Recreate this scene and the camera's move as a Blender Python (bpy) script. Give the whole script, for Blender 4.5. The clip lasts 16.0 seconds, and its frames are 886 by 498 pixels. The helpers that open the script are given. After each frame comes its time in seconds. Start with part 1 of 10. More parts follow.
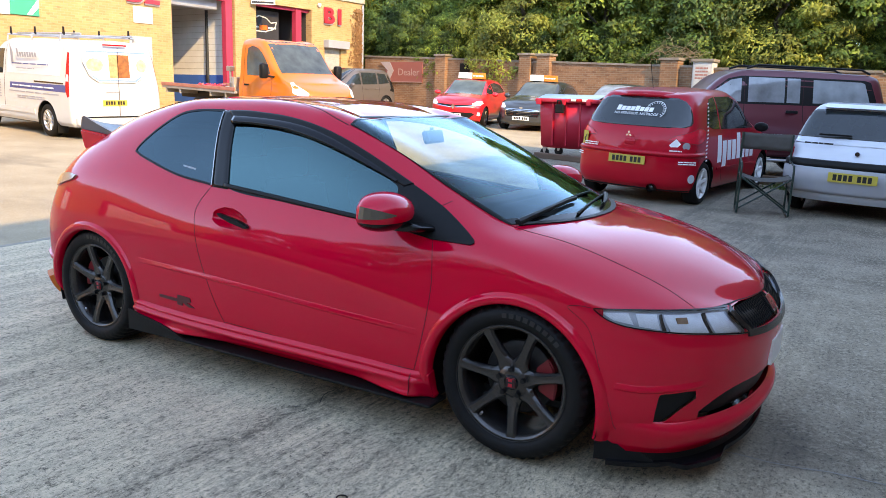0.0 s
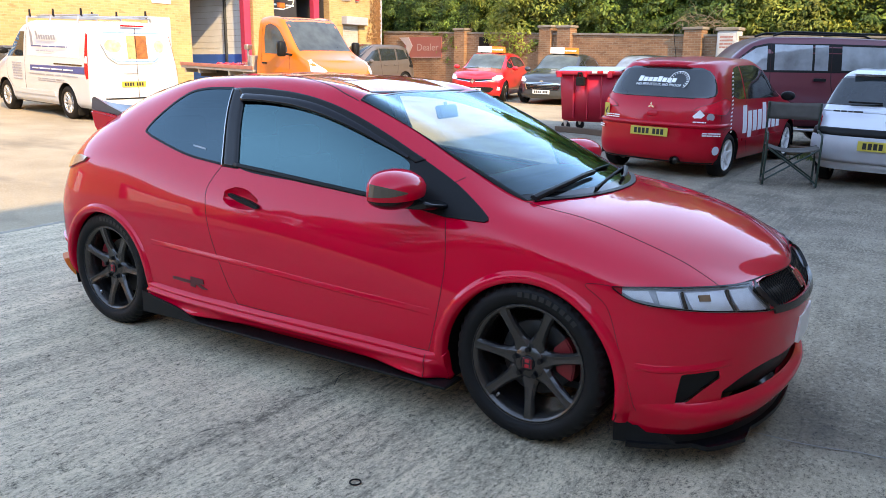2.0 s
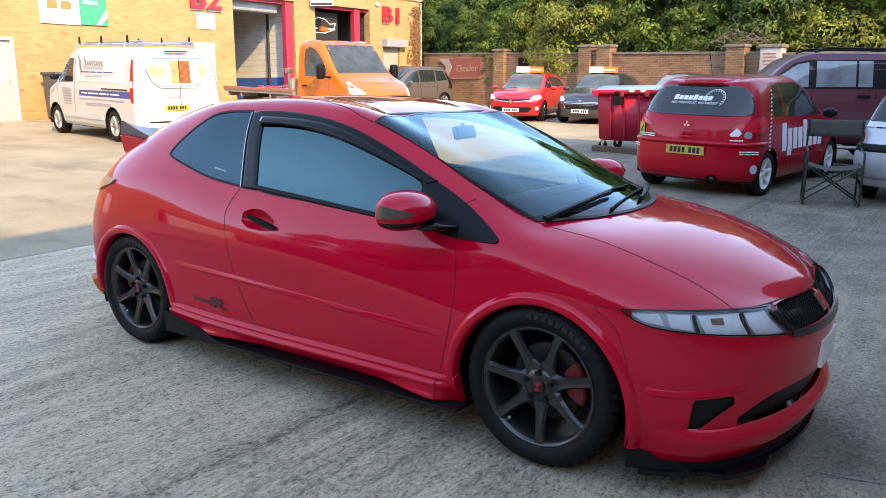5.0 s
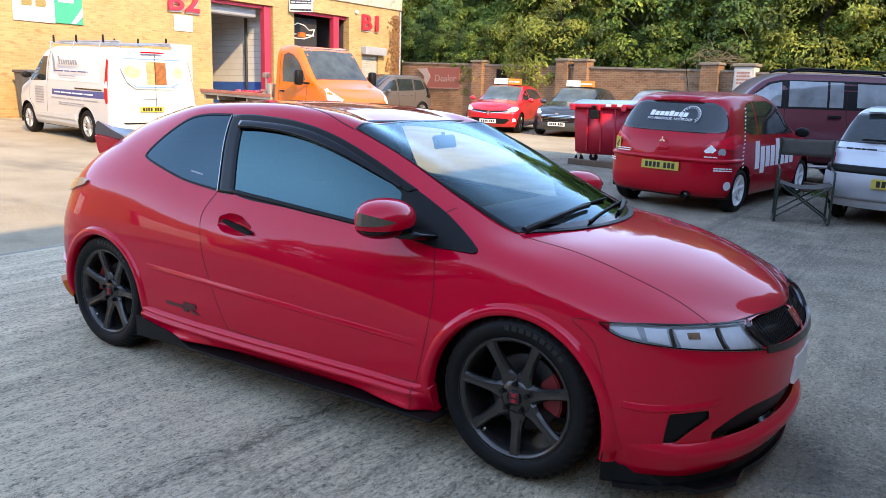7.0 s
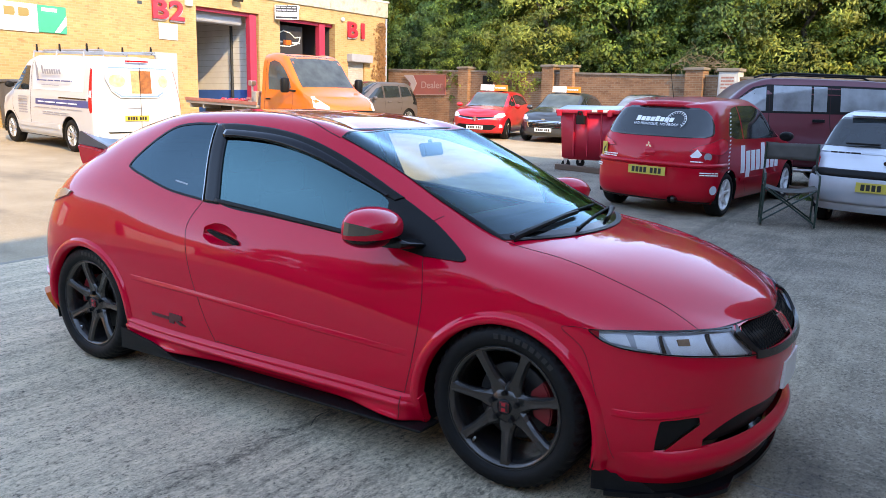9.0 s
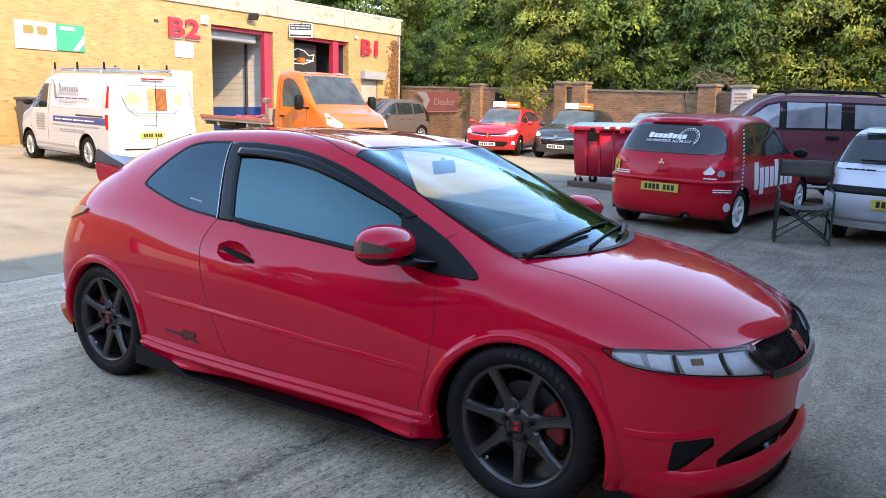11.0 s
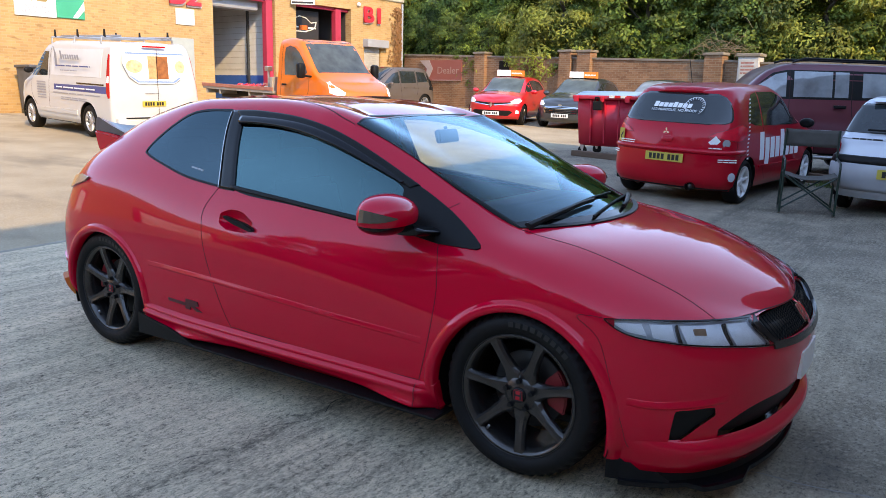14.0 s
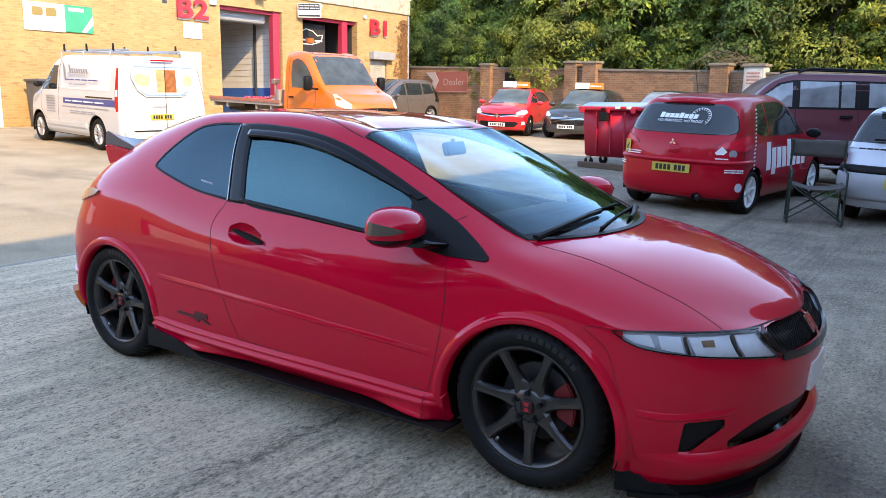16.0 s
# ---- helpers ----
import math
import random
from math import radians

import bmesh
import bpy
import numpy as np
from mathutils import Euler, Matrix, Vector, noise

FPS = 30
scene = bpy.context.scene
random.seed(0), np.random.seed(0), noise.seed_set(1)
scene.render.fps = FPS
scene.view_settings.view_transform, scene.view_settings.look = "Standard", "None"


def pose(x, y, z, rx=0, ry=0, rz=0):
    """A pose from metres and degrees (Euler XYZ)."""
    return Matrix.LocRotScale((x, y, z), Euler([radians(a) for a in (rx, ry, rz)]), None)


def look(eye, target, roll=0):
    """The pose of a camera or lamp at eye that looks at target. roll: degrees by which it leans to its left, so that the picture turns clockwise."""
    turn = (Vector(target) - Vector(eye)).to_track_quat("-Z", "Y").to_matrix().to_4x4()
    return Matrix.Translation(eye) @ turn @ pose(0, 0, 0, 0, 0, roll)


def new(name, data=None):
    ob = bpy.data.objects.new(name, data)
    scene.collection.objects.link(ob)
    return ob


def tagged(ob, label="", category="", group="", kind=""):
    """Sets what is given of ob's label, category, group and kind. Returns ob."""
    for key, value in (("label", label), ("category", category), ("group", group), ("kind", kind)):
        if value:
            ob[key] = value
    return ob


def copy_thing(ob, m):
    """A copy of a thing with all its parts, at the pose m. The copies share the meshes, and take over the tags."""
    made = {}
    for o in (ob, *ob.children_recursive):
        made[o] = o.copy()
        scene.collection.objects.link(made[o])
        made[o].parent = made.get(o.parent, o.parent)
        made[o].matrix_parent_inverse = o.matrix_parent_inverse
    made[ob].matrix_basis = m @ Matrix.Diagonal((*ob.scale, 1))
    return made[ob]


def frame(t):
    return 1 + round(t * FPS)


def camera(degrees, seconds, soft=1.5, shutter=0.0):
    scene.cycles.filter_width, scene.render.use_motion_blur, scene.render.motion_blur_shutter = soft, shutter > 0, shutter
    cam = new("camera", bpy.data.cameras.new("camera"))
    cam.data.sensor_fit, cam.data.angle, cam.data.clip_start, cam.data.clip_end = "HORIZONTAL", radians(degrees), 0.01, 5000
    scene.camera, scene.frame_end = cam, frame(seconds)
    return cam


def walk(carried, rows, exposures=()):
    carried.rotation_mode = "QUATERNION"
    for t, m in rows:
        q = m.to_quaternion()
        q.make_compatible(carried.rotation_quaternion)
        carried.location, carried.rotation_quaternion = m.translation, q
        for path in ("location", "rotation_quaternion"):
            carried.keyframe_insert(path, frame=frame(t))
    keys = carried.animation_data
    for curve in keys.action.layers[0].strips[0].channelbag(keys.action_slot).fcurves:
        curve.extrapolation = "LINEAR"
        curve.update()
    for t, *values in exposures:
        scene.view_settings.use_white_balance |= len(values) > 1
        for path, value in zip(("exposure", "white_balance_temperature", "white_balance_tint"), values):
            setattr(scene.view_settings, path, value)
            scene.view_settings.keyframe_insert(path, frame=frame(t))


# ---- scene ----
cam = camera(59.64, 16.0, 0.65)
# seconds, eye, target, roll
PATH = [
    (0, (2.578, -3.550, 1.453), (1.0831, -1.0153, 0.8694), 1.85),
    (0.5, (2.568, -3.547, 1.450), (1.0903, -1.0117, 0.8273), 2.11),
    (1, (2.547, -3.526, 1.447), (1.0530, -1.0140, 0.7707), 2.04),
    (1.5, (2.547, -3.506, 1.447), (1.0280, -1.0080, 0.7745), 1.08),
    (2, (2.565, -3.455, 1.443), (1.0071, -0.9820, 0.7679), 0.73),
    (2.5, (2.641, -3.369, 1.452), (1.0134, -0.9423, 0.7720), 0.72),
    (3, (2.674, -3.333, 1.447), (1.0271, -0.9169, 0.7767), -0.30),
    (5.5, (2.656, -3.375, 1.446), (0.9469, -0.9734, 0.8879), 0.41),
    (6, (2.648, -3.379, 1.458), (0.9655, -0.9477, 0.9492), 0.43),
    (6.5, (2.644, -3.377, 1.450), (0.9841, -0.9302, 0.9419), 1.13),
    (7, (2.640, -3.367, 1.443), (1.0140, -0.9092, 0.8783), 1.69),
    (7.5, (2.640, -3.365, 1.440), (1.0345, -0.9016, 0.8446), 1.65),
    (8, (2.637, -3.363, 1.442), (1.0455, -0.8886, 0.8544), 1.29),
    (8.5, (2.632, -3.359, 1.446), (1.0467, -0.8754, 0.8806), 1.29),
    (9, (2.629, -3.349, 1.448), (1.0389, -0.8628, 0.9085), 1.28),
    (11.5, (2.631, -3.359, 1.462), (0.9575, -0.9130, 0.9972), 1.06),
    (12, (2.623, -3.368, 1.466), (0.8842, -0.9671, 1.0071), 0.80),
    (12.5, (2.616, -3.363, 1.466), (0.8178, -1.0075, 0.9998), 0.32),
    (13, (2.618, -3.364, 1.467), (0.8299, -1.0011, 0.9977), 0.42),
    (13.5, (2.627, -3.358, 1.451), (0.9152, -0.9504, 0.9278), 1.15),
    (14, (2.625, -3.339, 1.453), (0.9914, -0.8939, 0.8586), 1.31),
    (14.5, (2.628, -3.344, 1.451), (1.0093, -0.8911, 0.8491), 1.22),
    (15, (2.628, -3.354, 1.458), (1.0002, -0.9037, 0.8715), 1.38),
    (15.5, (2.627, -3.357, 1.459), (0.9816, -0.9136, 0.8916), 1.34),
    (16, (2.626, -3.353, 1.460), (0.9666, -0.9153, 0.9071), 1.02),
]
walk(cam, [(t, look(e, g, r)) for t, e, g, r in PATH], [(0, 4.00, 14000, 13), (2.5, 4.10, 14000, 13), (5.5, 3.85, 14000, 13), (7.5, 3.87, 12400, 13), (9, 3.93, 12400, 13), (12, 3.63, 12400, 13), (12.5, 3.50, 12400, 13), (13.5, 3.50, 12400, 13), (14.5, 3.73, 12400, 13), (16, 3.83, 12400, 13)])

# ---- light ----
SUN_AZ, SUN_EL = radians(-27), radians(30)      # towards the sun, from +x
world = bpy.data.worlds.new("sky")
scene.world = world
world.use_nodes = True
wn = world.node_tree.nodes
sky = wn.new("ShaderNodeTexSky")
sky.sky_type, sky.sun_disc = "NISHITA", False
sky.sun_elevation, sky.sun_rotation = SUN_EL, radians(90) - SUN_AZ
sky.air_density, sky.dust_density, sky.ozone_density = 0.4, 0.0, 2.5
wn["Background"].inputs[1].default_value = 0.15
tint = wn.new("ShaderNodeMix")
tint.data_type, tint.blend_type = "RGBA", "MULTIPLY"
tint.inputs[0].default_value = 1
tint.inputs[7].default_value = (0.82, 0.98, 1.12, 1)          # a clear, deep blue afternoon sky
world.node_tree.links.new(sky.outputs[0], tint.inputs[6])
world.node_tree.links.new(tint.outputs[2], wn["Background"].inputs[0])
sun_data = bpy.data.lights.new("sun", "SUN")
sun_data.energy, sun_data.angle, sun_data.color = 0.47, radians(0.6), (1.0, 0.92, 0.79)
sun = new("sun", sun_data)
sun.matrix_world = look((30 * math.cos(SUN_AZ), 30 * math.sin(SUN_AZ), 30 * math.tan(SUN_EL)), (0, 0, 0))

# ---- tools ----
def slope(x, y):
    """Height of the yard: level round the car, rising to the back."""
    d = -0.026 * x + 0.022 * y - 0.08
    return 0.5 * (d + math.sqrt(d * d + 0.0025)) - 0.0183


def grounded(x, y, yaw, sink=0.0):
    """A pose on the yard that leans with it, heading yaw degrees."""
    e = 0.6
    n = Vector((slope(x - e, y) - slope(x + e, y), slope(x, y - e) - slope(x, y + e), 2 * e)).normalized()
    f = Vector((math.cos(radians(yaw)), math.sin(radians(yaw)), 0))
    l = n.cross(f).normalized()
    f = l.cross(n)
    m = Matrix((f, l, n)).transposed().to_4x4()
    m.translation = (x, y, slope(x, y) - sink)
    return m


def mesh_of(name, bm, mat, smooth=True):
    me = bpy.data.meshes.new(name)
    bm.to_mesh(me)
    bm.free()
    for m in mat if isinstance(mat, (list, tuple)) else [mat]:
        me.materials.append(m)
    if smooth:
        me.polygons.foreach_set("use_smooth", [True] * len(me.polygons))
    return me


def part(name, bm, mat, parent=None, label="", smooth=False):
    ob = new(name, mesh_of(name, bm, mat, smooth))
    ob.parent = parent
    if label:
        tagged(ob, label)
    return ob


def root(name, m, label, category, group="", kind=""):
    ob = new(name)
    ob.empty_display_size = 0.1
    ob.matrix_world = m
    return tagged(ob, label, category, group, kind)


def box(bm, x0, x1, y0, y1, z0, z1, bev=0.0, mi=0):
    """A box; bev rounds its edges."""
    r = bmesh.ops.create_cube(bm, size=1, matrix=Matrix.Translation(((x0 + x1) / 2, (y0 + y1) / 2, (z0 + z1) / 2)) @ Matrix.Diagonal((abs(x1 - x0), abs(y1 - y0), abs(z1 - z0), 1)))
    fs = {f for v in r["verts"] for f in v.link_faces}
    for f in fs:
        f.material_index = mi
    if bev:
        bmesh.ops.bevel(bm, geom=list({e for v in r["verts"] for e in v.link_edges}), offset=bev, segments=2, affect="EDGES", profile=0.5)
    return bm


def tube(bm, a, b, r, n=10, r2=None):
    """A round bar from a to b."""
    a, b = Vector(a), Vector(b)
    d = b - a
    m = Matrix.Translation((a + b) / 2) @ d.to_track_quat("Z", "Y").to_matrix().to_4x4()
    bmesh.ops.create_cone(bm, cap_ends=True, segments=n, radius1=r, radius2=r if r2 is None else r2, depth=d.length, matrix=m)
    return bm


def bar_path(bm, pts, r, n=8):
    for a, b in zip(pts, pts[1:]):
        tube(bm, a, b, r, n)
    for p in pts[1:-1]:
        bmesh.ops.create_icosphere(bm, subdivisions=1, radius=r * 1.02, matrix=Matrix.Translation(p))
    return bm


def prism(bm, poly, depth, m=Matrix(), mi=0):
    """A flat outline in local x, z pushed back along local y by depth."""
    a = [bm.verts.new(m @ Vector((x, 0, z))) for x, z in poly]
    b = [bm.verts.new(m @ Vector((x, depth, z))) for x, z in poly]
    fs = [bm.faces.new(a), bm.faces.new(b[::-1])]
    for i in range(len(a)):
        j = (i + 1) % len(a)
        fs.append(bm.faces.new((a[j], a[i], b[i], b[j])))
    for f in fs:
        f.material_index = mi
    bmesh.ops.recalc_face_normals(bm, faces=fs)
    return bm


def lerp(a, b, t):
    return a + (b - a) * t


def curve1(pts):
    """A smooth function through (x, value) pairs (monotone cubic)."""
    xs = [p[0] for p in pts]
    ys = [p[1] for p in pts]
    n = len(xs)
    d = [(ys[i + 1] - ys[i]) / (xs[i + 1] - xs[i]) for i in range(n - 1)]
    m = [d[0]] + [0 if d[i - 1] * d[i] <= 0 else 2 * d[i - 1] * d[i] / (d[i - 1] + d[i]) for i in range(1, n - 1)] + [d[-1]]

    def fn(x):
        if x <= xs[0]:
            return ys[0]
        if x >= xs[-1]:
            return ys[-1]
        i = max(k for k in range(n - 1) if xs[k] <= x)
        h = xs[i + 1] - xs[i]
        t = (x - xs[i]) / h
        return (ys[i] * (1 + 2 * t) * (1 - t) ** 2 + h * m[i] * t * (1 - t) ** 2 + ys[i + 1] * t * t * (3 - 2 * t) + h * m[i + 1] * t * t * (t - 1))
    return fn


def lettering(name, text, size, mat, m, parent=None, depth=0.004, spacing=1.0, label="", bold=0.0, width=None):
    """Text as a mesh, standing up in local x, z."""
    cu = bpy.data.curves.new(name, "FONT")
    cu.body, cu.size, cu.extrude, cu.space_character, cu.offset = text, size, depth, spacing, bold
    cu.align_x, cu.align_y = "CENTER", "CENTER"
    cu.resolution_u = 3
    tmp = bpy.data.objects.new(name, cu)
    scene.collection.objects.link(tmp)
    me = bpy.data.meshes.new_from_object(tmp.evaluated_get(bpy.context.evaluated_depsgraph_get()))
    bpy.data.objects.remove(tmp)
    me.materials.clear()
    me.materials.append(mat)
    k = 1.0
    if width:
        xs = [v.co.x for v in me.vertices]
        k = width / (max(xs) - min(xs))
    me.transform(pose(0, 0, 0, 90) @ Matrix.Diagonal((k, 1, 1, 1)))
    ob = new(name, me)
    ob.parent = parent
    ob.matrix_local = m
    if label:
        tagged(ob, label)
    return ob

# ---- materials ----
def mat(name, color, rough=0.5, metal=0.0, coat=0.0, var=0.0, scale=8.0, bump=0.0, bscale=60.0, spec=0.5, fine=0.0, fscale=120.0, trans=0.0, obj_var=0.0, stretch=(1, 1, 1), coords="Object", tint=None, ior=1.45, dist=0.01):
    """A surface whose colour varies at a coarse and a fine scale."""
    m = bpy.data.materials.new(name)
    m.use_nodes = True
    nt = m.node_tree
    b = nt.nodes["Principled BSDF"]
    b.inputs["Base Color"].default_value = (*color, 1)
    b.inputs["Roughness"].default_value = rough
    b.inputs["Metallic"].default_value = metal
    b.inputs["Coat Weight"].default_value = coat
    b.inputs["Coat Roughness"].default_value = 0.03
    b.inputs["Specular IOR Level"].default_value = spec
    b.inputs["Transmission Weight"].default_value = trans
    b.inputs["IOR"].default_value = ior
    tc = nt.nodes.new("ShaderNodeTexCoord")
    mp = nt.nodes.new("ShaderNodeMapping")
    mp.inputs["Scale"].default_value = stretch
    nt.links.new(tc.outputs[coords], mp.inputs[0])
    out = None

    def mixin(fac, dark, light, prev):
        rgb = nt.nodes.new("ShaderNodeMapRange")
        rgb.inputs[3].default_value, rgb.inputs[4].default_value = dark, light
        nt.links.new(fac, rgb.inputs[0])
        mul = nt.nodes.new("ShaderNodeMix")
        mul.data_type, mul.blend_type = "RGBA", "MULTIPLY"
        mul.inputs[0].default_value = 1
        if prev is None:
            mul.inputs[6].default_value = (*color, 1)
        else:
            nt.links.new(prev, mul.inputs[6])
        nt.links.new(rgb.outputs[0], mul.inputs[7])
        return mul.outputs[2]

    if var or fine:
        for amount, sc, det in ((var, scale, 4), (fine, fscale, 2)):
            if amount:
                n = nt.nodes.new("ShaderNodeTexNoise")
                n.inputs["Scale"].default_value, n.inputs["Detail"].default_value = sc, det
                nt.links.new(mp.outputs[0], n.inputs["Vector"])
                out = mixin(n.outputs["Fac"], 1 - 1.6 * amount, 1 + 1.6 * amount, out)
                if tint and amount == var:
                    mx = nt.nodes.new("ShaderNodeMix")
                    mx.data_type = "RGBA"
                    mx.inputs[7].default_value = (*tint, 1)
                    rp = nt.nodes.new("ShaderNodeMapRange")
                    rp.inputs[1].default_value, rp.inputs[2].default_value = 0.5, 0.75
                    nt.links.new(n.outputs["Fac"], rp.inputs[0])
                    nt.links.new(rp.outputs[0], mx.inputs[0])
                    nt.links.new(out, mx.inputs[6])
                    out = mx.outputs[2]
    if obj_var:
        oi = nt.nodes.new("ShaderNodeObjectInfo")
        out = mixin(oi.outputs["Random"], 1 - obj_var, 1 + obj_var, out)
    if out is not None:
        nt.links.new(out, b.inputs["Base Color"])
    if bump:
        n = nt.nodes.new("ShaderNodeTexNoise")
        n.inputs["Scale"].default_value, n.inputs["Detail"].default_value = bscale, 4
        nt.links.new(mp.outputs[0], n.inputs["Vector"])
        bp = nt.nodes.new("ShaderNodeBump")
        bp.inputs["Strength"].default_value, bp.inputs["Distance"].default_value = bump, dist
        nt.links.new(n.outputs["Fac"], bp.inputs["Height"])
        nt.links.new(bp.outputs[0], b.inputs["Normal"])
    return m


def glass_mat(name, tint, rough=0.0, ior=1.75, film=(1, 1, 1)):
    """Thin window glass: part mirror by angle, part tinted see-through."""
    m = bpy.data.materials.new(name)
    m.use_nodes = True
    nt = m.node_tree
    nt.nodes.remove(nt.nodes["Principled BSDF"])
    fr = nt.nodes.new("ShaderNodeFresnel")
    fr.inputs[0].default_value = ior
    gl = nt.nodes.new("ShaderNodeBsdfGlossy")
    gl.inputs["Roughness"].default_value = rough
    # film puts the sky's blue into the mirror colour; no coating is meant
    gl.inputs["Color"].default_value = (*film, 1)
    tr = nt.nodes.new("ShaderNodeBsdfTransparent")
    tr.inputs[0].default_value = (*tint, 1)
    mx = nt.nodes.new("ShaderNodeMixShader")
    nt.links.new(fr.outputs[0], mx.inputs[0])
    nt.links.new(tr.outputs[0], mx.inputs[1])
    nt.links.new(gl.outputs[0], mx.inputs[2])
    nt.links.new(mx.outputs[0], nt.nodes["Material Output"].inputs[0])
    return m


RED = mat("pearl_red_paint", (0.72, 0.002, 0.026), 0.35, 0.12, 0.95, var=0.02, scale=3, fine=0.05, fscale=2500, spec=0.0)
RED.node_tree.nodes["Principled BSDF"].inputs["Coat IOR"].default_value = 1.45
RED2 = mat("dark_red_paint", (0.52, 0.003, 0.016), 0.35, 0.15, 0.5, var=0.06, scale=4, spec=0.1)
RED3 = mat("bright_red_paint", (0.60, 0.012, 0.020), 0.35, 0.0, 1.0, var=0.05, scale=4)
MAROON = mat("maroon_paint", (0.13, 0.017, 0.027), 0.35, 0.2, 0.5, var=0.08, scale=3)
WHITE = mat("white_paint", (0.52, 0.52, 0.51), 0.35, 0.0, 0.8, var=0.04, scale=3)
SILVER_WHITE = mat("pale_silver_paint", (0.55, 0.60, 0.66), 0.35, 0.1, 0.8, var=0.05, scale=3)
ORANGE = mat("orange_paint", (0.78, 0.14, 0.008), 0.4, 0.0, 0.6, var=0.06, scale=3)
DARKGREY = mat("dark_grey_paint", (0.045, 0.05, 0.055), 0.35, 0.3, 0.9, var=0.06, scale=3)
BEIGE = mat("bronze_grey_paint", (0.125, 0.098, 0.084), 0.4, 0.3, 0.6, var=0.08, scale=3)
GREYPLASTIC = mat("grey_plastic", (0.30, 0.30, 0.31), 0.5, var=0.08, scale=5, bump=0.1, bscale=300)
BLACK = mat("satin_black_plastic", (0.009, 0.009, 0.009), 0.42, spec=0.18, var=0.1, scale=12, bump=0.05, bscale=400)
GLOSS_BLACK = mat("gloss_black", (0.006, 0.006, 0.007), 0.12, spec=0.3, var=0.05, scale=8)
SMOKE = mat("smoked_acrylic", (0.005, 0.004, 0.006), 0.12, spec=0.3)
SEAM = mat("panel_gap", (0.020, 0.004, 0.004), 0.8)
RUBBER = mat("tyre_rubber", (0.0085, 0.008, 0.0078), 0.6, spec=0.2, var=0.2, scale=14, bump=0.2, bscale=180, fine=0.15, fscale=300)
GUNMETAL = mat("satin_dark_alloy", (0.075, 0.068, 0.064), 0.26, 0.75, var=0.1, scale=10, bump=0.03, bscale=300)
ALLOY = mat("silver_alloy", (0.55, 0.55, 0.56), 0.3, 0.8, var=0.08, scale=10)
WHITE_ALLOY = mat("white_alloy", (0.75, 0.75, 0.74), 0.4, 0.0, 0.4, var=0.08, scale=10)
STEEL = mat("bare_steel", (0.42, 0.41, 0.40), 0.35, 0.9, var=0.15, scale=10, bump=0.1, bscale=200)
CHROME = mat("chrome", (0.75, 0.75, 0.76), 0.08, 1.0)
CALIPER = mat("red_caliper", (0.26, 0.010, 0.014), 0.5, 0.0, 0.2, var=0.15, scale=20)
GLASS_TINT = glass_mat("tinted_glass", (0.10, 0.13, 0.14), 0.0, 2.1, (0.34, 0.84, 0.90))
GLASS_DARK = glass_mat("privacy_glass", (0.04, 0.05, 0.06), 0.0, 1.75, (0.45, 0.80, 0.92))
GLASS_SCREEN = glass_mat("windscreen_glass", (0.88, 0.93, 0.90), 0.0, 1.60, (0.52, 0.86, 0.98))
GLASS_CLEAR = glass_mat("clear_side_glass", (0.80, 0.82, 0.66), 0.0, 1.35)
GLASS_LENS = glass_mat("clear_lens", (0.94, 0.95, 0.96), 0.0, 1.42)
LAMP_RED = mat("red_lamp_lens", (0.50, 0.006, 0.014), 0.15, 0.0, 0.25, spec=0.2, var=0.1, scale=40)
LAMP_BRIGHT = mat("clear_red_lamp_lens", (0.78, 0.010, 0.030), 0.2, 0.0, 0.4, var=0.15, scale=25, spec=0.2)
BULB_BROWN = mat("amber_bulb_cover", (0.36, 0.20, 0.12), 0.25, var=0.2, scale=60, coat=0.5)
AMBER_DULL = mat("amber_reflector", (0.55, 0.11, 0.01), 0.45, var=0.15, scale=40, spec=0.2)
LAMP_WHITE = mat("pale_lamp", (0.90, 0.94, 0.96), 0.30, 0.0, 0.3, var=0.1, scale=30)
CABIN = mat("cabin_trim", (0.020, 0.020, 0.022), 0.7, var=0.15, scale=10, bump=0.1, bscale=200)
SEAT = mat("seat_cloth", (0.035, 0.033, 0.035), 0.9, var=0.2, scale=14)
PLATE_Y = mat("yellow_plate", (0.52, 0.39, 0.07), 0.4, var=0.05, scale=20)
PLATE_W = mat("white_plate", (0.75, 0.75, 0.72), 0.4, var=0.05, scale=20)
EMBLEM_RED = mat("emblem_red", (0.55, 0.008, 0.02), 0.3, coat=0.5)
INK = mat("black_print", (0.012, 0.012, 0.012), 0.5)
WHITE_PRINT = mat("white_vinyl", (0.80, 0.80, 0.80), 0.45, var=0.04, scale=20)
BLUE_PRINT = mat("navy_vinyl", (0.05, 0.07, 0.22), 0.45, var=0.05, scale=20)
GREY_PRINT = mat("grey_vinyl", (0.30, 0.30, 0.32), 0.5)

import functools

# ---- the hatchback's skin: (u along, v up and over) -> point ----
XF0, XR0, NOSE, TAIL = 1.0, -1.15, 1.16, 0.97
UF, UR = XF0 + NOSE * math.pi / 2, XR0 - TAIL * math.pi / 2
ROWV = (0.0, 0.10, 0.30, 0.44, 0.56, 0.74, 0.88, 1.0)
Z0 = curve1(((-2.1, 0.24), (-1.0, 0.17), (0.9, 0.16), (1.7, 0.14), (2.2, 0.15)))
Z2 = curve1(((-2.1, 0.58), (-0.9, 0.533), (-0.38, 0.516), (0.88, 0.461), (1.6, 0.44), (2.2, 0.43)))
Z4 = curve1(((-2.08, 0.86), (-1.5, 0.97), (-1.0, 0.995), (-0.4, 0.97), (0.12, 0.94), (0.9, 0.865), (1.1, 0.845), (1.4, 0.785), (1.65, 0.725), (1.9, 0.672), (2.16, 0.625)))
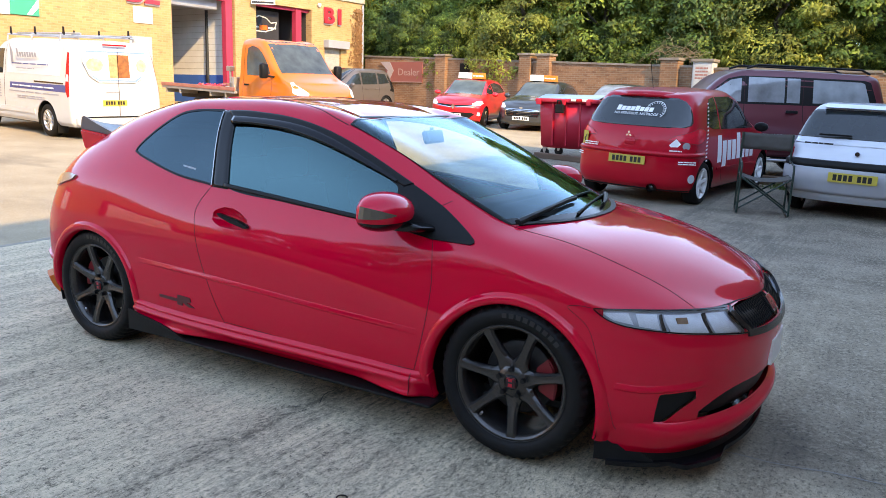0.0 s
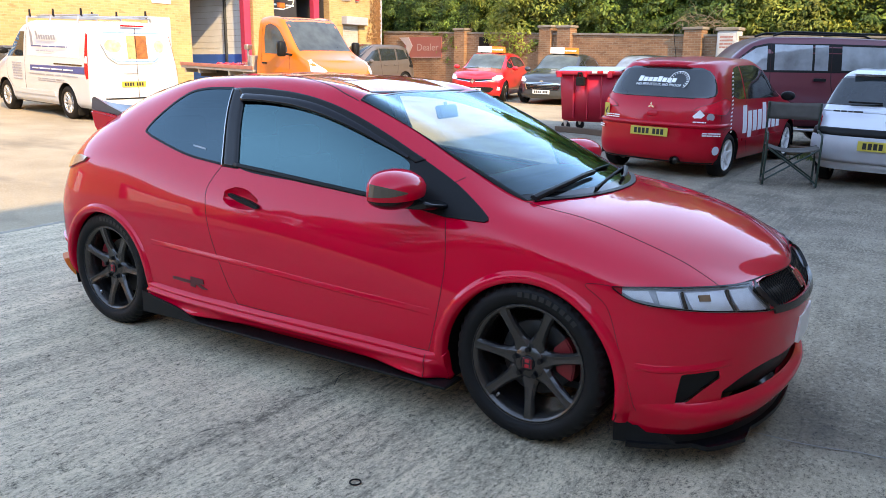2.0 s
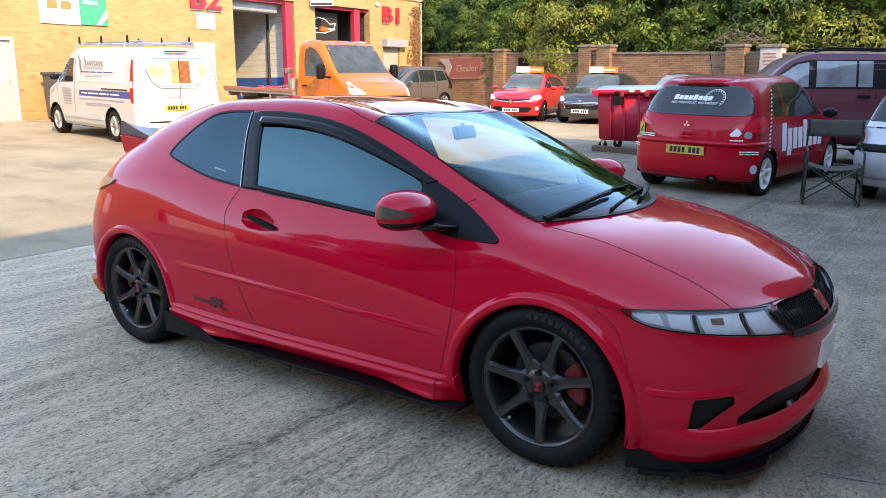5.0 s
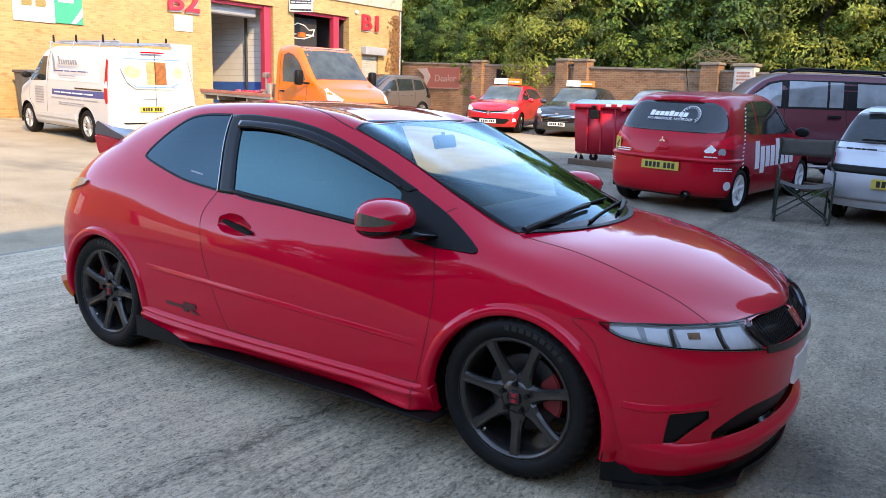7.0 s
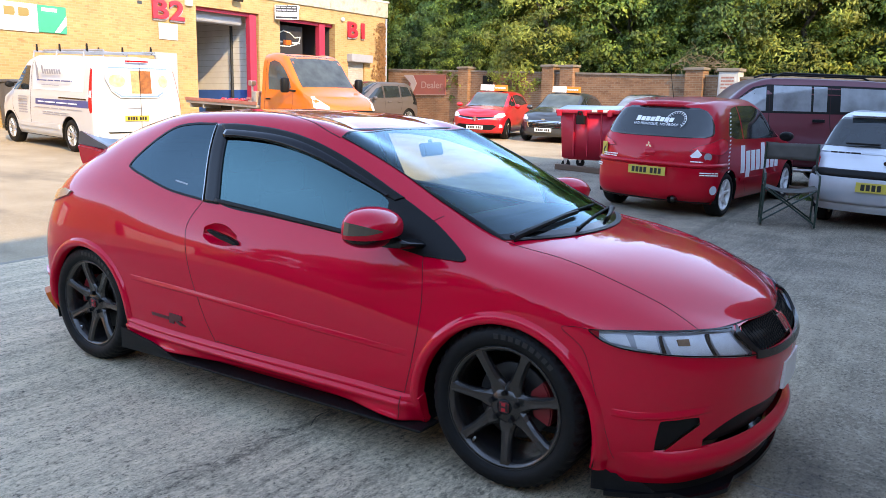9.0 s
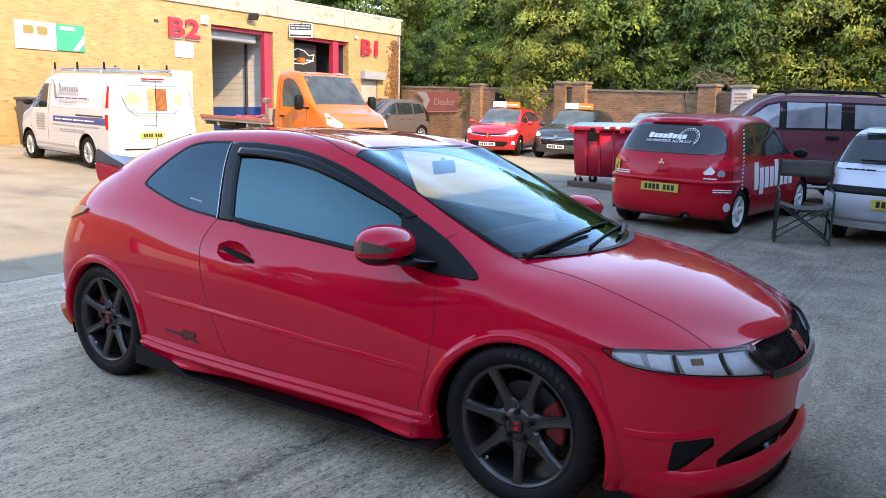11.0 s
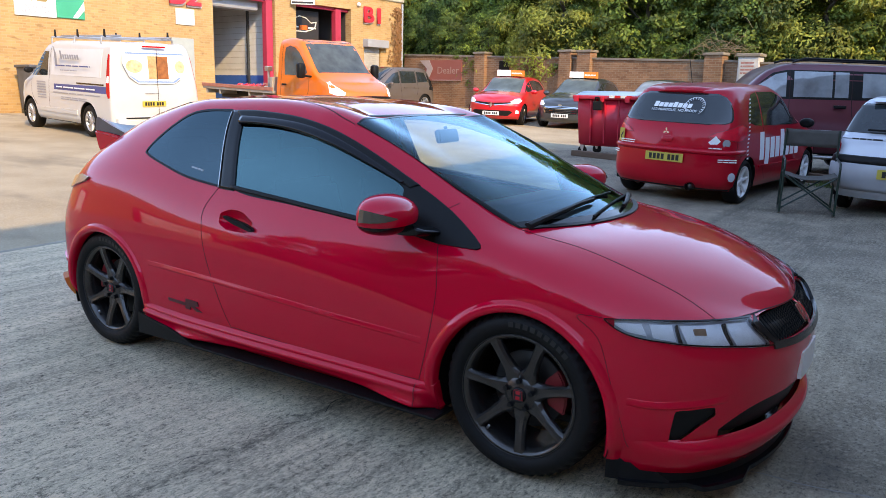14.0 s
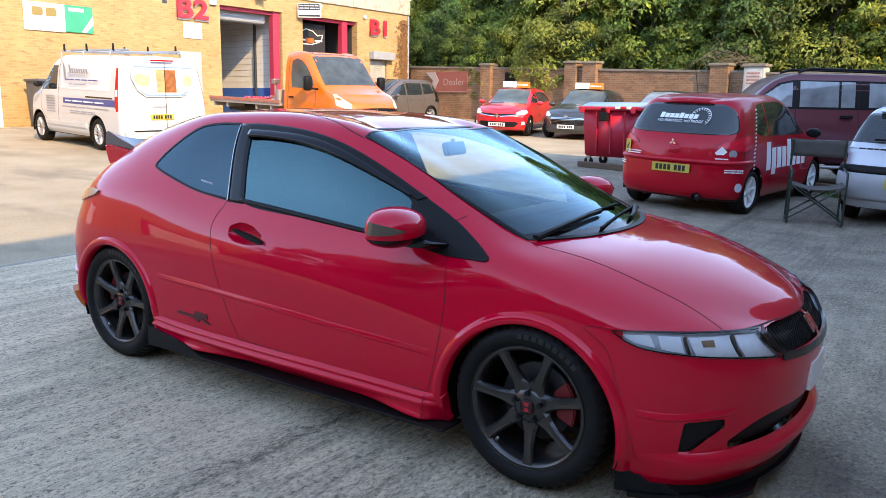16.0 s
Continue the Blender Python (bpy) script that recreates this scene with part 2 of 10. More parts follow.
Z5 = curve1(((-2.08, 0.89), (-1.85, 0.985), (-1.55, 1.14), (-1.2, 1.275), (-0.75, 1.36), (-0.3, 1.37), (0.1, 1.345), (0.25, 1.316), (0.34, 1.288), (0.45, 1.246), (0.6, 1.182), (0.9, 1.03), (1.18, 0.915), (1.43, 0.872), (1.67, 0.815), (1.86, 0.755), (2.0, 0.70), (2.14, 0.648)))
Z7 = curve1(((-2.06, 0.90), (-1.88, 1.01), (-1.6, 1.185), (-1.2, 1.345), (-0.8, 1.418), (-0.4, 1.425), (0.0, 1.395), (0.25, 1.335), (0.6, 1.205), (0.9, 1.08), (1.2, 0.955), (1.32, 0.925), (1.6, 0.888), (1.85, 0.822), (2.0, 0.757), (2.08, 0.712), (2.14, 0.66)))
Y4 = curve1(((-2.1, 0.80), (-1.3, 0.815), (-0.5, 0.795), (0.5, 0.79), (1.0, 0.80), (1.6, 0.845), (2.1, 0.85)))
Y5 = curve1(((-2.1, 0.66), (-1.3, 0.60), (-0.4, 0.595), (0.3, 0.605), (1.1, 0.63), (1.6, 0.64), (2.1, 0.62)))
FRONT = (2.11, 2.165, 2.195, 2.20, 2.165, 2.12, 2.105, 2.10)
BACK = (-2.02, -2.09, -2.12, -2.07, -2.0, -1.99, -1.99, -1.99)


class Body:
    """The guide curves of one vehicle's skin."""

    def __init__(self, xf0, xr0, front, back, z0, z2, z4, z5, z7, y4, y5, w=0.884, pf=5.0, pr=4.5, low=(0.069, 0.016), lift=0.09, flank=None):
        self.xf0, self.xr0, self.front, self.back = xf0, xr0, front, back
        self.z0, self.z2, self.z4, self.z5, self.z7, self.y4, self.y5 = z0, z2, z4, z5, z7, y4, y5
        self.w, self.pf, self.pr, self.low, self.lift = w, pf, pr, low, lift
        self.flank = flank or (lambda x: 0.36)
        self.uf = xf0 + (max(front) - xf0 - 0.04) * math.pi / 2
        self.ur = xr0 + (min(back) - xr0 + 0.04) * math.pi / 2


HERO_BODY = Body(XF0, XR0, FRONT, BACK, Z0, Z2, Z4, Z5, Z7, Y4, Y5, flank=curve1(((-2.1, 0.22), (-1.6, 0.10), (-0.3, 0.10), (0.6, 0.24), (1.2, 0.36), (2.1, 0.36))))
HERO_BODY.uf, HERO_BODY.ur = UF, UR
B = HERO_BODY


def use(body):
    global B
    B = body
    rows_at.cache_clear()


@functools.lru_cache(maxsize=60000)
def rows_at(u):
    """The eight guide points of the half section at u."""
    out = []
    if u > B.xf0:
        q = math.sin(min(1.0, (u - B.xf0) / (B.uf - B.xf0)) * math.pi / 2)
        k = math.sqrt(max(0.0, 1 - q ** B.pf))
        xs = [B.xf0 + (f - B.xf0) * q for f in B.front]
    elif u < B.xr0:
        q = math.sin(min(1.0, (u - B.xr0) / (B.ur - B.xr0)) * math.pi / 2)
        k = math.sqrt(max(0.0, 1 - q ** B.pr))
        xs = [B.xr0 + (b - B.xr0) * q for b in B.back]
    else:
        k, xs = 1.0, [u] * 8
    for i, x in enumerate(xs):
        z2, z4, z5, z7 = B.z2(x), B.z4(x), B.z5(x), B.z7(x)
        if i == 0:
            y, z = B.w - B.low[0], B.z0(x)
        elif i == 1:
            y, z = B.w - B.low[1], B.z0(x) + B.lift
        elif i == 2:
            y, z = B.w, z2
        elif i == 3:
            y, z = lerp(B.w, B.y4(x), B.flank(x)), lerp(z2, z4, 0.52)
        elif i == 4:
            y, z = B.y4(x), z4
        elif i == 5:
            y, z = B.y5(x), z5
        elif i == 6:
            y, z = B.y5(x) * 0.56, z7 - 0.27 * (z7 - z5)
        else:
            y, z = 0.0, z7
        out.append((x, y * k, z))
    return out


def skin(u, v):
    r = rows_at(u)
    i = max(k for k in range(7) if ROWV[k] <= v or k == 0)
    t = (v - ROWV[i]) / (ROWV[i + 1] - ROWV[i])
    p = []
    for c in range(3):
        def slope_at(j):
            if j == 7 and c == 1:
                return (r[7][c] - r[6][c]) / (ROWV[7] - ROWV[6])
            if j == 7:
                return 0.0
            if j == 0:
                return (r[1][c] - r[0][c]) / (ROWV[1] - ROWV[0])
            a = (r[j][c] - r[j - 1][c]) / (ROWV[j] - ROWV[j - 1])
            b = (r[j + 1][c] - r[j][c]) / (ROWV[j + 1] - ROWV[j])
            return (a + b) / 2 if a * b > 0 else 0.0
        h = ROWV[i + 1] - ROWV[i]
        p.append(r[i][c] * (1 + 2 * t) * (1 - t) ** 2 + h * slope_at(i) * t * (1 - t) ** 2 + r[i + 1][c] * t * t * (3 - 2 * t) + h * slope_at(i + 1) * t * t * (t - 1))
    return p


def v_of_z(u, z):
    a, b = 0.0, 0.80
    for _ in range(22):
        m = (a + b) / 2
        if skin(u, m)[2] < z:
            a = m
        else:
            b = m
    return (a + b) / 2


def v_of_y(u, y):
    a, b = 0.50, 1.0
    for _ in range(22):
        m = (a + b) / 2
        if skin(u, m)[1] > y:
            a = m
        else:
            b = m
    return (a + b) / 2


# ---- pieces laid on the skin ----
def surf(u, w, mode, side):
    """Point and outward normal. mode 'side': w is a height; 'top': w is a distance from the middle line."""
    sg = side
    if mode == "top":
        sg = 1 if w >= 0 else -1
        v = v_of_y(u, abs(w))
    else:
        v = v_of_z(u, w)
    e = 0.004
    p = Vector(skin(u, v))
    du = Vector(skin(u + e, v)) - Vector(skin(u - e, v))
    dv = Vector(skin(u, min(1, v + e))) - Vector(skin(u, max(0, v - e)))
    n = dv.cross(du)
    if n.length < 1e-9:
        n = Vector((1, 0, 0))
    n.normalize()
    if n.dot(p - Vector((0.75 * p.x, 0, 0.6))) < 0:
        n = -n
    return Vector((p.x, p.y * sg, p.z)), Vector((n.x, n.y * sg, n.z))


def smooth_loop(pts, k=4):
    """Catmull-Rom through a closed outline."""
    out, n = [], len(pts)
    for i in range(n):
        a, b, c, d = (Vector(pts[(i + j) % n]) for j in (-1, 0, 1, 2))
        for s in range(k):
            t = s / k
            q = 0.5 * (2 * b + (c - a) * t + (2 * a - 5 * b + 4 * c - d) * t * t + (3 * b - a - 3 * c + d) * t ** 3)
            out.append((q.x, q.y))
    return out


def inside(x, y, poly):
    r, n = False, len(poly)
    for i in range(n):
        (x1, y1), (x2, y2) = poly[i], poly[i - 1]
        if (y1 > y) != (y2 > y) and x < (x2 - x1) * (y - y1) / (y2 - y1) + x1:
            r = not r
    return r


def edge_distance(x, y, poly):
    q, best = Vector((x, y)), 9.0
    for i in range(len(poly)):
        a, d = Vector(poly[i - 1]), Vector(poly[i]) - Vector(poly[i - 1])
        best = min(best, (a + d * max(0, min(1, (q - a).dot(d) / d.length_squared)) - q).length)
    return best


def patch_bm(poly, mode="side", off=0.002, thick=0.006, side=-1, step=0.035, curve=0, bulge=None):
    """A thin solid piece over an outline drawn on the skin."""
    if curve:
        poly = smooth_loop(poly, curve)
    bm = bmesh.new()
    bm.faces.new([bm.verts.new((a, b, 0)) for a, b in poly])
    bmesh.ops.triangulate(bm, faces=bm.faces[:])
    for ax in (0, 1):
        lo, hi = min(p[ax] for p in poly), max(p[ax] for p in poly)
        no = (1, 0, 0) if ax == 0 else (0, 1, 0)
        for k in range(1, int((hi - lo) / step) + 1):
            c = lo + k * step
            bmesh.ops.bisect_plane(bm, geom=bm.verts[:] + bm.edges[:] + bm.faces[:], dist=1e-5, plane_co=(c if ax == 0 else 0, c if ax else 0, 0), plane_no=no)
    bmesh.ops.remove_doubles(bm, verts=bm.verts[:], dist=1e-4)
    place, back = {}, {}
    for v in bm.verts:
        p, n = surf(v.co.x, v.co.y, mode, side)
        o = off + (bulge(v.co.x, v.co.y) if bulge else 0)
        place[v], back[v] = p + n * o, p + n * (off - thick)
    rim = [e for e in bm.edges if len(e.link_faces) == 1]
    old = bm.faces[:]
    low = {v: bm.verts.new(back[v]) for e in rim for v in e.verts}
    lip = {v: bm.verts.new(place[v]) for v in low}
    for e in rim:
        a, b = e.verts
        bm.faces.new((lip[a], lip[b], low[b], low[a]))
    for v in place:
        v.co = place[v]
    bmesh.ops.recalc_face_normals(bm, faces=bm.faces[:])
    f = old[0]
    f.normal_update()
    q, nn = surf(*poly[0], mode, side)
    if f.normal.dot(nn) < 0:
        bmesh.ops.reverse_faces(bm, faces=bm.faces[:])
    for f in old:
        f.smooth = True
    return bm


def ring_bm(poly, inset, mode="side", off=0.001, side=-1, curve=3, out=0.0):
    """A band just inside an outline."""
    poly = smooth_loop(poly, curve)
    off += 0.0022
    n = len(poly)
    area = sum(poly[i - 1][0] * poly[i][1] - poly[i][0] * poly[i - 1][1] for i in range(n))
    sg = 1 if area > 0 else -1
    bm = bmesh.new()
    rows = []
    for i in range(n):
        a, b = Vector(poly[i - 1]), Vector(poly[(i + 1) % n])
        d = (b - a).normalized()
        nn = Vector((-d.y, d.x)) * sg
        r = []
        for k in (0, 0.5, 1):
            q = Vector(poly[i]) + nn * ((inset + out) * k - out)
            p, no = surf(q.x, q.y, mode, side)
            r.append(bm.verts.new(p + no * off))
        rows.append(r)
    for i in range(n):
        a, b = rows[i], rows[(i + 1) % n]
        for k in (0, 1):
            bm.faces.new((a[k], b[k], b[k + 1], a[k + 1])).smooth = True
    bmesh.ops.recalc_face_normals(bm, faces=bm.faces[:])
    return bm


def strip_poly(pts, width):
    """A band of that width along a polyline."""
    up, dn = [], []
    for i, p in enumerate(pts):
        a, b = Vector(pts[max(0, i - 1)]), Vector(pts[min(len(pts) - 1, i + 1)])
        d = (b - a).normalized()
        n = Vector((-d.y, d.x)) * width / 2
        up.append((p[0] + n.x, p[1] + n.y))
        dn.append((p[0] - n.x, p[1] - n.y))
    return up + dn[::-1]


def fine(pts, k=5):
    """Catmull-Rom through an open line."""
    out = []
    n = len(pts)
    for i in range(n - 1):
        a, b, c, d = (Vector(pts[min(max(i + j, 0), n - 1)]) for j in (-1, 0, 1, 2))
        for s in range(k):
            t = s / k
            q = 0.5 * (2 * b + (c - a) * t + (2 * a - 5 * b + 4 * c - d) * t * t + (3 * b - a - 3 * c + d) * t ** 3)
            out.append((q.x, q.y))
    return out + [tuple(pts[-1])]


def lay(name, poly, m, parent, mode="side", off=0.002, thick=0.006, side=-1, curve=0, label="", step=0.024, bulge=None):
    if B is HERO_BODY and -0.01 < off < 0.012:
        off, thick = off + 0.0022, thick + 0.0015
    return part(name, patch_bm(poly, mode, off, thick, side, step, curve, bulge), m, parent, label)


def line_on(name, pts, width, m, parent, mode="side", off=0.0012, side=-1, label="", k=5, thick=0.004, bulge=None):
    if m is SEAM and B is HERO_BODY:
        off, thick = -0.0012, 0.002
    return lay(name, strip_poly(fine(pts, k), width), m, parent, mode, off, thick, side, 0, label, 0.03 if B is HERO_BODY else 0.08, bulge)


def ridge(name, pts, width, height, m, parent, side=-1, label="", crest=-0.35, off=0.0004):
    """A pressed crease: a low ridge along a line on the skin, fading at both ends."""
    line = fine(pts, 10)
    bm = bmesh.new()
    rows = []
    for i, q in enumerate(line):
        a, b = Vector(line[max(0, i - 1)]), Vector(line[min(len(line) - 1, i + 1)])
        d = (b - a).normalized()
        fade = min(1, i / 6, (len(line) - 1 - i) / 6)
        r = []
        for k in range(11):
            t = -1 + k / 5
            w = Vector(q) + Vector((-d.y, d.x)) * t * width / 2
            o = (t + 1) / (crest + 1) if t < crest else (1 - t) / (1 - crest)
            p, n = surf(w.x, w.y, "side", side)
            r.append(bm.verts.new(p + n * (off + height * fade * o * o * (3 - 2 * o) - (0.004 if k in (0, 10) else 0))))
        rows.append(r)
    for a, b in zip(rows, rows[1:]):
        for k in range(10):
            bm.faces.new((a[k], b[k], b[k + 1], a[k + 1])).smooth = True
    bmesh.ops.recalc_face_normals(bm, faces=bm.faces[:])
    return part(name, bm, m, parent, label)


def eased(rows, reach=7):
    """The same rows of points with the run of each line smoothed along its length."""
    out = []
    for i in range(len(rows)):
        k = min(reach, i, len(rows) - 1 - i)
        out.append([sum((rows[i + d][j] for d in range(-k, k + 1)), Vector()) / (2 * k + 1) for j in range(len(rows[i]))])
    return out


def band(name, up, lo, m, parent, off=0.006, side=-1, label="", across=6, sink=0.010, taper=0.0, ease=0):
    """A smooth moulding between two lines on the skin, its edges turned down."""
    a, b = fine(up, 8), fine(lo, 8)
    bm = bmesh.new()
    rows = []
    for p, q in zip(a, b):
        r = []
        for k in range(across + 3):
            t = max(0, min(1, (k - 1) / across))
            c = Vector(p).lerp(Vector(q), t)
            w, n = surf(c.x, c.y, "side", side)
            o = -sink if k in (0, across + 2) else off * (1 - taper * (len(rows) / (len(a) - 1)) ** 2) - (0.003 if k in (1, across + 1) else 0)
            r.append(w + n * o)
        rows.append(r)
    rows = [[bm.verts.new(c) for c in r] for r in (eased(rows, ease) if ease else rows)]
    for p, q in zip(rows, rows[1:]):
        for k in range(across + 2):
            bm.faces.new((p[k], q[k], q[k + 1], p[k + 1])).smooth = 0 < k < across + 1
    for r in (rows[0], rows[-1]):
        bm.faces.new(r)
    bmesh.ops.recalc_face_normals(bm, faces=bm.faces[:])
    return part(name, bm, m, parent, label)


SILL_LIFT = curve1(((-0.93, 0.026), (-0.74, 0.012), (-0.5, 0.004), (-0.1, 0.0), (0.5, 0.0), (0.97, -0.004)))
SILL_LOW = curve1(((-0.93, 0.226), (-0.62, 0.190), (-0.38, 0.193), (-0.18, 0.205), (0.2, 0.211), (0.53, 0.199), (0.70, 0.188), (0.84, 0.178), (0.97, 0.166)))


def sill_loft(side):
    """The sculpted sill: a fine upper edge, a broad rounded ridge and a lower flank that flares at both ends."""
    bm = bmesh.new()
    rows = []
    for i in range(76):
        x = lerp(-0.93, 0.955, i / 75)
        w = max(0.0, min(1.0, (x - 0.85) / 0.09))
        w = w * w * (3 - 2 * w)
        k, low = SILL_LIFT(x), SILL_LOW(x)
        e = max(0.0, min(1.0, (x - 0.55) / 0.25), min(1.0, (-0.35 - x) / 0.25))
        e = e * e * (3 - 2 * e)
        r = []
        for y, z in ((0.862, 0.301 + k), (0.881, 0.288 + k), (0.891, 0.279 + k), (0.8965, 0.272 + k), (0.894, 0.266 + k), (0.890, 0.262 + k), (0.893, 0.259 + k), (0.901, 0.255 + k), (0.9065, 0.248 + k), (0.907, 0.241 + k), (0.902, 0.234 + k),
                     (lerp(0.894, 0.897, e), lerp(0.228 + k, low + 0.020, 0.5)), (lerp(0.888, 0.903, e), low + 0.014), (lerp(0.886, 0.911, e), low + 0.005), (lerp(0.880, 0.907, e), low - 0.003), (0.82, low - 0.006)):
            flush = abs(surf(x, max(z, 0.175), "side", side)[0].y) + 0.010
            r.append(bm.verts.new((x, side * (lerp(y, flush, w) if y > 0.87 else y - 0.02 * w), z)))
        rows.append(r)
    for p, q in zip(rows, rows[1:]):
        for k in range(len(p) - 1):
            bm.faces.new((p[k], q[k], q[k + 1], p[k + 1])).smooth = True
    for r in (rows[0], rows[-1]):
        bm.faces.new(r)
    bmesh.ops.recalc_face_normals(bm, faces=bm.faces[:])
    part("sill", bm, RED, hero, "sculpted red sill with two ridges")
    bm = bmesh.new()
    bar_path(bm, [(0.867, side * y, z) for y, z in ((0.891, 0.276), (0.896, 0.267), (0.907, 0.243), (0.903, 0.208), (0.911, 0.182))], 0.0016, 5)
    part("sill_joint", bm, SEAM, hero)


def deflector(up, lo, side):
    """A smoked strip over the window that stands off the glass towards its lower lip."""
    a, b = fine(up, 8), fine(lo, 8)
    bm = bmesh.new()
    rows = []
    for i, (p, q) in enumerate(zip(a, b)):
        r = []
        fade = min(1, (len(a) - 1 - i) / 14)
        for t, o in ((0, 0.0095), (0.08, 0.013), (0.35, 0.017), (0.68, 0.022), (0.86, 0.021), (0.95, 0.016), (1.0, 0.010), (0.94, 0.007)):
            c = Vector(p).lerp(Vector(q), t)
            w, n = surf(c.x, c.y, "side", side)
            r.append(w + n * lerp(0.011, o + 0.004, fade))
        rows.append(r)
    rows = [[bm.verts.new(c) for c in r] for r in eased(rows, 8)]
    for p, q in zip(rows, rows[1:]):
        for k in range(7):
            bm.faces.new((p[k], q[k], q[k + 1], p[k + 1])).smooth = True
    for r in (rows[0], rows[-1]):
        bm.faces.new(r)
    bmesh.ops.recalc_face_normals(bm, faces=bm.faces[:])
    return part("wind_deflector", bm, SMOKE, hero, "smoked plastic wind deflector over the window")


# ---- wheels ----
SIDEWALL = mat("raised_rubber_print", (0.0125, 0.012, 0.0115), 0.55, var=0.2)
DULL_STEEL = mat("dull_disc_steel", (0.055, 0.052, 0.05), 0.5, 0.6, var=0.2, scale=14)

def revolve(bm, prof, n=48, mi=0, closed=False):
    """Turns (radius, y) pairs round the y axis."""
    rings = []
    for r, y in prof:
        rings.append([bm.verts.new((r * math.cos(2 * math.pi * i / n), y, r * math.sin(2 * math.pi * i / n))) for i in range(n)])
    for a, b in zip(rings, rings[1:] + rings[:1] if closed else rings[1:]):
        for i in range(n):
            j = (i + 1) % n
            f = bm.faces.new((a[i], a[j], b[j], b[i]))
            f.material_index, f.smooth = mi, True
    return bm


def make_wheel(parent, x, y, R, width, rim, rim_mat, spokes, side, detail=True, caliper=None, dish=0.02, spoke_w=0.034, cap=None, turn=0.0, steer=0.0, hub_z=None):
    """A wheel under parent: tyre, rim, disc, nuts. Its outer face looks to side * y."""
    w = new("wheel")
    w.empty_display_size = 0.1
    w.parent = parent
    w.matrix_local = pose(x, y, hub_z or R, 0, 0, 0 if side < 0 else 180) @ pose(0, 0, 0, 0, 0, steer)
    h = width / 2
    n = 192 if detail else 32
    # the outer side is at -h
    bm = bmesh.new()
    sw = R - rim
    prof = [(rim - 0.004, -h + 0.022), (rim + 0.006, -h + 0.008), (rim + sw * 0.35, -h - 0.004), (rim + sw * 0.7, -h + 0.0), (R - 0.012, -h + 0.018), (R - 0.002, -h + 0.035), (R, -h * 0.5), (R, h * 0.5), (R - 0.001, h - 0.022), (R - 0.010, h - 0.006), (rim + sw * 0.5, h), (rim, h - 0.02)]
    revolve(bm, prof, n)
    if detail:
        for v in bm.verts:
            r = math.hypot(v.co.x, v.co.z)
            k = int(round(math.atan2(v.co.z, v.co.x) / (2 * math.pi) * n)) % 4
            if r > R - 0.016 and abs(v.co.y) > h * 0.45 and k in (0, 1):
                f = (r - 0.007) / r
                v.co.x, v.co.z = v.co.x * f, v.co.z * f
    bmesh.ops.recalc_face_normals(bm, faces=bm.faces[:])
    for f in bm.faces:
        if detail and math.hypot(f.calc_center_median().x, f.calc_center_median().z) > R - 0.02:
            f.smooth = False
    part("tyre", bm, RUBBER, w, "black low-profile tyre" if detail else "")
    if detail:
        for k in range(9):
            a = radians(98 - 6.2 * k)
            bm = bmesh.new()
            rows = []
            for q in (0, 0.5, 1):
                b = a - radians(4.2) * q
                rows.append([bm.verts.new((rr * math.cos(b), -h - 0.0055, rr * math.sin(b))) for rr in (rim + sw * 0.38, rim + sw * 0.62)])
            for p, q in zip(rows, rows[1:]):
                bm.faces.new((p[0], q[0], q[1], p[1]))
            part("sidewall_bar", bm, SIDEWALL, w)
    bm = bmesh.new()
    f0 = -h + 0.010
    revolve(bm, [(rim - 0.006, -h + 0.016), (rim + 0.002, f0), (rim - 0.008, f0 + 0.001), (rim - 0.020, f0 + 0.016), (rim - 0.026, f0 + 0.05), (rim - 0.032, h - 0.03), (rim - 0.010, h - 0.015)], n)
    if detail:
        edge = bmesh.new()
        for k in range(64):
            p, q = 2 * math.pi * k / 64, 2 * math.pi * (k + 1) / 64
            tube(edge, ((rim + 0.001) * math.cos(p), f0 - 0.001, (rim + 0.001) * math.sin(p)), ((rim + 0.001) * math.cos(q), f0 - 0.001, (rim + 0.001) * math.sin(q)), 0.0016, 5)
        part("rim_edge", edge, DULL_STEEL, w, "thin scuffed rim edge")
    # hub and spokes
    hub = rim * 0.33
    revolve(bm, [(0.001, f0 + dish - 0.002), (hub * 0.62, f0 + dish - 0.002), (hub * 0.72, f0 + dish + 0.004), (hub, f0 + dish + 0.010), (hub * 0.98, f0 + dish + 0.05), (0.001, f0 + dish + 0.05)], 36)
    for i in range(spokes):
        a = 2 * math.pi * (i + turn) / spokes
        m = Matrix.Rotation(-a, 4, "Y")
        rows = []
        for r, hw, yy, dp in ((hub * 0.75, spoke_w * 1.05, f0 + dish + 0.004, 0.036), (hub * 1.0, spoke_w * 0.92, f0 + dish + 0.002, 0.036), (hub * 1.3, spoke_w * 0.66, f0 + dish, 0.034), (rim * 0.62, spoke_w * 0.52, f0 + dish * 0.55, 0.032), (rim - 0.035, spoke_w * 0.54, f0 + 0.004, 0.030), (rim - 0.006, spoke_w * 0.72, f0 + 0.003, 0.024)):
            rows.append([bm.verts.new(m @ Vector((r, yy + d, s * hw * k))) for s, d, k in ((-1, dp, 1.0), (-1, 0.013, 1.0), (-1, 0.001, 0.62), (0, 0.0035, 0), (1, 0.001, 0.62), (1, 0.013, 1.0), (1, dp, 1.0))])
        for p, q in zip(rows, rows[1:]):
            for k in range(6):
                f = bm.faces.new((p[k], q[k], q[k + 1], p[k + 1]))
                f.smooth = False
    bmesh.ops.recalc_face_normals(bm, faces=bm.faces[:])
    ob = part("rim", bm, rim_mat, w, "")
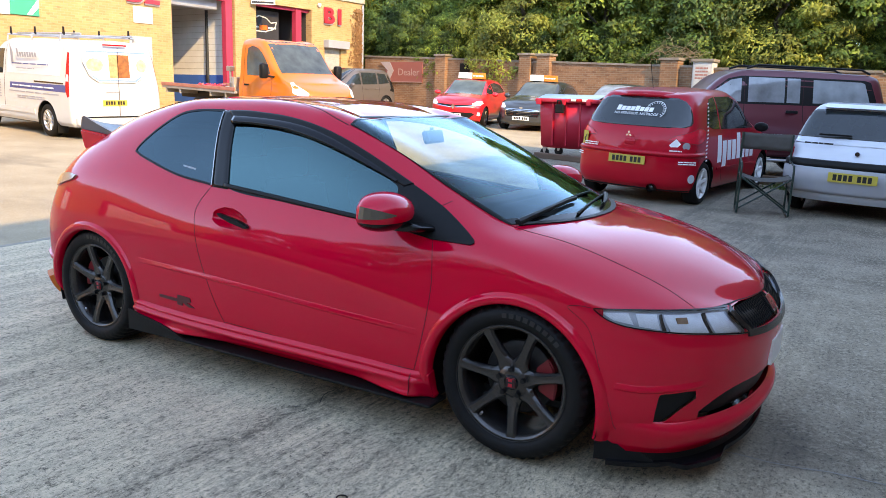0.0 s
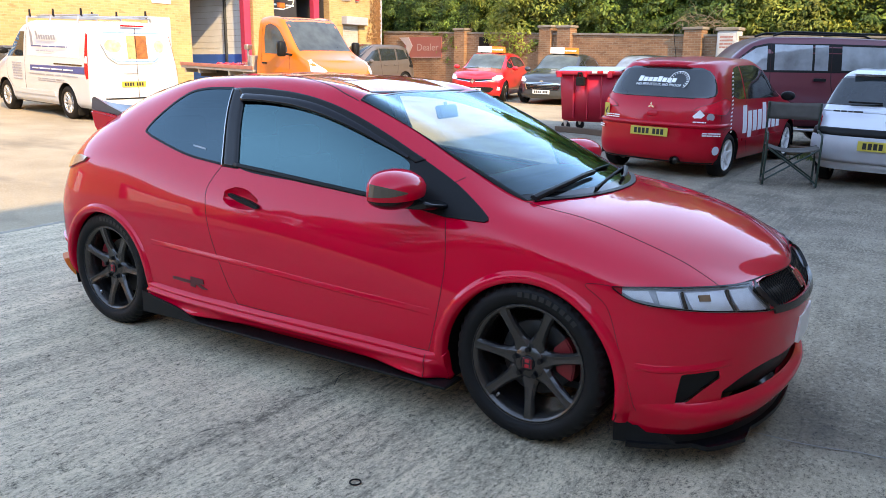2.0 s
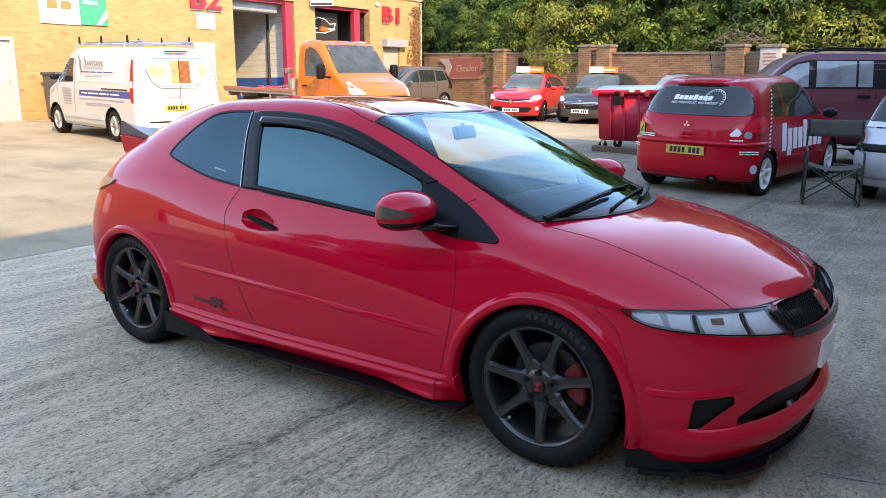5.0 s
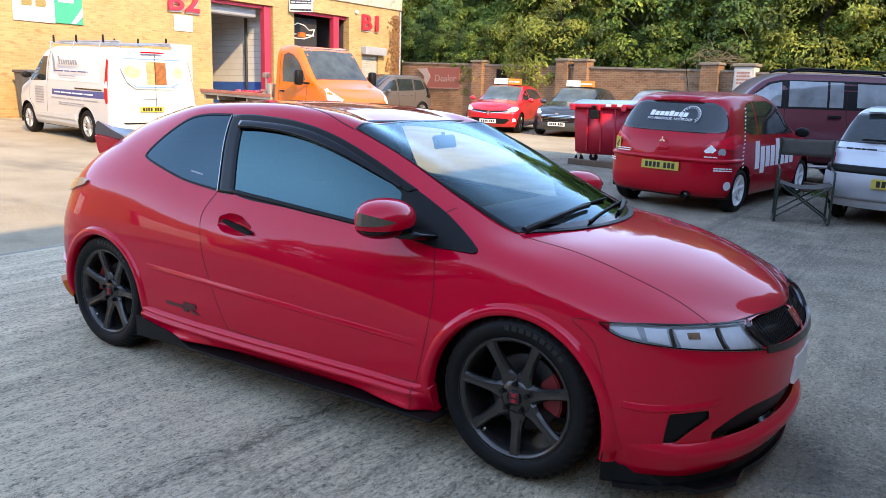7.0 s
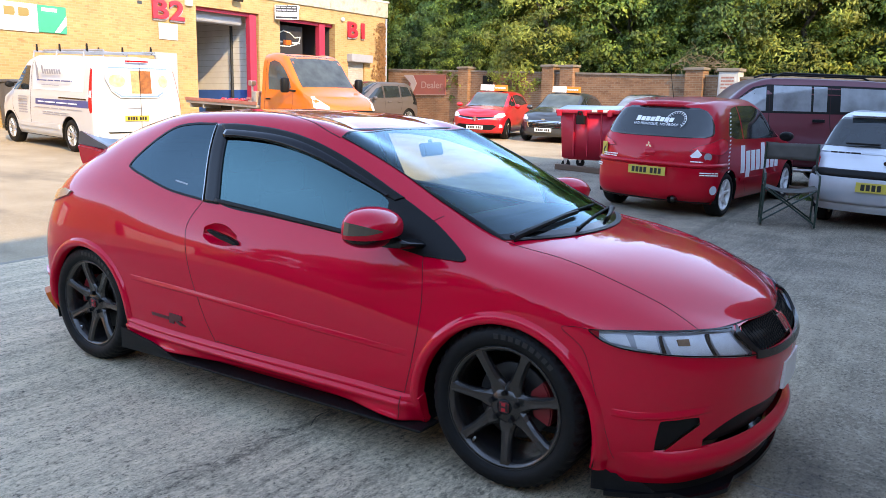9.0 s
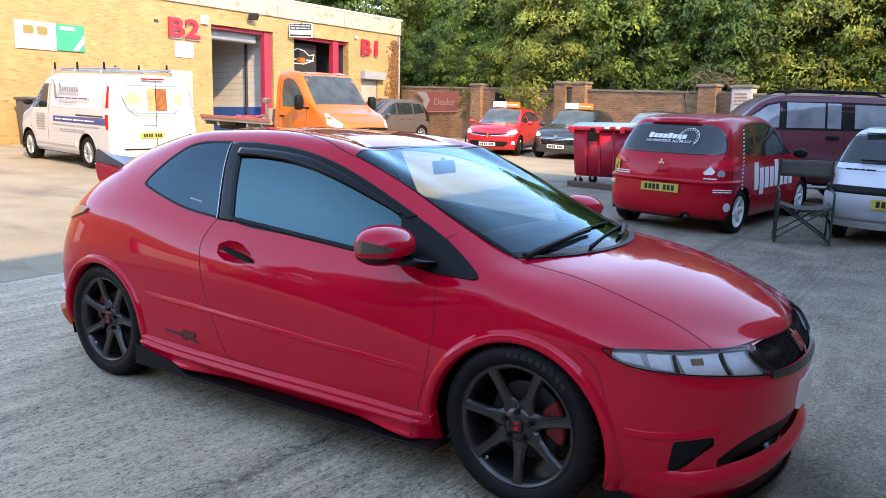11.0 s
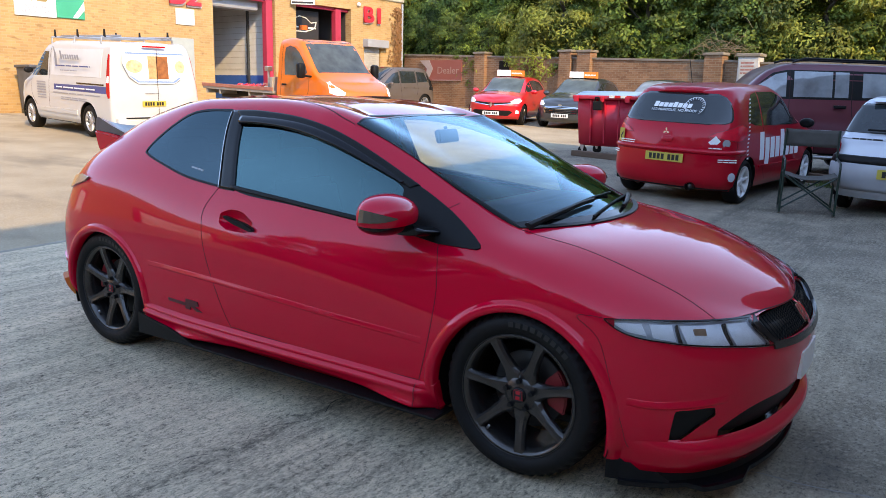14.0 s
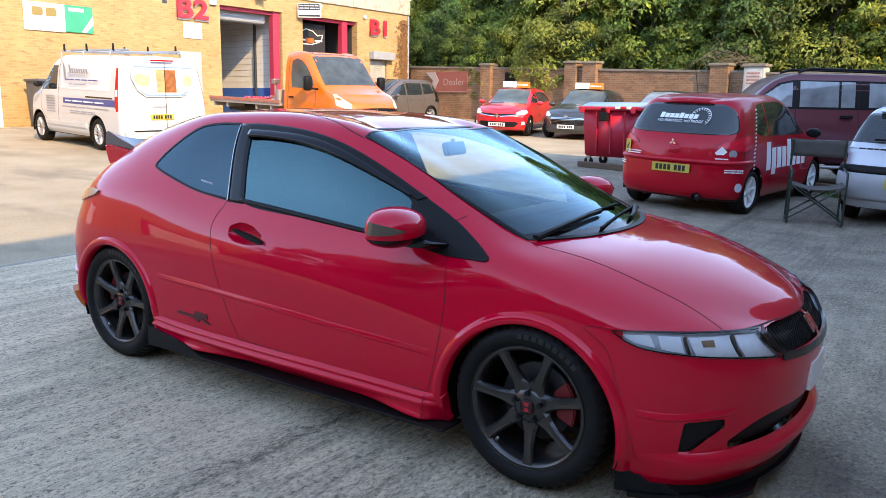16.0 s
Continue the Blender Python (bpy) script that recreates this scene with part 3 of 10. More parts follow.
    if cap:
        bm = bmesh.new()
        revolve(bm, [(0.001, f0 + dish - 0.010), (0.026, f0 + dish - 0.010), (0.031, f0 + dish - 0.006), (0.032, f0 + dish)], 28)
        part("centre_cap", bm, cap[0], w, "round dark centre cap")
        bm = bmesh.new()
        for sx in (-1, 1):
            box(bm, sx * 0.013 - 0.0035, sx * 0.013 + 0.0035, f0 + dish - 0.0135, f0 + dish - 0.009, -0.016, 0.016)
        box(bm, -0.012, 0.012, f0 + dish - 0.0133, f0 + dish - 0.009, -0.003, 0.004)
        box(bm, -0.022, 0.022, f0 + dish - 0.012, f0 + dish - 0.009, -0.022, 0.022, 0.004, 1)
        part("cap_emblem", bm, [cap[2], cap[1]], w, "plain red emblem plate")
    if detail:
        for i in range(5):
            a = 2 * math.pi * (i + 0.25) / 5
            bm = bmesh.new()
            c = Vector((0.057 * math.cos(a), 0, 0.057 * math.sin(a)))
            tube(bm, c + Vector((0, f0 + dish - 0.016, 0)), c + Vector((0, f0 + dish + 0.02, 0)), 0.0105, 6)
            part("wheel_nut", bm, GLOSS_BLACK, w)
        bm = bmesh.new()
        a = math.radians(232)
        c = Vector(((rim - 0.026) * math.cos(a), f0 + 0.02, (rim - 0.026) * math.sin(a)))
        tube(bm, c, c + Vector((-0.022 * math.cos(a), -0.012, -0.022 * math.sin(a))), 0.005, 8)
        part("valve", bm, STEEL, w, "short tyre valve with a pale cap")
    bm = bmesh.new()
    revolve(bm, [(0.05, 0.0), (0.055, -0.012), (rim * 0.62, -0.012), (rim * 0.64, -0.008), (rim * 0.64, 0.010), (0.05, 0.012)], 40)
    bmesh.ops.recalc_face_normals(bm, faces=bm.faces[:])
    part("brake_disc", bm, DULL_STEEL if detail else GUNMETAL, w, "bare steel brake disc" if detail else "")
    if caliper:
        bm = bmesh.new()
        c0 = caliper[1]
        pr = [(rim * 0.42 * math.cos(math.radians(c0 + d)), rim * 0.42 * math.sin(math.radians(c0 + d))) for d in (-26, 0, 26)]
        po = [(rim * 0.74 * math.cos(math.radians(c0 + d)), rim * 0.74 * math.sin(math.radians(c0 + d))) for d in (30, 15, 0, -15, -30)]
        prism(bm, pr + po, 0.075, Matrix.Translation((0, -0.052, 0)))
        bmesh.ops.bevel(bm, geom=bm.edges[:], offset=0.006, segments=2, affect="EDGES")
        part("brake_caliper", bm, caliper[0], w, "painted red brake caliper")
    return w


# ---- the red hatchback ----
HERO_R, HUB_Z = 0.330, 0.3185
hero = root("hatchback_car", pose(0, 0, 0), "glossy red three-door hatchback with dark wheels, parked on concrete", "car")
FRONT_AXLE, REAR_AXLE = 1.3175, -1.3175
ARCHES = ((1.3175, 0.281, 0.378), (-1.312, 0.293, 0.366))      # along, centre height, radius
QUARTER = [(-1.030, 1.112), (-0.984, 1.171), (-0.889, 1.252), (-0.785, 1.313), (-0.663, 1.335), (-0.53, 1.339), (-0.495, 1.340), (-0.487, 1.335), (-0.481, 1.31), (-0.459, 1.188), (-0.421, 1.0), (-0.415, 0.981), (-0.419, 0.975), (-0.445, 0.976), (-0.674, 1.004), (-0.915, 1.064), (-1.010, 1.093)]
DOORGLASS = [(-0.392, 1.318), (-0.195, 1.314), (0.077, 1.283), (0.305, 1.218), (0.481, 1.145), (0.613, 1.087), (0.672, 1.05), (0.688, 0.99), (0.695, 0.893), (0.467, 0.906), (0.09, 0.934), (-0.318, 0.976), (-0.362, 1.142)]
LAMP = [(1.663, 0.687), (1.849, 0.693), (2.094, 0.687), (2.352, 0.673), (2.396, 0.644), (2.463, 0.572), (2.23, 0.599), (2.0, 0.616), (1.818, 0.630), (1.731, 0.650)]
MOUTH = [(2.185, 0.272), (2.281, 0.333), (2.415, 0.367), (2.589, 0.369), (2.815, 0.362), (2.815, 0.262), (2.62, 0.262), (2.45, 0.26), (2.30, 0.258)]
GRILLE = [(2.373, 0.668), (2.46, 0.671), (2.535, 0.668), (2.815, 0.662), (2.815, 0.575), (2.60, 0.578), (2.491, 0.582)]
VENT = [(1.988, 0.244), (1.992, 0.370), (2.03, 0.380), (2.213, 0.384), (2.107, 0.315), (2.02, 0.250)]
HANDLE = [(-0.372, 0.832), (-0.345, 0.858), (-0.296, 0.876), (-0.24, 0.876), (-0.19, 0.864), (-0.09, 0.812), (-0.118, 0.792), (-0.158, 0.780), (-0.22, 0.777), (-0.295, 0.781), (-0.345, 0.803)]
SCREEN_U0, SCREEN_U1 = 0.30, 1.19


def screen_top(y):
    return 0.307 - 0.057 * (1 - (y / 0.59) ** 2)


def screen_base(y):
    return 1.185 + 0.195 * (1 - (abs(y) / 0.60) ** 2)


SCREEN = [(screen_top(y), y) for y in [-0.598 + 0.1196 * i for i in range(11)]] + [(screen_base(y), y) for y in [0.608 - 0.1216 * i for i in range(11)]]
REARGLASS = [(-0.98, y) for y in (-0.50, -0.25, 0.0, 0.25, 0.50)] + [(-1.62, y) for y in (0.54, 0.27, 0.0, -0.27, -0.54)]


def hero_shell():
    """The painted skin, split into its panels; openings left free for glass, lamps and wheels."""
    us = [lerp(UR, XR0, i / 44) for i in range(44)] + [lerp(XR0, XF0, i / 120) for i in range(120)] + [lerp(XF0, UF, i / 84) for i in range(85)]
    vs = [i / 100 for i in range(101)]
    grid, nrm = {}, {}
    for i, u in enumerate(us):
        for j, v in enumerate(vs):
            p = Vector(skin(u, v))
            e = 0.003
            du = Vector(skin(u + e, v)) - Vector(skin(u - e, v))
            dv = Vector(skin(u, min(1, v + e))) - Vector(skin(u, max(0, v - e)))
            n = dv.cross(du)
            n = n.normalized() if n.length > 1e-9 else Vector((1 if u > 0 else -1, 0, 0))
            if n.dot(p - Vector((0.75 * p.x, 0, 0.6))) < 0:
                n = -n
            grid[i, j], nrm[i, j] = p, n

    def arch_shift(p):
        for ax, az, ar in ARCHES:
            d = Vector((p.x - ax, p.z - az))
            if d.length < ar and p.y > 0.5:
                if d.length < 1e-6:
                    d = Vector((0, 1))
                d = d.normalized() * ar
                return Vector((ax + d.x, p.y, az + d.y)), True
        return p, False

    side_holes = [smooth_loop(QUARTER, 3), smooth_loop(DOORGLASS, 3), LAMP, smooth_loop(MOUTH, 3), GRILLE, smooth_loop(VENT, 2), HANDLE]
    top_holes = [SCREEN, REARGLASS]
    within = {}
    for (i, j), p in grid.items():
        hit = set()
        if vs[j] < 0.80:
            hit |= {k for k, h in enumerate(side_holes) if inside(us[i], p.z, h)}
        if vs[j] > 0.6:
            hit |= {k + 10 for k, h in enumerate(top_holes) if inside(us[i], p.y, h) or (j == len(vs) - 1 and inside(us[i], 0.001, h))}
        within[i, j] = hit
    cut = {}
    for i in range(len(us) - 1):
        for j in range(len(vs) - 1):
            cut[i, j] = bool(within[i, j] & within[i + 1, j] & within[i, j + 1] & within[i + 1, j + 1])
    # carry the rim of every opening onto its outline
    for (i, j), hit in within.items():
        if hit and not all(cut.get(k, True) for k in ((i, j), (i - 1, j), (i, j - 1), (i - 1, j - 1))):
            k = min(hit)
            h = side_holes[k] if k < 10 else top_holes[k - 10]
            q = Vector((us[i], grid[i, j].y if k > 9 else grid[i, j].z))
            best = None
            for m in range(len(h)):
                p0, p1 = Vector(h[m - 1]), Vector(h[m])
                d = p1 - p0
                t = max(0, min(1, (q - p0).dot(d) / max(1e-12, d.length_squared)))
                c = p0 + d * t
                if best is None or (c - q).length < best[0]:
                    best = ((c - q).length, c)
            c = best[1]
            if best[0] < 0.04 and not (k > 9 and c.y < 0.01) and c.x < UF - 0.004:
                grid[i, j], nrm[i, j] = surf(c.x, c.y, "top" if k > 9 else "side", 1)
    names = ("bonnet", "roof", "door", "front_bumper", "front_wing", "rear_quarter", "tailgate", "rear_bumper")
    seam = curve1(((1.15, 0.605), (1.45, 0.603), (1.74, 0.611), (1.99, 0.60), (2.16, 0.60), (2.82, 0.60)))
    for side in (-1, 1):
        sets = {n: [] for n in names}
        for i in range(len(us) - 1):
            for j in range(len(vs) - 1):
                c = (grid[i, j] + grid[i + 1, j + 1]) / 2
                uc, vc = (us[i] + us[i + 1]) / 2, (vs[j] + vs[j + 1]) / 2
                if all(arch_shift(grid[k])[1] for k in ((i, j), (i + 1, j), (i, j + 1), (i + 1, j + 1))):
                    continue
                if cut[i, j]:
                    continue
                if uc > 1.15 and vc > 0.5 and c.y < seam(uc) and c.z > 0.655:
                    n = "bonnet"
                elif uc > 1.63 and c.z < 0.70:
                    n = "front_bumper"
                elif uc > 0.93:
                    n = "front_wing"
                elif vc > 0.72 and uc > -1.0:
                    n = "roof"
                elif uc > -0.44 and c.z < 0.95:
                    n = "door"
                elif uc < -1.5 and c.z < 0.62:
                    n = "rear_bumper"
                elif uc < -1.0 and c.y < 0.60:
                    n = "tailgate"
                else:
                    n = "rear_quarter"
                sets[n].append((i, j))
        for n, cells in sets.items():
            if not cells:
                continue
            ids, co, no, faces = {}, [], [], []
            for i, j in cells:
                q = []
                for k in ((i, j), (i + 1, j), (i + 1, j + 1), (i, j + 1)):
                    if k not in ids:
                        ids[k] = len(co)
                        p = arch_shift(grid[k])[0]
                        co.append((p.x, p.y * side, p.z))
                        no.append((nrm[k].x, nrm[k].y * side, nrm[k].z))
                    q.append(ids[k])
                faces.append(q[::-1] if side > 0 else q)
            me = bpy.data.meshes.new(n)
            me.from_pydata(co, [], faces)
            me.materials.append(RED)
            me.validate()
            me.polygons.foreach_set("use_smooth", [True] * len(me.polygons))
            me.normals_split_custom_set_from_vertices(no)
            ob = new(n, me)
            ob.parent = hero


hero_shell()


def hero_arches():
    """Flared lips round the wheel openings and dark liners within."""
    for side in (-1, 1):
        for ax, az, ARCH in ARCHES:
            bm = bmesh.new()
            rings = []
            lo, hi = (-19, 196) if ax > 0 else (-16, 201)
            for k in range(73):
                a = radians(lerp(lo, hi, k / 72))
                ring = []
                fade = min(1, k / 8, (72 - k) / 8)
                for r, o in ((ARCH - 0.012, -0.035), (ARCH - 0.010, 0.004), (ARCH - 0.002, 0.013), (ARCH + 0.010, 0.0155), (ARCH + 0.024, 0.0135), (ARCH + 0.031, 0.008), (ARCH + 0.036, 0.001), (ARCH + 0.044, -0.006)):
                    x, z = ax + r * math.cos(a), max(0.155, az + r * math.sin(a))
                    p, n = surf(x if x < XF0 else XF0 + math.asin(min(1, (x - XF0) / 1.185)) * (UF - XF0) / (math.pi / 2), max(z, 0.17), "side", side)
                    ring.append(bm.verts.new((x, p.y + side * o * (0.6 + 0.4 * fade), z)))
                rings.append(ring)
            for a, b in zip(rings, rings[1:]):
                for k in range(7):
                    f = bm.faces.new((a[k], a[k + 1], b[k + 1], b[k]))
                    f.smooth = True
            bmesh.ops.recalc_face_normals(bm, faces=bm.faces[:])
            part("arch_flare", bm, RED, hero)
            bm = bmesh.new()
            revolve(bm, [(ARCH + 0.004, -0.14), (ARCH + 0.004, 0.14), (0.05, 0.145)], 40)
            bmesh.ops.transform(bm, matrix=pose(ax, side * 0.70, az, 0, 0, 0 if side < 0 else 180), verts=bm.verts[:])
            bmesh.ops.delete(bm, geom=[v for v in bm.verts if v.co.z < 0.14], context="VERTS")
            part("arch_liner", bm, BLACK, hero, "dark wheel-arch liner")


hero_arches()
for side in (-1, 1):
    make_wheel(hero, FRONT_AXLE, side * 0.737, HERO_R, 0.252, 0.243, GUNMETAL, 7, side, True, (CALIPER, 10 if side < 0 else 170), 0.022, 0.040, (GLOSS_BLACK, EMBLEM_RED, INK), 0.32, 0, HUB_Z)
    make_wheel(hero, REAR_AXLE, side * 0.737, HERO_R, 0.252, 0.243, GUNMETAL, 7, side, True, (CALIPER, 160 if side < 0 else 20), 0.022, 0.040, (GLOSS_BLACK, EMBLEM_RED, INK), 0.04, 0, HUB_Z)

# glass and its surrounds, both sides
for side in (-1, 1):
    lay("quarter_window", QUARTER, GLASS_DARK, hero, off=0.002, thick=0.004, side=side, curve=3, label="flush fixed quarter window")
    lay("door_window", DOORGLASS, GLASS_TINT if side < 0 else GLASS_CLEAR, hero, off=-0.004, thick=0.004, side=side, curve=3, label="tinted door window reflecting the sky")
    band("window_pillar", [(-0.490, 1.340), (-0.460, 1.175), (-0.414, 0.964)], [(-0.388, 1.340), (-0.352, 1.15), (-0.304, 0.960)], GLOSS_BLACK, hero, 0.0065, side, "gloss black window pillar")
    line_on("pillar_trim", [(-0.486, 1.334), (-0.458, 1.175), (-0.414, 0.970)], 0.004, ALLOY, hero, off=0.0075, side=side, label="thin bright pillar trim")
    band("window_frame", [(-0.455, 1.340), (-0.217, 1.345), (0.056, 1.317), (0.25, 1.266), (0.44, 1.197), (0.594, 1.126), (0.73, 1.064)], [(-0.40, 1.304), (-0.195, 1.300), (0.077, 1.278), (0.305, 1.213), (0.481, 1.142), (0.613, 1.085), (0.69, 1.050)], BLACK, hero, 0.011, side, "black upper window frame", ease=8)
    deflector([(-0.396, 1.313), (-0.207, 1.310), (-0.018, 1.300), (0.172, 1.266), (0.355, 1.202), (0.527, 1.131), (0.659, 1.073)], [(-0.384, 1.272), (-0.190, 1.275), (0.002, 1.257), (0.190, 1.217), (0.367, 1.163), (0.534, 1.107), (0.650, 1.066)], side)
    lay("mirror_triangle", [(0.665, 1.092), (0.785, 1.036), (0.912, 0.974), (1.060, 0.894), (1.096, 0.872), (1.102, 0.860), (1.088, 0.852), (0.904, 0.854), (0.70, 0.880), (0.682, 0.99), (0.666, 1.05)], BLACK, hero, off=0.005, thick=0.012, side=side, label="black plastic corner panel ahead of the window")
    line_on("triangle_joint", [(0.86, 0.968), (0.875, 0.92), (0.905, 0.86)], 0.004, SEAM, hero, off=0.0062, side=side)
    band("belt_moulding", [(-0.335, 0.988), (-0.02, 0.962), (0.26, 0.937), (0.52, 0.914), (0.71, 0.897)], [(-0.335, 0.968), (-0.02, 0.942), (0.26, 0.917), (0.52, 0.895), (0.71, 0.880)], BLACK, hero, 0.009, side, "black weather strip under the window")
    part("quarter_border", ring_bm(QUARTER, 0.006, off=0.0045, side=side, curve=10, out=0.004), BLACK, hero, "black border round the quarter window")
    part("door_window_border", ring_bm(DOORGLASS, 0.009, off=0.0, side=side, curve=10, out=0.004), BLACK, hero)
    line_on("door_gap", [(-0.416, 0.968), (-0.477, 0.862), (-0.466, 0.764), (-0.407, 0.572), (-0.329, 0.408), (-0.256, 0.285)], 0.0024, SEAM, hero, side=side)
    line_on("door_gap", [(0.907, 0.855), (0.936, 0.682), (0.927, 0.515), (0.895, 0.357), (0.868, 0.265)], 0.0024, SEAM, hero, side=side)
    line_on("door_gap", [(-0.256, 0.300), (0.1, 0.290), (0.5, 0.286), (0.868, 0.290)], 0.0022, SEAM, hero, side=side)
    line_on("bonnet_gap", [(1.186, 0.612), (1.449, 0.603), (1.741, 0.611), (1.988, 0.597), (2.162, 0.604)], 0.0024, SEAM, hero, mode="top", side=side) if side > 0 else line_on("bonnet_gap", [(1.186, -0.612), (1.449, -0.603), (1.741, -0.611), (1.988, -0.597), (2.162, -0.604)], 0.0024, SEAM, hero, mode="top")
    line_on("wing_gap", [(0.86, 0.972), (0.885, 0.985), (0.915, 1.005)], 0.0022, SEAM, hero, side=side)
    line_on("bumper_gap", [(1.663, 0.688), (1.60, 0.690), (1.557, 0.677), (1.643, 0.612), (1.709, 0.469), (1.774, 0.316), (1.831, 0.215), (1.96, 0.20)], 0.0018, SEAM, hero, side=side)
    ridge("door_crease", [(-0.895, 0.535), (-0.378, 0.518), (0.306, 0.485), (0.882, 0.463)], 0.034, 0.0055, RED, hero, side, label="raised red crease along the door")
    # sill with its sculpted steps
    sill_loft(side)
    # skirt blade and its rear winglet
    bm = bmesh.new()
    prism(bm, [(-0.955, 0.262), (-0.882, 0.248), (-0.70, 0.220), (-0.64, 0.204), (-0.515, 0.165), (-0.505, 0.153), (-0.955, 0.150)], 0.010, pose(0, side * 0.914 - 0.005, 0))
    box(bm, -0.66, 0.985, min(side * 0.78, side * 0.921), max(side * 0.78, side * 0.921), 0.152, 0.164, 0.003)
    part("side_skirt", bm, BLACK, hero, "satin black add-on side skirt")
    # door handle in its cup
    lay("handle_cup", HANDLE, RED, hero, off=-0.0022, thick=-0.001, side=side, label="recessed red cup behind the handle", step=0.012, bulge=lambda u, z: -0.045 * min(1, edge_distance(u, z, HANDLE) / 0.035) ** 0.6)
    bm = bmesh.new()
    p, n = surf(-0.22, 0.82, "side", side)
    prism(bm, [(-0.105, 0.004), (-0.085, 0.014), (0.05, 0.013), (0.105, 0.004), (0.115, -0.008), (0.09, -0.018), (-0.02, -0.015), (-0.09, -0.004)], 0.022, Matrix.Translation(p + n * (0.004 if side > 0 else 0.026) + Vector((0.012, 0, -0.006))) @ pose(0, 0, 0, 0, 10, 0))
    bmesh.ops.bevel(bm, geom=bm.edges[:], offset=0.005, segments=2, affect="EDGES")
    part("door_handle", bm, GLOSS_BLACK, hero, "gloss black pull handle")

def screen_point(a, t, off=0.003):
    """The windscreen as one smooth panel between its four edges; a from -1 to 1 across, t down from the roof."""
    def top(k):
        return surf(screen_top(0.598 * k), 0.598 * k, "top", 1)[0]

    def base(k):
        return surf(screen_base(0.608 * k), 0.608 * k, "top", 1)[0]

    def edge(k):
        u, y = lerp(screen_top(0.598), screen_base(0.608), t), lerp(0.598, 0.608, t)
        return surf(u, k * y, "top", 1)[0].lerp(top(k).lerp(base(k), t), 0.85)
    f = (a + 1) / 2
    p = top(a).lerp(base(a), t) + edge(-1).lerp(edge(1), f) - (top(-1).lerp(top(1), f)).lerp(base(-1).lerp(base(1), f), t)
    return p + Vector((0.42, 0, 0.9)) * (off + 0.012 * math.sin(math.pi * t) * (1 - a * a))


def screen_mesh(name, m, label, keep, off, na=44, nt=34):
    bm = bmesh.new()
    g = {}
    for i in range(na + 1):
        for j in range(nt + 1):
            g[i, j] = bm.verts.new(screen_point(-1 + 2 * i / na, j / nt, off))
    for i in range(na):
        for j in range(nt):
            if keep(i, j, na, nt):
                bm.faces.new((g[i, j], g[i, j + 1], g[i + 1, j + 1], g[i + 1, j])).smooth = True
    bmesh.ops.delete(bm, geom=[v for v in bm.verts if not v.link_faces], context="VERTS")
    bmesh.ops.recalc_face_normals(bm, faces=bm.faces[:])
    return part(name, bm, m, hero, label)


screen_mesh("windscreen", GLASS_SCREEN, "raked curved windscreen reflecting sky and trees", lambda i, j, na, nt: True, 0.003)
screen_mesh("windscreen_border", GLOSS_BLACK, "black border of the windscreen", lambda i, j, na, nt: i < 1 or j < 1 or i >= na - 1 or j >= nt - 4, 0.0045, 110, 90)
part("rear_window_border", ring_bm(REARGLASS, 0.05, "top", 0.0036, 1, 1), GLOSS_BLACK, hero)
for k in (-1, 1):
    bm = bmesh.new()
    rows = []
    for i in range(33):
        t = i / 32
        u, y = lerp(screen_top(0.598), screen_base(0.608), t), lerp(0.598, 0.608, t)
        p, n = surf(u, k * (y + 0.002), "top", 1)
        q = screen_point(k * 0.988, t, 0.0055)
        rows.append([bm.verts.new(p + n * 0.002), bm.verts.new(p + n * 0.005 + (q - p) * 0.12), bm.verts.new(p.lerp(q, 0.6) + n * 0.004), bm.verts.new(q)])
    for p, q in zip(rows, rows[1:]):
        for j in range(3):
            bm.faces.new((p[j], q[j], q[j + 1], p[j + 1])).smooth = True
    bmesh.ops.recalc_face_normals(bm, faces=bm.faces[:])
    part("windscreen_seal", bm, BLACK, hero, "black seal along the windscreen pillar")
lay("rear_window", REARGLASS, GLASS_DARK, hero, mode="top", off=0.002, thick=0.004, step=0.06, label="dark rear window in the tailgate")

for k in (-1, 1):
    line_on("roof_ditch", [(-0.80, k * 0.455), (-0.291, k * 0.478), (-0.002, k * 0.535), (0.191, k * 0.588), (0.30, k * 0.604)], 0.004, SEAM, hero, mode="top", side=k)

# scuttle, wipers
bm = bmesh.new()
pts = [(screen_base(y) - 0.012, y) for y in [-0.56 + 0.112 * i for i in range(11)]] + [(screen_base(y) + 0.022, y) for y in [0.59 - 0.118 * i for i in range(11)]]
part("scuttle_panel", patch_bm(pts, "top", 0.006, 0.012, 1, 0.06), BLACK, hero, "black plastic scuttle panel below the glass")


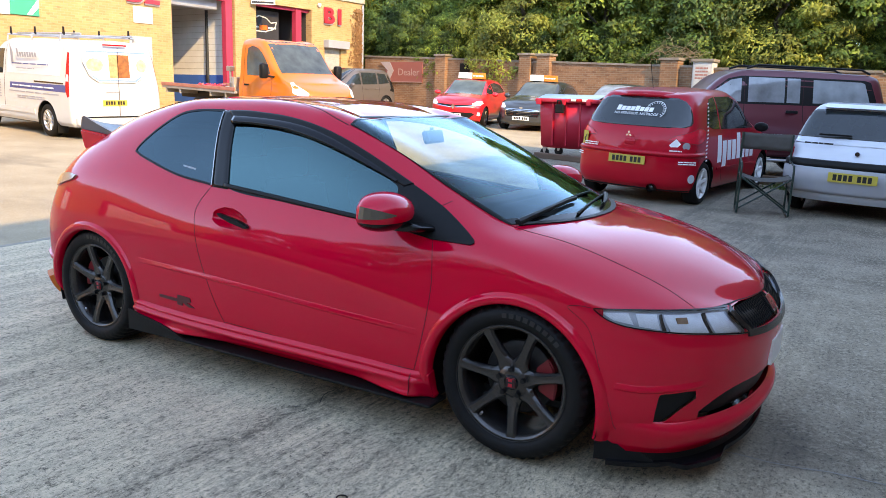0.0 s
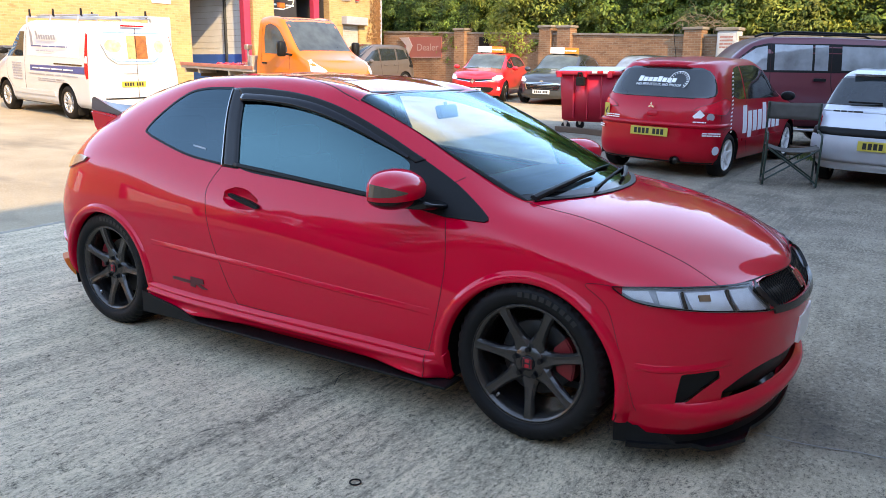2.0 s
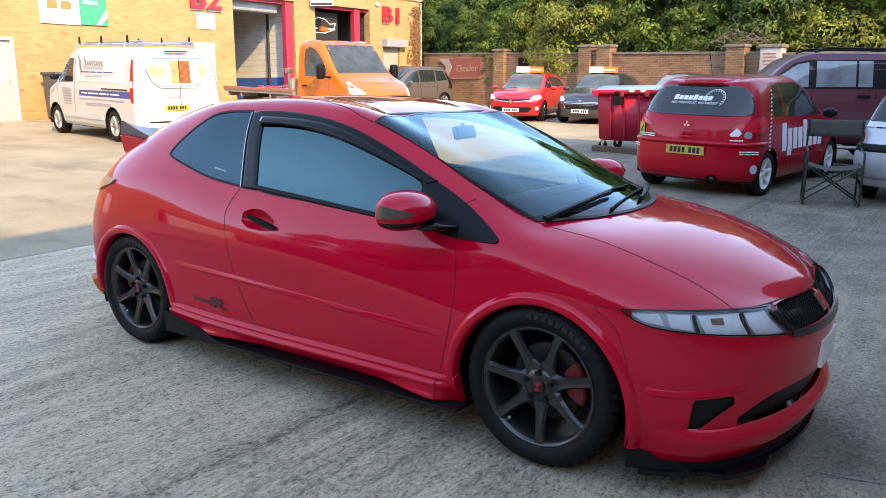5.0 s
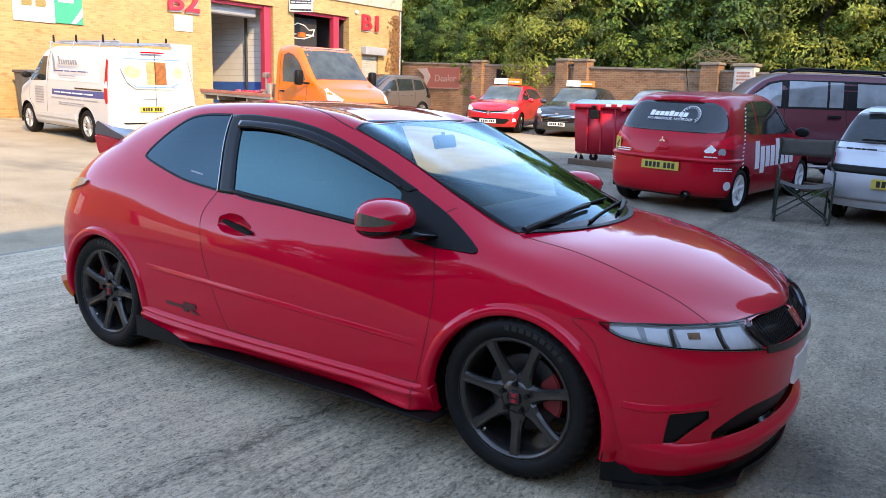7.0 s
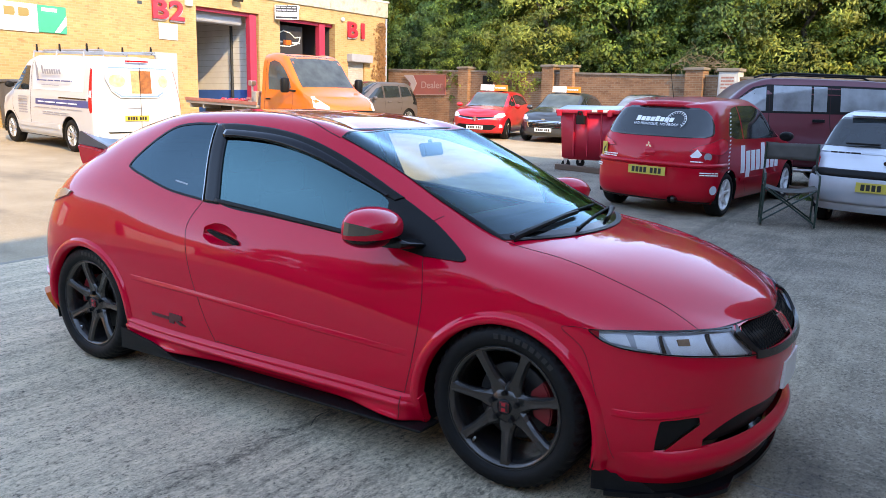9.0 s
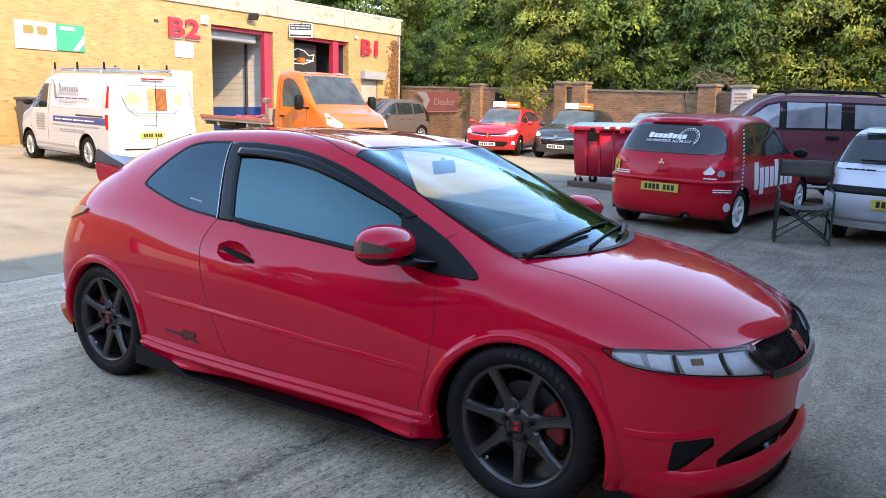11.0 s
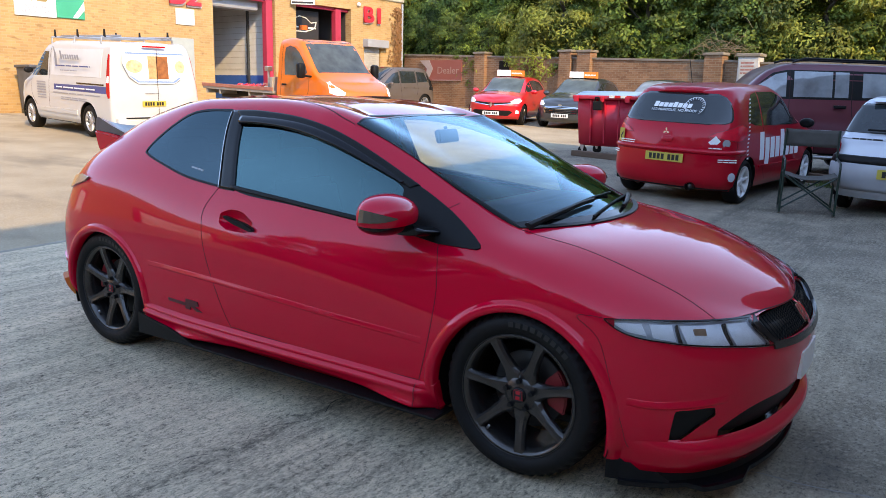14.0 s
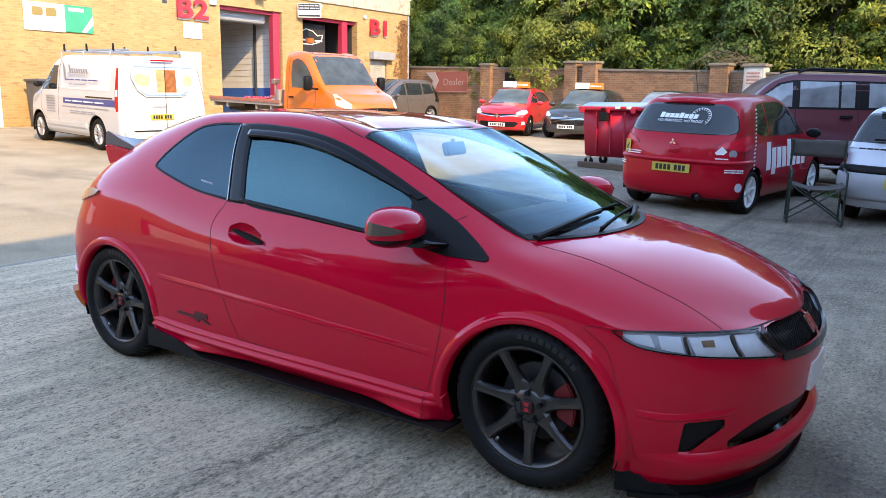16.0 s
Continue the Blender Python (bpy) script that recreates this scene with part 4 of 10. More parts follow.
def wiper(arm, blade):
    """An arm swept over the glass and the blade it presses on it; points are (across, down) on the windscreen."""
    w = new("wiper")
    w.parent = hero
    w.empty_display_size = 0.05
    n = Vector((0.42, 0, 0.9))
    pts = [screen_point(a, t, 0.012) + n * h * 0.55 for a, t, h in arm]
    bm = bmesh.new()
    rows = []
    for i, p in enumerate(pts):
        d = (pts[min(i + 1, len(pts) - 1)] - pts[max(i - 1, 0)]).normalized()
        sd = d.cross(n).normalized()
        k = lerp(0.016, 0.007, i / (len(pts) - 1))
        rows.append([bm.verts.new(p + sd * x * k + n * z) for x, z in ((-1, -0.008), (-1, 0.002), (-0.5, 0.009), (0.5, 0.009), (1, 0.002), (1, -0.008))])
    for p, q in zip(rows, rows[1:]):
        for k in range(6):
            bm.faces.new((p[k], q[k], q[(k + 1) % 6], p[(k + 1) % 6]))
    bm.faces.new(rows[0])
    bm.faces.new(rows[-1])
    bmesh.ops.recalc_face_normals(bm, faces=bm.faces[:])
    part("wiper_arm", bm, BLACK, w, "curved black wiper arm")
    bm = bmesh.new()
    (a0, t0), (a1, t1) = blade
    e0, e1 = screen_point(a0, t0, 0.010), screen_point(a1, t1, 0.010)
    q = [e0.lerp(e1, k / 8) + n * 0.010 * math.sin(math.pi * k / 8) for k in range(9)]
    bar_path(bm, [p + n * 0.009 for p in q], 0.006, 6)
    bar_path(bm, q, 0.004, 4)
    part("wiper_blade", bm, RUBBER, w, "rubber wiper blade")


wiper([(-0.97, 1.01, 0.012), (-0.80, 0.970, 0.018), (-0.55, 0.925, 0.022), (-0.28, 0.895, 0.022), (-0.05, 0.885, 0.018)], [(-0.70, 0.945), (0.46, 0.872)])
wiper([(0.98, 0.985, 0.012), (0.86, 0.965, 0.020), (0.66, 0.955, 0.022), (0.42, 0.960, 0.018), (0.22, 0.968, 0.016)], [(0.78, 0.948), (-0.36, 0.985)])

# lamps
TAIL_CLEAR = mat("clear_tail_lens", (0.36, 0.22, 0.17), 0.2, coat=1.0, var=0.15, scale=30)
LAMP_HOUSING = mat("silvered_housing", (0.52, 0.56, 0.60), 0.30, 0.1, var=0.2, scale=25)
for side in (-1, 1):
    lamp = lay("headlamp", LAMP, GLASS_LENS, hero, off=0.003, thick=0.003, side=side, label="long clear headlamp")
    lay("lamp_housing", LAMP, LAMP_HOUSING, lamp, off=-0.016, thick=-0.015, side=side)
    for poly in ([(1.70, 0.676), (1.83, 0.683), (1.85, 0.640), (1.76, 0.650)], [(1.865, 0.684), (1.965, 0.684), (1.975, 0.626), (1.875, 0.636)], [(1.998, 0.681), (2.192, 0.678), (2.222, 0.607), (2.024, 0.620)], [(2.222, 0.675), (2.335, 0.668), (2.41, 0.588), (2.256, 0.603)]):
        lay("lamp_reflector", poly, LAMP_WHITE, lamp, off=-0.004, thick=0.01, side=side, label="bright lamp reflector", bulge=lambda u, z: -0.008 * max(0, min(1, (z - 0.60) / 0.085)))
    lay("lamp_divider", [(1.978, 0.682), (1.988, 0.682), (2.003, 0.622), (1.987, 0.623)], GUNMETAL, lamp, off=-0.0065, thick=0.01, side=side)
    lay("lamp_divider", [(2.200, 0.676), (2.214, 0.675), (2.242, 0.605), (2.228, 0.606)], GUNMETAL, lamp, off=-0.0065, thick=0.01, side=side)
    lay("amber_bulb", [(2.058, 0.668), (2.112, 0.667), (2.118, 0.646), (2.064, 0.648)], BULB_BROWN, lamp, off=-0.0035, thick=0.01, side=side, label="amber indicator bulb cover")
    line_on("lamp_edge", [(1.672, 0.684), (1.731, 0.652), (1.818, 0.633), (2.0, 0.619), (2.23, 0.602), (2.45, 0.577)], 0.004, GLOSS_BLACK, lamp, off=0.0045, side=side)
    line_on("lamp_edge", [(1.672, 0.687), (1.849, 0.693), (2.094, 0.687), (2.352, 0.672)], 0.003, GLOSS_BLACK, lamp, off=0.0045, side=side)
    # grille
    g = lay("grille", GRILLE, BLACK, hero, off=-0.028, thick=0.004, side=side, label="black honeycomb grille")
    bm = bmesh.new()
    for k in range(26):
        for s in (-1, 1):
            u0 = 2.36 + 0.022 * k
            a, b = (u0, 0.575), (u0 + s * 0.09, 0.668)
            pa, n1 = surf(min(2.82, max(2.36, a[0])), a[1], "side", side)
            pb, n2 = surf(min(2.82, max(2.36, b[0])), b[1], "side", side)
            if inside(a[0] + s * 0.045, 0.62, GRILLE):
                tube(bm, pa - n1 * 0.012, pb - n2 * 0.012, 0.0022, 4)
    part("grille_mesh", bm, BLACK, g)
    line_on("grille_trim", [(2.455, 0.574), (2.55, 0.566), (2.642, 0.560), (2.82, 0.556)], 0.026, GUNMETAL, hero, off=0.006, thick=0.014, side=side, label="dark metallic trim under the grille")
    line_on("grille_edge", [(2.368, 0.667), (2.412, 0.632), (2.478, 0.578)], 0.022, GLOSS_BLACK, hero, off=0.004, thick=0.012, side=side)
    line_on("bonnet_edge", [(2.165, 0.684), (2.352, 0.676), (2.46, 0.674), (2.535, 0.671), (2.82, 0.664)], 0.003, SEAM, hero, off=0.0015, side=side)
    # lower openings
    lay("air_intake", MOUTH, BLACK, hero, off=-0.026, thick=0.004, side=side, label="dark lower air intake")
    v = lay("fog_lamp_blank", smooth_loop(VENT, 2), BLACK, hero, off=-0.010, thick=0.01, side=side, label="black triangular bumper insert")
    ridge("bumper_crease", [(1.785, 0.402), (1.907, 0.396), (2.05, 0.402), (2.23, 0.413)], 0.034, 0.008, RED, hero, side, label="raised red crease on the bumper")
    # chin and splitter
    bm = bmesh.new()
    rings = []
    for k in range(41):
        u = lerp(1.76, 2.822, k / 40)
        f = min(1, (u - 1.76) / 0.40)
        f = f * f * (3 - 2 * f)
        ring = []
        for d, z in ((-0.008, 0.262), (0.024, 0.246), (0.040, 0.228), (0.046, 0.205), (0.044, 0.182), (0.030, 0.158), (-0.03, 0.152)):
            p, n = surf(min(u, UF - 1e-4), max(z, 0.172), "side", side)
            n = Vector((n.x, n.y, 0)).normalized()
            drop = lerp(0.038, 0.012, max(0, (u - 2.15) / 0.67)) * max(0, (0.215 - z) / 0.065) * min(1, (u - 1.76) / 0.13)
            ring.append(bm.verts.new(Vector((p.x, p.y, z - drop)) + n * (d * f - 0.002 * (1 - f))))
        rings.append(ring)
    for a, b in zip(rings, rings[1:]):
        for k in range(6):
            bm.faces.new((a[k], a[k + 1], b[k + 1], b[k])).smooth = True
    bmesh.ops.recalc_face_normals(bm, faces=bm.faces[:])
    part("bumper_lip", bm, RED, hero, "red lower bumper lip")
    bm = bmesh.new()
    outer, inner = [], []
    for k in range(69):
        u = lerp(1.80, 2.822, k / 68)
        p, n = surf(min(u, UF - 1e-4), 0.17, "side", side)
        n = Vector((n.x, n.y, 0)).normalized()
        d = 0.032 + 0.045 * max(0, min(1, (u - 2.10) / 0.05, (2.44 - u) / 0.10))
        outer.append((p + n * d).xy)
        inner.append((p - n * 0.16).xy)
    ring = [(q.x, q.y) for q in outer + inner[::-1]]
    a = [bm.verts.new((x, y, 0.088)) for x, y in ring]
    b = [bm.verts.new((x, y, 0.070)) for x, y in ring]
    n = len(ring)
    h = n // 2
    for i in range(h - 1):
        bm.faces.new((a[i], a[i + 1], a[n - 2 - i], a[n - 1 - i]))
        bm.faces.new((b[i + 1], b[i], b[n - 1 - i], b[n - 2 - i]))
    for i in range(n):
        j = (i + 1) % n
        bm.faces.new((a[i], b[i], b[j], a[j]))
    bmesh.ops.recalc_face_normals(bm, faces=bm.faces[:])
    chin = bmesh.new()
    rows = []
    for k in range(25):
        p, q = surf(min(lerp(1.80, 2.822, k / 24), UF - 1e-4), 0.175, "side", side)
        q = Vector((q.x, q.y, 0)).normalized()
        rows.append([chin.verts.new(Vector((p.x, p.y, z)) + q * d) for d, z in ((0.004, 0.150), (0.004, 0.11), (0.010, 0.078))])
    for p, q in zip(rows, rows[1:]):
        for k in range(2):
            chin.faces.new((p[k], p[k + 1], q[k + 1], q[k])).smooth = True
    part("chin_panel", chin, BLACK, hero, "black panel between lip and splitter")
    part("splitter", bm, GLOSS_BLACK, hero, "black front splitter blade")
    bm = bmesh.new()
    prism(bm, [(1.672, 0.168), (1.79, 0.160), (1.90, 0.092), (1.90, 0.070), (1.672, 0.078)], 0.008, pose(0, side * 0.80, 0) if side > 0 else pose(0, -0.808, 0))
    bmesh.ops.rotate(bm, cent=(1.68, side * 0.80, 0.1), matrix=Matrix.Rotation(-side * radians(20), 3, "Z"), verts=bm.verts[:])
    part("splitter_winglet", bm, BLACK, hero, "black splitter end fin")
    # tail lamp and reflector at the back corner
    lay("tail_lamp", [(-1.85, 0.885), (-1.78, 0.930), (-1.62, 0.948), (-1.52, 0.940), (-1.55, 0.915), (-1.66, 0.89), (-1.78, 0.862)], TAIL_CLEAR, hero, off=0.010, thick=0.02, side=side, label="clear wrap-round rear lamp")
    lay("rear_reflector", [(-1.93, 0.335), (-1.79, 0.325), (-1.74, 0.250), (-1.93, 0.248)], AMBER_DULL, hero, off=0.044, thick=0.05, side=side, label="orange corner reflector")
    line_on("rear_bumper_crease", [(-2.1, 0.46), (-1.86, 0.44), (-1.70, 0.43)], 0.02, RED, hero, off=0.008, thick=0.012, side=side)

# front emblem and plate
bm = bmesh.new()
box(bm, -0.006, 0.006, -0.047, 0.047, -0.040, 0.040, 0.005)
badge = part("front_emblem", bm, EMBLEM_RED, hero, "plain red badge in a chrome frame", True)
badge.matrix_local = pose(2.150, 0, 0.614, 0, -36, 0) @ Matrix.Scale(0.88, 4)
bm = bmesh.new()
for s in (-1, 1):
    box(bm, -0.004, 0.009, s * 0.049 - 0.0025, s * 0.049 + 0.0025, -0.044, 0.044, 0.001)
    box(bm, -0.004, 0.009, -0.049, 0.049, s * 0.043 - 0.002, s * 0.043 + 0.002, 0.001)
    box(bm, 0.004, 0.0085, s * 0.024 - 0.003, s * 0.024 + 0.003, -0.032, 0.032)
box(bm, 0.004, 0.0085, -0.022, 0.022, -0.002, 0.003)
b2 = part("emblem_frame", bm, CHROME, badge, "chrome emblem frame")
bm = bmesh.new()
n = 10
for i in range(n):
    y0, y1 = -0.14 + 0.28 * i / n, -0.14 + 0.28 * (i + 1) / n
    xa, xb = 2.204 - 0.2 * y0 * y0, 2.204 - 0.2 * y1 * y1
    v = [bm.verts.new(c) for c in ((xa, y0, 0.375), (xb, y1, 0.375), (xb, y1, 0.486), (xa, y0, 0.486), (xa - 0.014, y0, 0.375), (xb - 0.014, y1, 0.375), (xb - 0.014, y1, 0.486), (xa - 0.014, y0, 0.486))]
    for q in ((0, 1, 2, 3), (7, 6, 5, 4), (3, 2, 6, 7), (4, 5, 1, 0)):
        bm.faces.new([v[k] for k in q])
bmesh.ops.remove_doubles(bm, verts=bm.verts[:], dist=1e-4)
bmesh.ops.recalc_face_normals(bm, faces=bm.faces[:])
bmesh.ops.holes_fill(bm, edges=bm.edges[:], sides=4)
part("number_plate", bm, PLATE_W, hero, "white front number plate")

# door mirrors
for side in (-1, 1):
    mir = new("door_mirror")
    mir.empty_display_size = 0.05
    mir.parent = hero
    mir.matrix_local = Matrix.Translation((0.755, side * 0.945, 0.972)) @ Matrix.Scale(1.10, 4)
    bm = bmesh.new()
    bmesh.ops.create_uvsphere(bm, u_segments=28, v_segments=18, radius=1)
    for v in bm.verts:
        x, y, z = v.co
        k = 1 - 0.18 * max(0, x)
        v.co = Vector((0.105 * math.copysign(abs(x) ** 0.8, x), 0.138 * math.copysign(abs(y) ** 0.85, y), (0.076 if z > 0 else 0.070) * math.copysign(abs(z) ** 0.85, z) * k))
        v.co.x = max(v.co.x, -0.068)
    bmesh.ops.rotate(bm, matrix=Matrix.Rotation(radians(-14 * side), 3, "Z"), verts=bm.verts[:], cent=(0, 0, 0))
    for f in bm.faces:
        f.material_index = 1 if f.calc_center_median().z < -0.028 else 0
    part("mirror_housing", bm, [RED, GLOSS_BLACK], mir, "red mirror cap with a black underside", True)
    bm = bmesh.new()
    for k in range(7):
        a = lerp(-0.42, 0.85, k / 6)
        hw = 0.24 * (1 - (k / 6) ** 1.4) + 0.02
        for zz in (0.16 - 0.10 * k / 6 + hw, 0.16 - 0.10 * k / 6 - hw):
            d = Vector((math.sin(a), side * math.cos(a), zz)).normalized()
            m = 1.035
            bm.verts.new((max(-0.066, m * 0.105 * math.copysign(abs(d.x) ** 0.8, d.x)), m * 0.138 * math.copysign(abs(d.y) ** 0.85, d.y), m * 0.076 * math.copysign(abs(d.z) ** 0.85, d.z) * (1 - 0.18 * max(0, d.x))))
    bm.verts.ensure_lookup_table()
    for k in range(6):
        bm.faces.new([bm.verts[j] for j in (2 * k, 2 * k + 2, 2 * k + 3, 2 * k + 1)])
    bmesh.ops.rotate(bm, matrix=Matrix.Rotation(radians(-14 * side), 3, "Z"), verts=bm.verts[:], cent=(0, 0, 0))
    bmesh.ops.recalc_face_normals(bm, faces=bm.faces[:])
    part("mirror_indicator", bm, mat("smoked_lens", (0.10, 0.075, 0.055), 0.2, var=0.15, scale=30), mir, "smoked indicator strip")
    bm = bmesh.new()
    q, n = surf(0.835, 0.905, "side", side)
    o = Vector((0.755, side * 0.945, 0.975))
    rows = []
    for t in (0.0, 0.3, 0.6, 0.85, 1.0):
        c = Vector((0.045, -side * 0.02, -0.052)).lerp(q - n * 0.01 - o, t)
        w, h = lerp(0.075, 0.060, t) * (1 + 0.5 * max(0, t - 0.7)), lerp(0.018, 0.020, t) * (1 + 0.8 * max(0, t - 0.7))
        rows.append([bm.verts.new(c + Vector((w * math.cos(a), 0, h * math.sin(a)))) for a in [2 * math.pi * k / 14 for k in range(14)]])
    for a, b in zip(rows, rows[1:]):
        for k in range(14):
            bm.faces.new((a[k], a[(k + 1) % 14], b[(k + 1) % 14], b[k])).smooth = True
    bm.faces.new(rows[0])
    bmesh.ops.recalc_face_normals(bm, faces=bm.faces[:])
    part("mirror_arm", bm, GLOSS_BLACK, mir, "black mirror arm")
    bm = bmesh.new()
    box(bm, -0.0705, -0.0675, -0.085, 0.085, -0.036, 0.044, 0.001)
    bmesh.ops.rotate(bm, matrix=Matrix.Rotation(radians(-14 * side), 3, "Z"), verts=bm.verts[:], cent=(0, 0, 0))
    part("mirror_glass", bm, CHROME, mir)

# rear wing
wing = new("rear_spoiler")
wing.empty_display_size = 0.05
wing.parent = hero
for side in (-1, 1):
    bm = bmesh.new()
    prism(bm, [(-1.700, 1.190), (-1.55, 1.176), (-1.385, 1.152), (-1.46, 1.075), (-1.56, 1.010), (-1.612, 1.012), (-1.668, 1.09)], 0.04, pose(0, side * 0.622 - 0.02, 0))
    bmesh.ops.bevel(bm, geom=bm.edges[:], offset=0.010, segments=2, affect="EDGES")
    part("spoiler_end", bm, RED, wing)
bm = bmesh.new()
prism(bm, [(-1.715, 1.192), (-1.700, 1.258), (-1.678, 1.268), (-1.56, 1.224), (-1.385, 1.172), (-1.395, 1.158), (-1.55, 1.178)], 1.24, pose(0, -0.62, 0))
for k in range(1, 24):
    bmesh.ops.bisect_plane(bm, geom=bm.verts[:] + bm.edges[:] + bm.faces[:], dist=1e-6, plane_co=(0, -0.62 + 1.24 * k / 24, 0), plane_no=(0, 1, 0))
for v in bm.verts:
    v.co.z -= 0.062 * (1 - (abs(v.co.y) / 0.62) ** 5)
part("spoiler_blade", bm, mat("grey_spoiler", (0.085, 0.08, 0.085), 0.4, coat=0.2, var=0.08), wing, "grey spoiler blade dipping in the middle")

# side script: an outlined plain mark, and the small window sticker
SCRIPT = mat("dull_script", (0.11, 0.016, 0.018), 0.4)
lay("side_script", [(-0.735, 0.372), (-0.60, 0.368), (-0.602, 0.352), (-0.733, 0.357)], SCRIPT, hero, off=0.0012, thick=0.003)
lay("side_script", [(-0.592, 0.390), (-0.50, 0.386), (-0.495, 0.362), (-0.53, 0.358), (-0.47, 0.336), (-0.51, 0.334), (-0.555, 0.354), (-0.562, 0.336), (-0.598, 0.338)], SCRIPT, hero, off=0.003, thick=0.003, label="dark plain lettering mark")
STICKER_GREY = mat("dull_white_print", (0.34, 0.36, 0.38), 0.5)
lay("window_sticker", [(-0.645, 1.056), (-0.552, 1.043), (-0.551, 1.035), (-0.644, 1.048)], STICKER_GREY, hero, off=0.004, thick=0.002, label="small white window sticker")

# floor pan and cabin
bm = bmesh.new()
box(bm, -1.72, 1.72, -0.70, 0.70, 0.20, 0.23)
part("floor_pan", bm, BLACK, hero)
bm = bmesh.new()
box(bm, 1.0, 1.06, -0.74, 0.74, 0.2, 0.86)
part("bulkhead", bm, CABIN, hero)
bm = bmesh.new()
prism(bm, [(1.25, 0.86), (0.86, 0.93), (0.62, 0.92), (0.55, 0.84), (0.60, 0.62), (1.1, 0.5)], 1.40, pose(0, -0.70, 0))
bmesh.ops.bevel(bm, geom=bm.edges[:], offset=0.03, segments=2, affect="EDGES")
part("dashboard", bm, CABIN, hero, "dark moulded dashboard", True)


def car_seat(parent, x, y, z, m=None):
    m = m or SEAT
    s = new("car_seat")
    s.empty_display_size = 0.05
    s.parent = parent
    bm = bmesh.new()
    box(bm, x - 0.26, x + 0.26, y - 0.25, y + 0.25, z, z + 0.16, 0.05)
    part("seat_cushion", bm, m, s, "", True)
    bm = bmesh.new()
    prism(bm, [(-0.30, 0.10), (-0.18, 0.10), (-0.34, 0.70), (-0.44, 0.70)], 0.48, pose(x, y - 0.24, z))
    bmesh.ops.bevel(bm, geom=bm.edges[:], offset=0.04, segments=2, affect="EDGES")
    part("seat_back", bm, m, s, "", True)
    bm = bmesh.new()
    box(bm, x - 0.47, x - 0.37, y - 0.13, y + 0.13, z + 0.70, z + 0.86, 0.035)
    part("headrest", bm, m, s, "", True)


for y in (-0.36, 0.36):
    car_seat(hero, 0.12, y, 0.29)
car_seat(hero, -0.85, -0.3, 0.30)
car_seat(hero, -0.85, 0.3, 0.30)
bm = bmesh.new()
for k in range(24):
    a, b = 2 * math.pi * k / 24, 2 * math.pi * (k + 1) / 24
    tube(bm, (0, 0.185 * math.cos(a), 0.185 * math.sin(a)), (0, 0.185 * math.cos(b), 0.185 * math.sin(b)), 0.015, 6)
box(bm, -0.02, 0.02, -0.18, 0.18, -0.03, 0.03, 0.01)
ob = part("steering_wheel", bm, CABIN, hero, "", True)
ob.matrix_local = pose(0.52, -0.36, 0.88, 0, -25, 0)
bm = bmesh.new()
box(bm, -0.015, 0.015, -0.115, 0.115, -0.035, 0.035, 0.012)
tube(bm, (0.0, 0, 0.02), (0.0, 0, 0.05), 0.01)
ob = part("rear_view_mirror", bm, BLACK, hero, "dark interior mirror")
ob.matrix_local = pose(0.39, 0.02, 1.235, 0, -15, 8)
bm = bmesh.new()
box(bm, -1.0, 0.25, -0.56, 0.56, 1.325, 1.34, 0.01)
part("headlining", bm, mat("headlining_cloth", (0.25, 0.25, 0.25), 0.9, var=0.05), hero)


# ---- other vehicles ----
GLASS_FAR = mat("dark_car_glass", (0.020, 0.026, 0.028), 0.04, 0.0, 0.0, var=0.3, scale=3, spec=0.8)
GLASS_MID = mat("mid_car_glass", (0.07, 0.088, 0.078), 0.06, var=0.5, scale=2.5, spec=0.7)
# opaque pane; the bright sky reflection is put into its pale mottled colour
GLASS_SKY_PALE = mat("sky_pale_car_glass", (0.21, 0.24, 0.25), 0.05, 0.0, 0.0, var=0.5, scale=3.2, spec=1.0)


def const(v):
    return lambda x: v


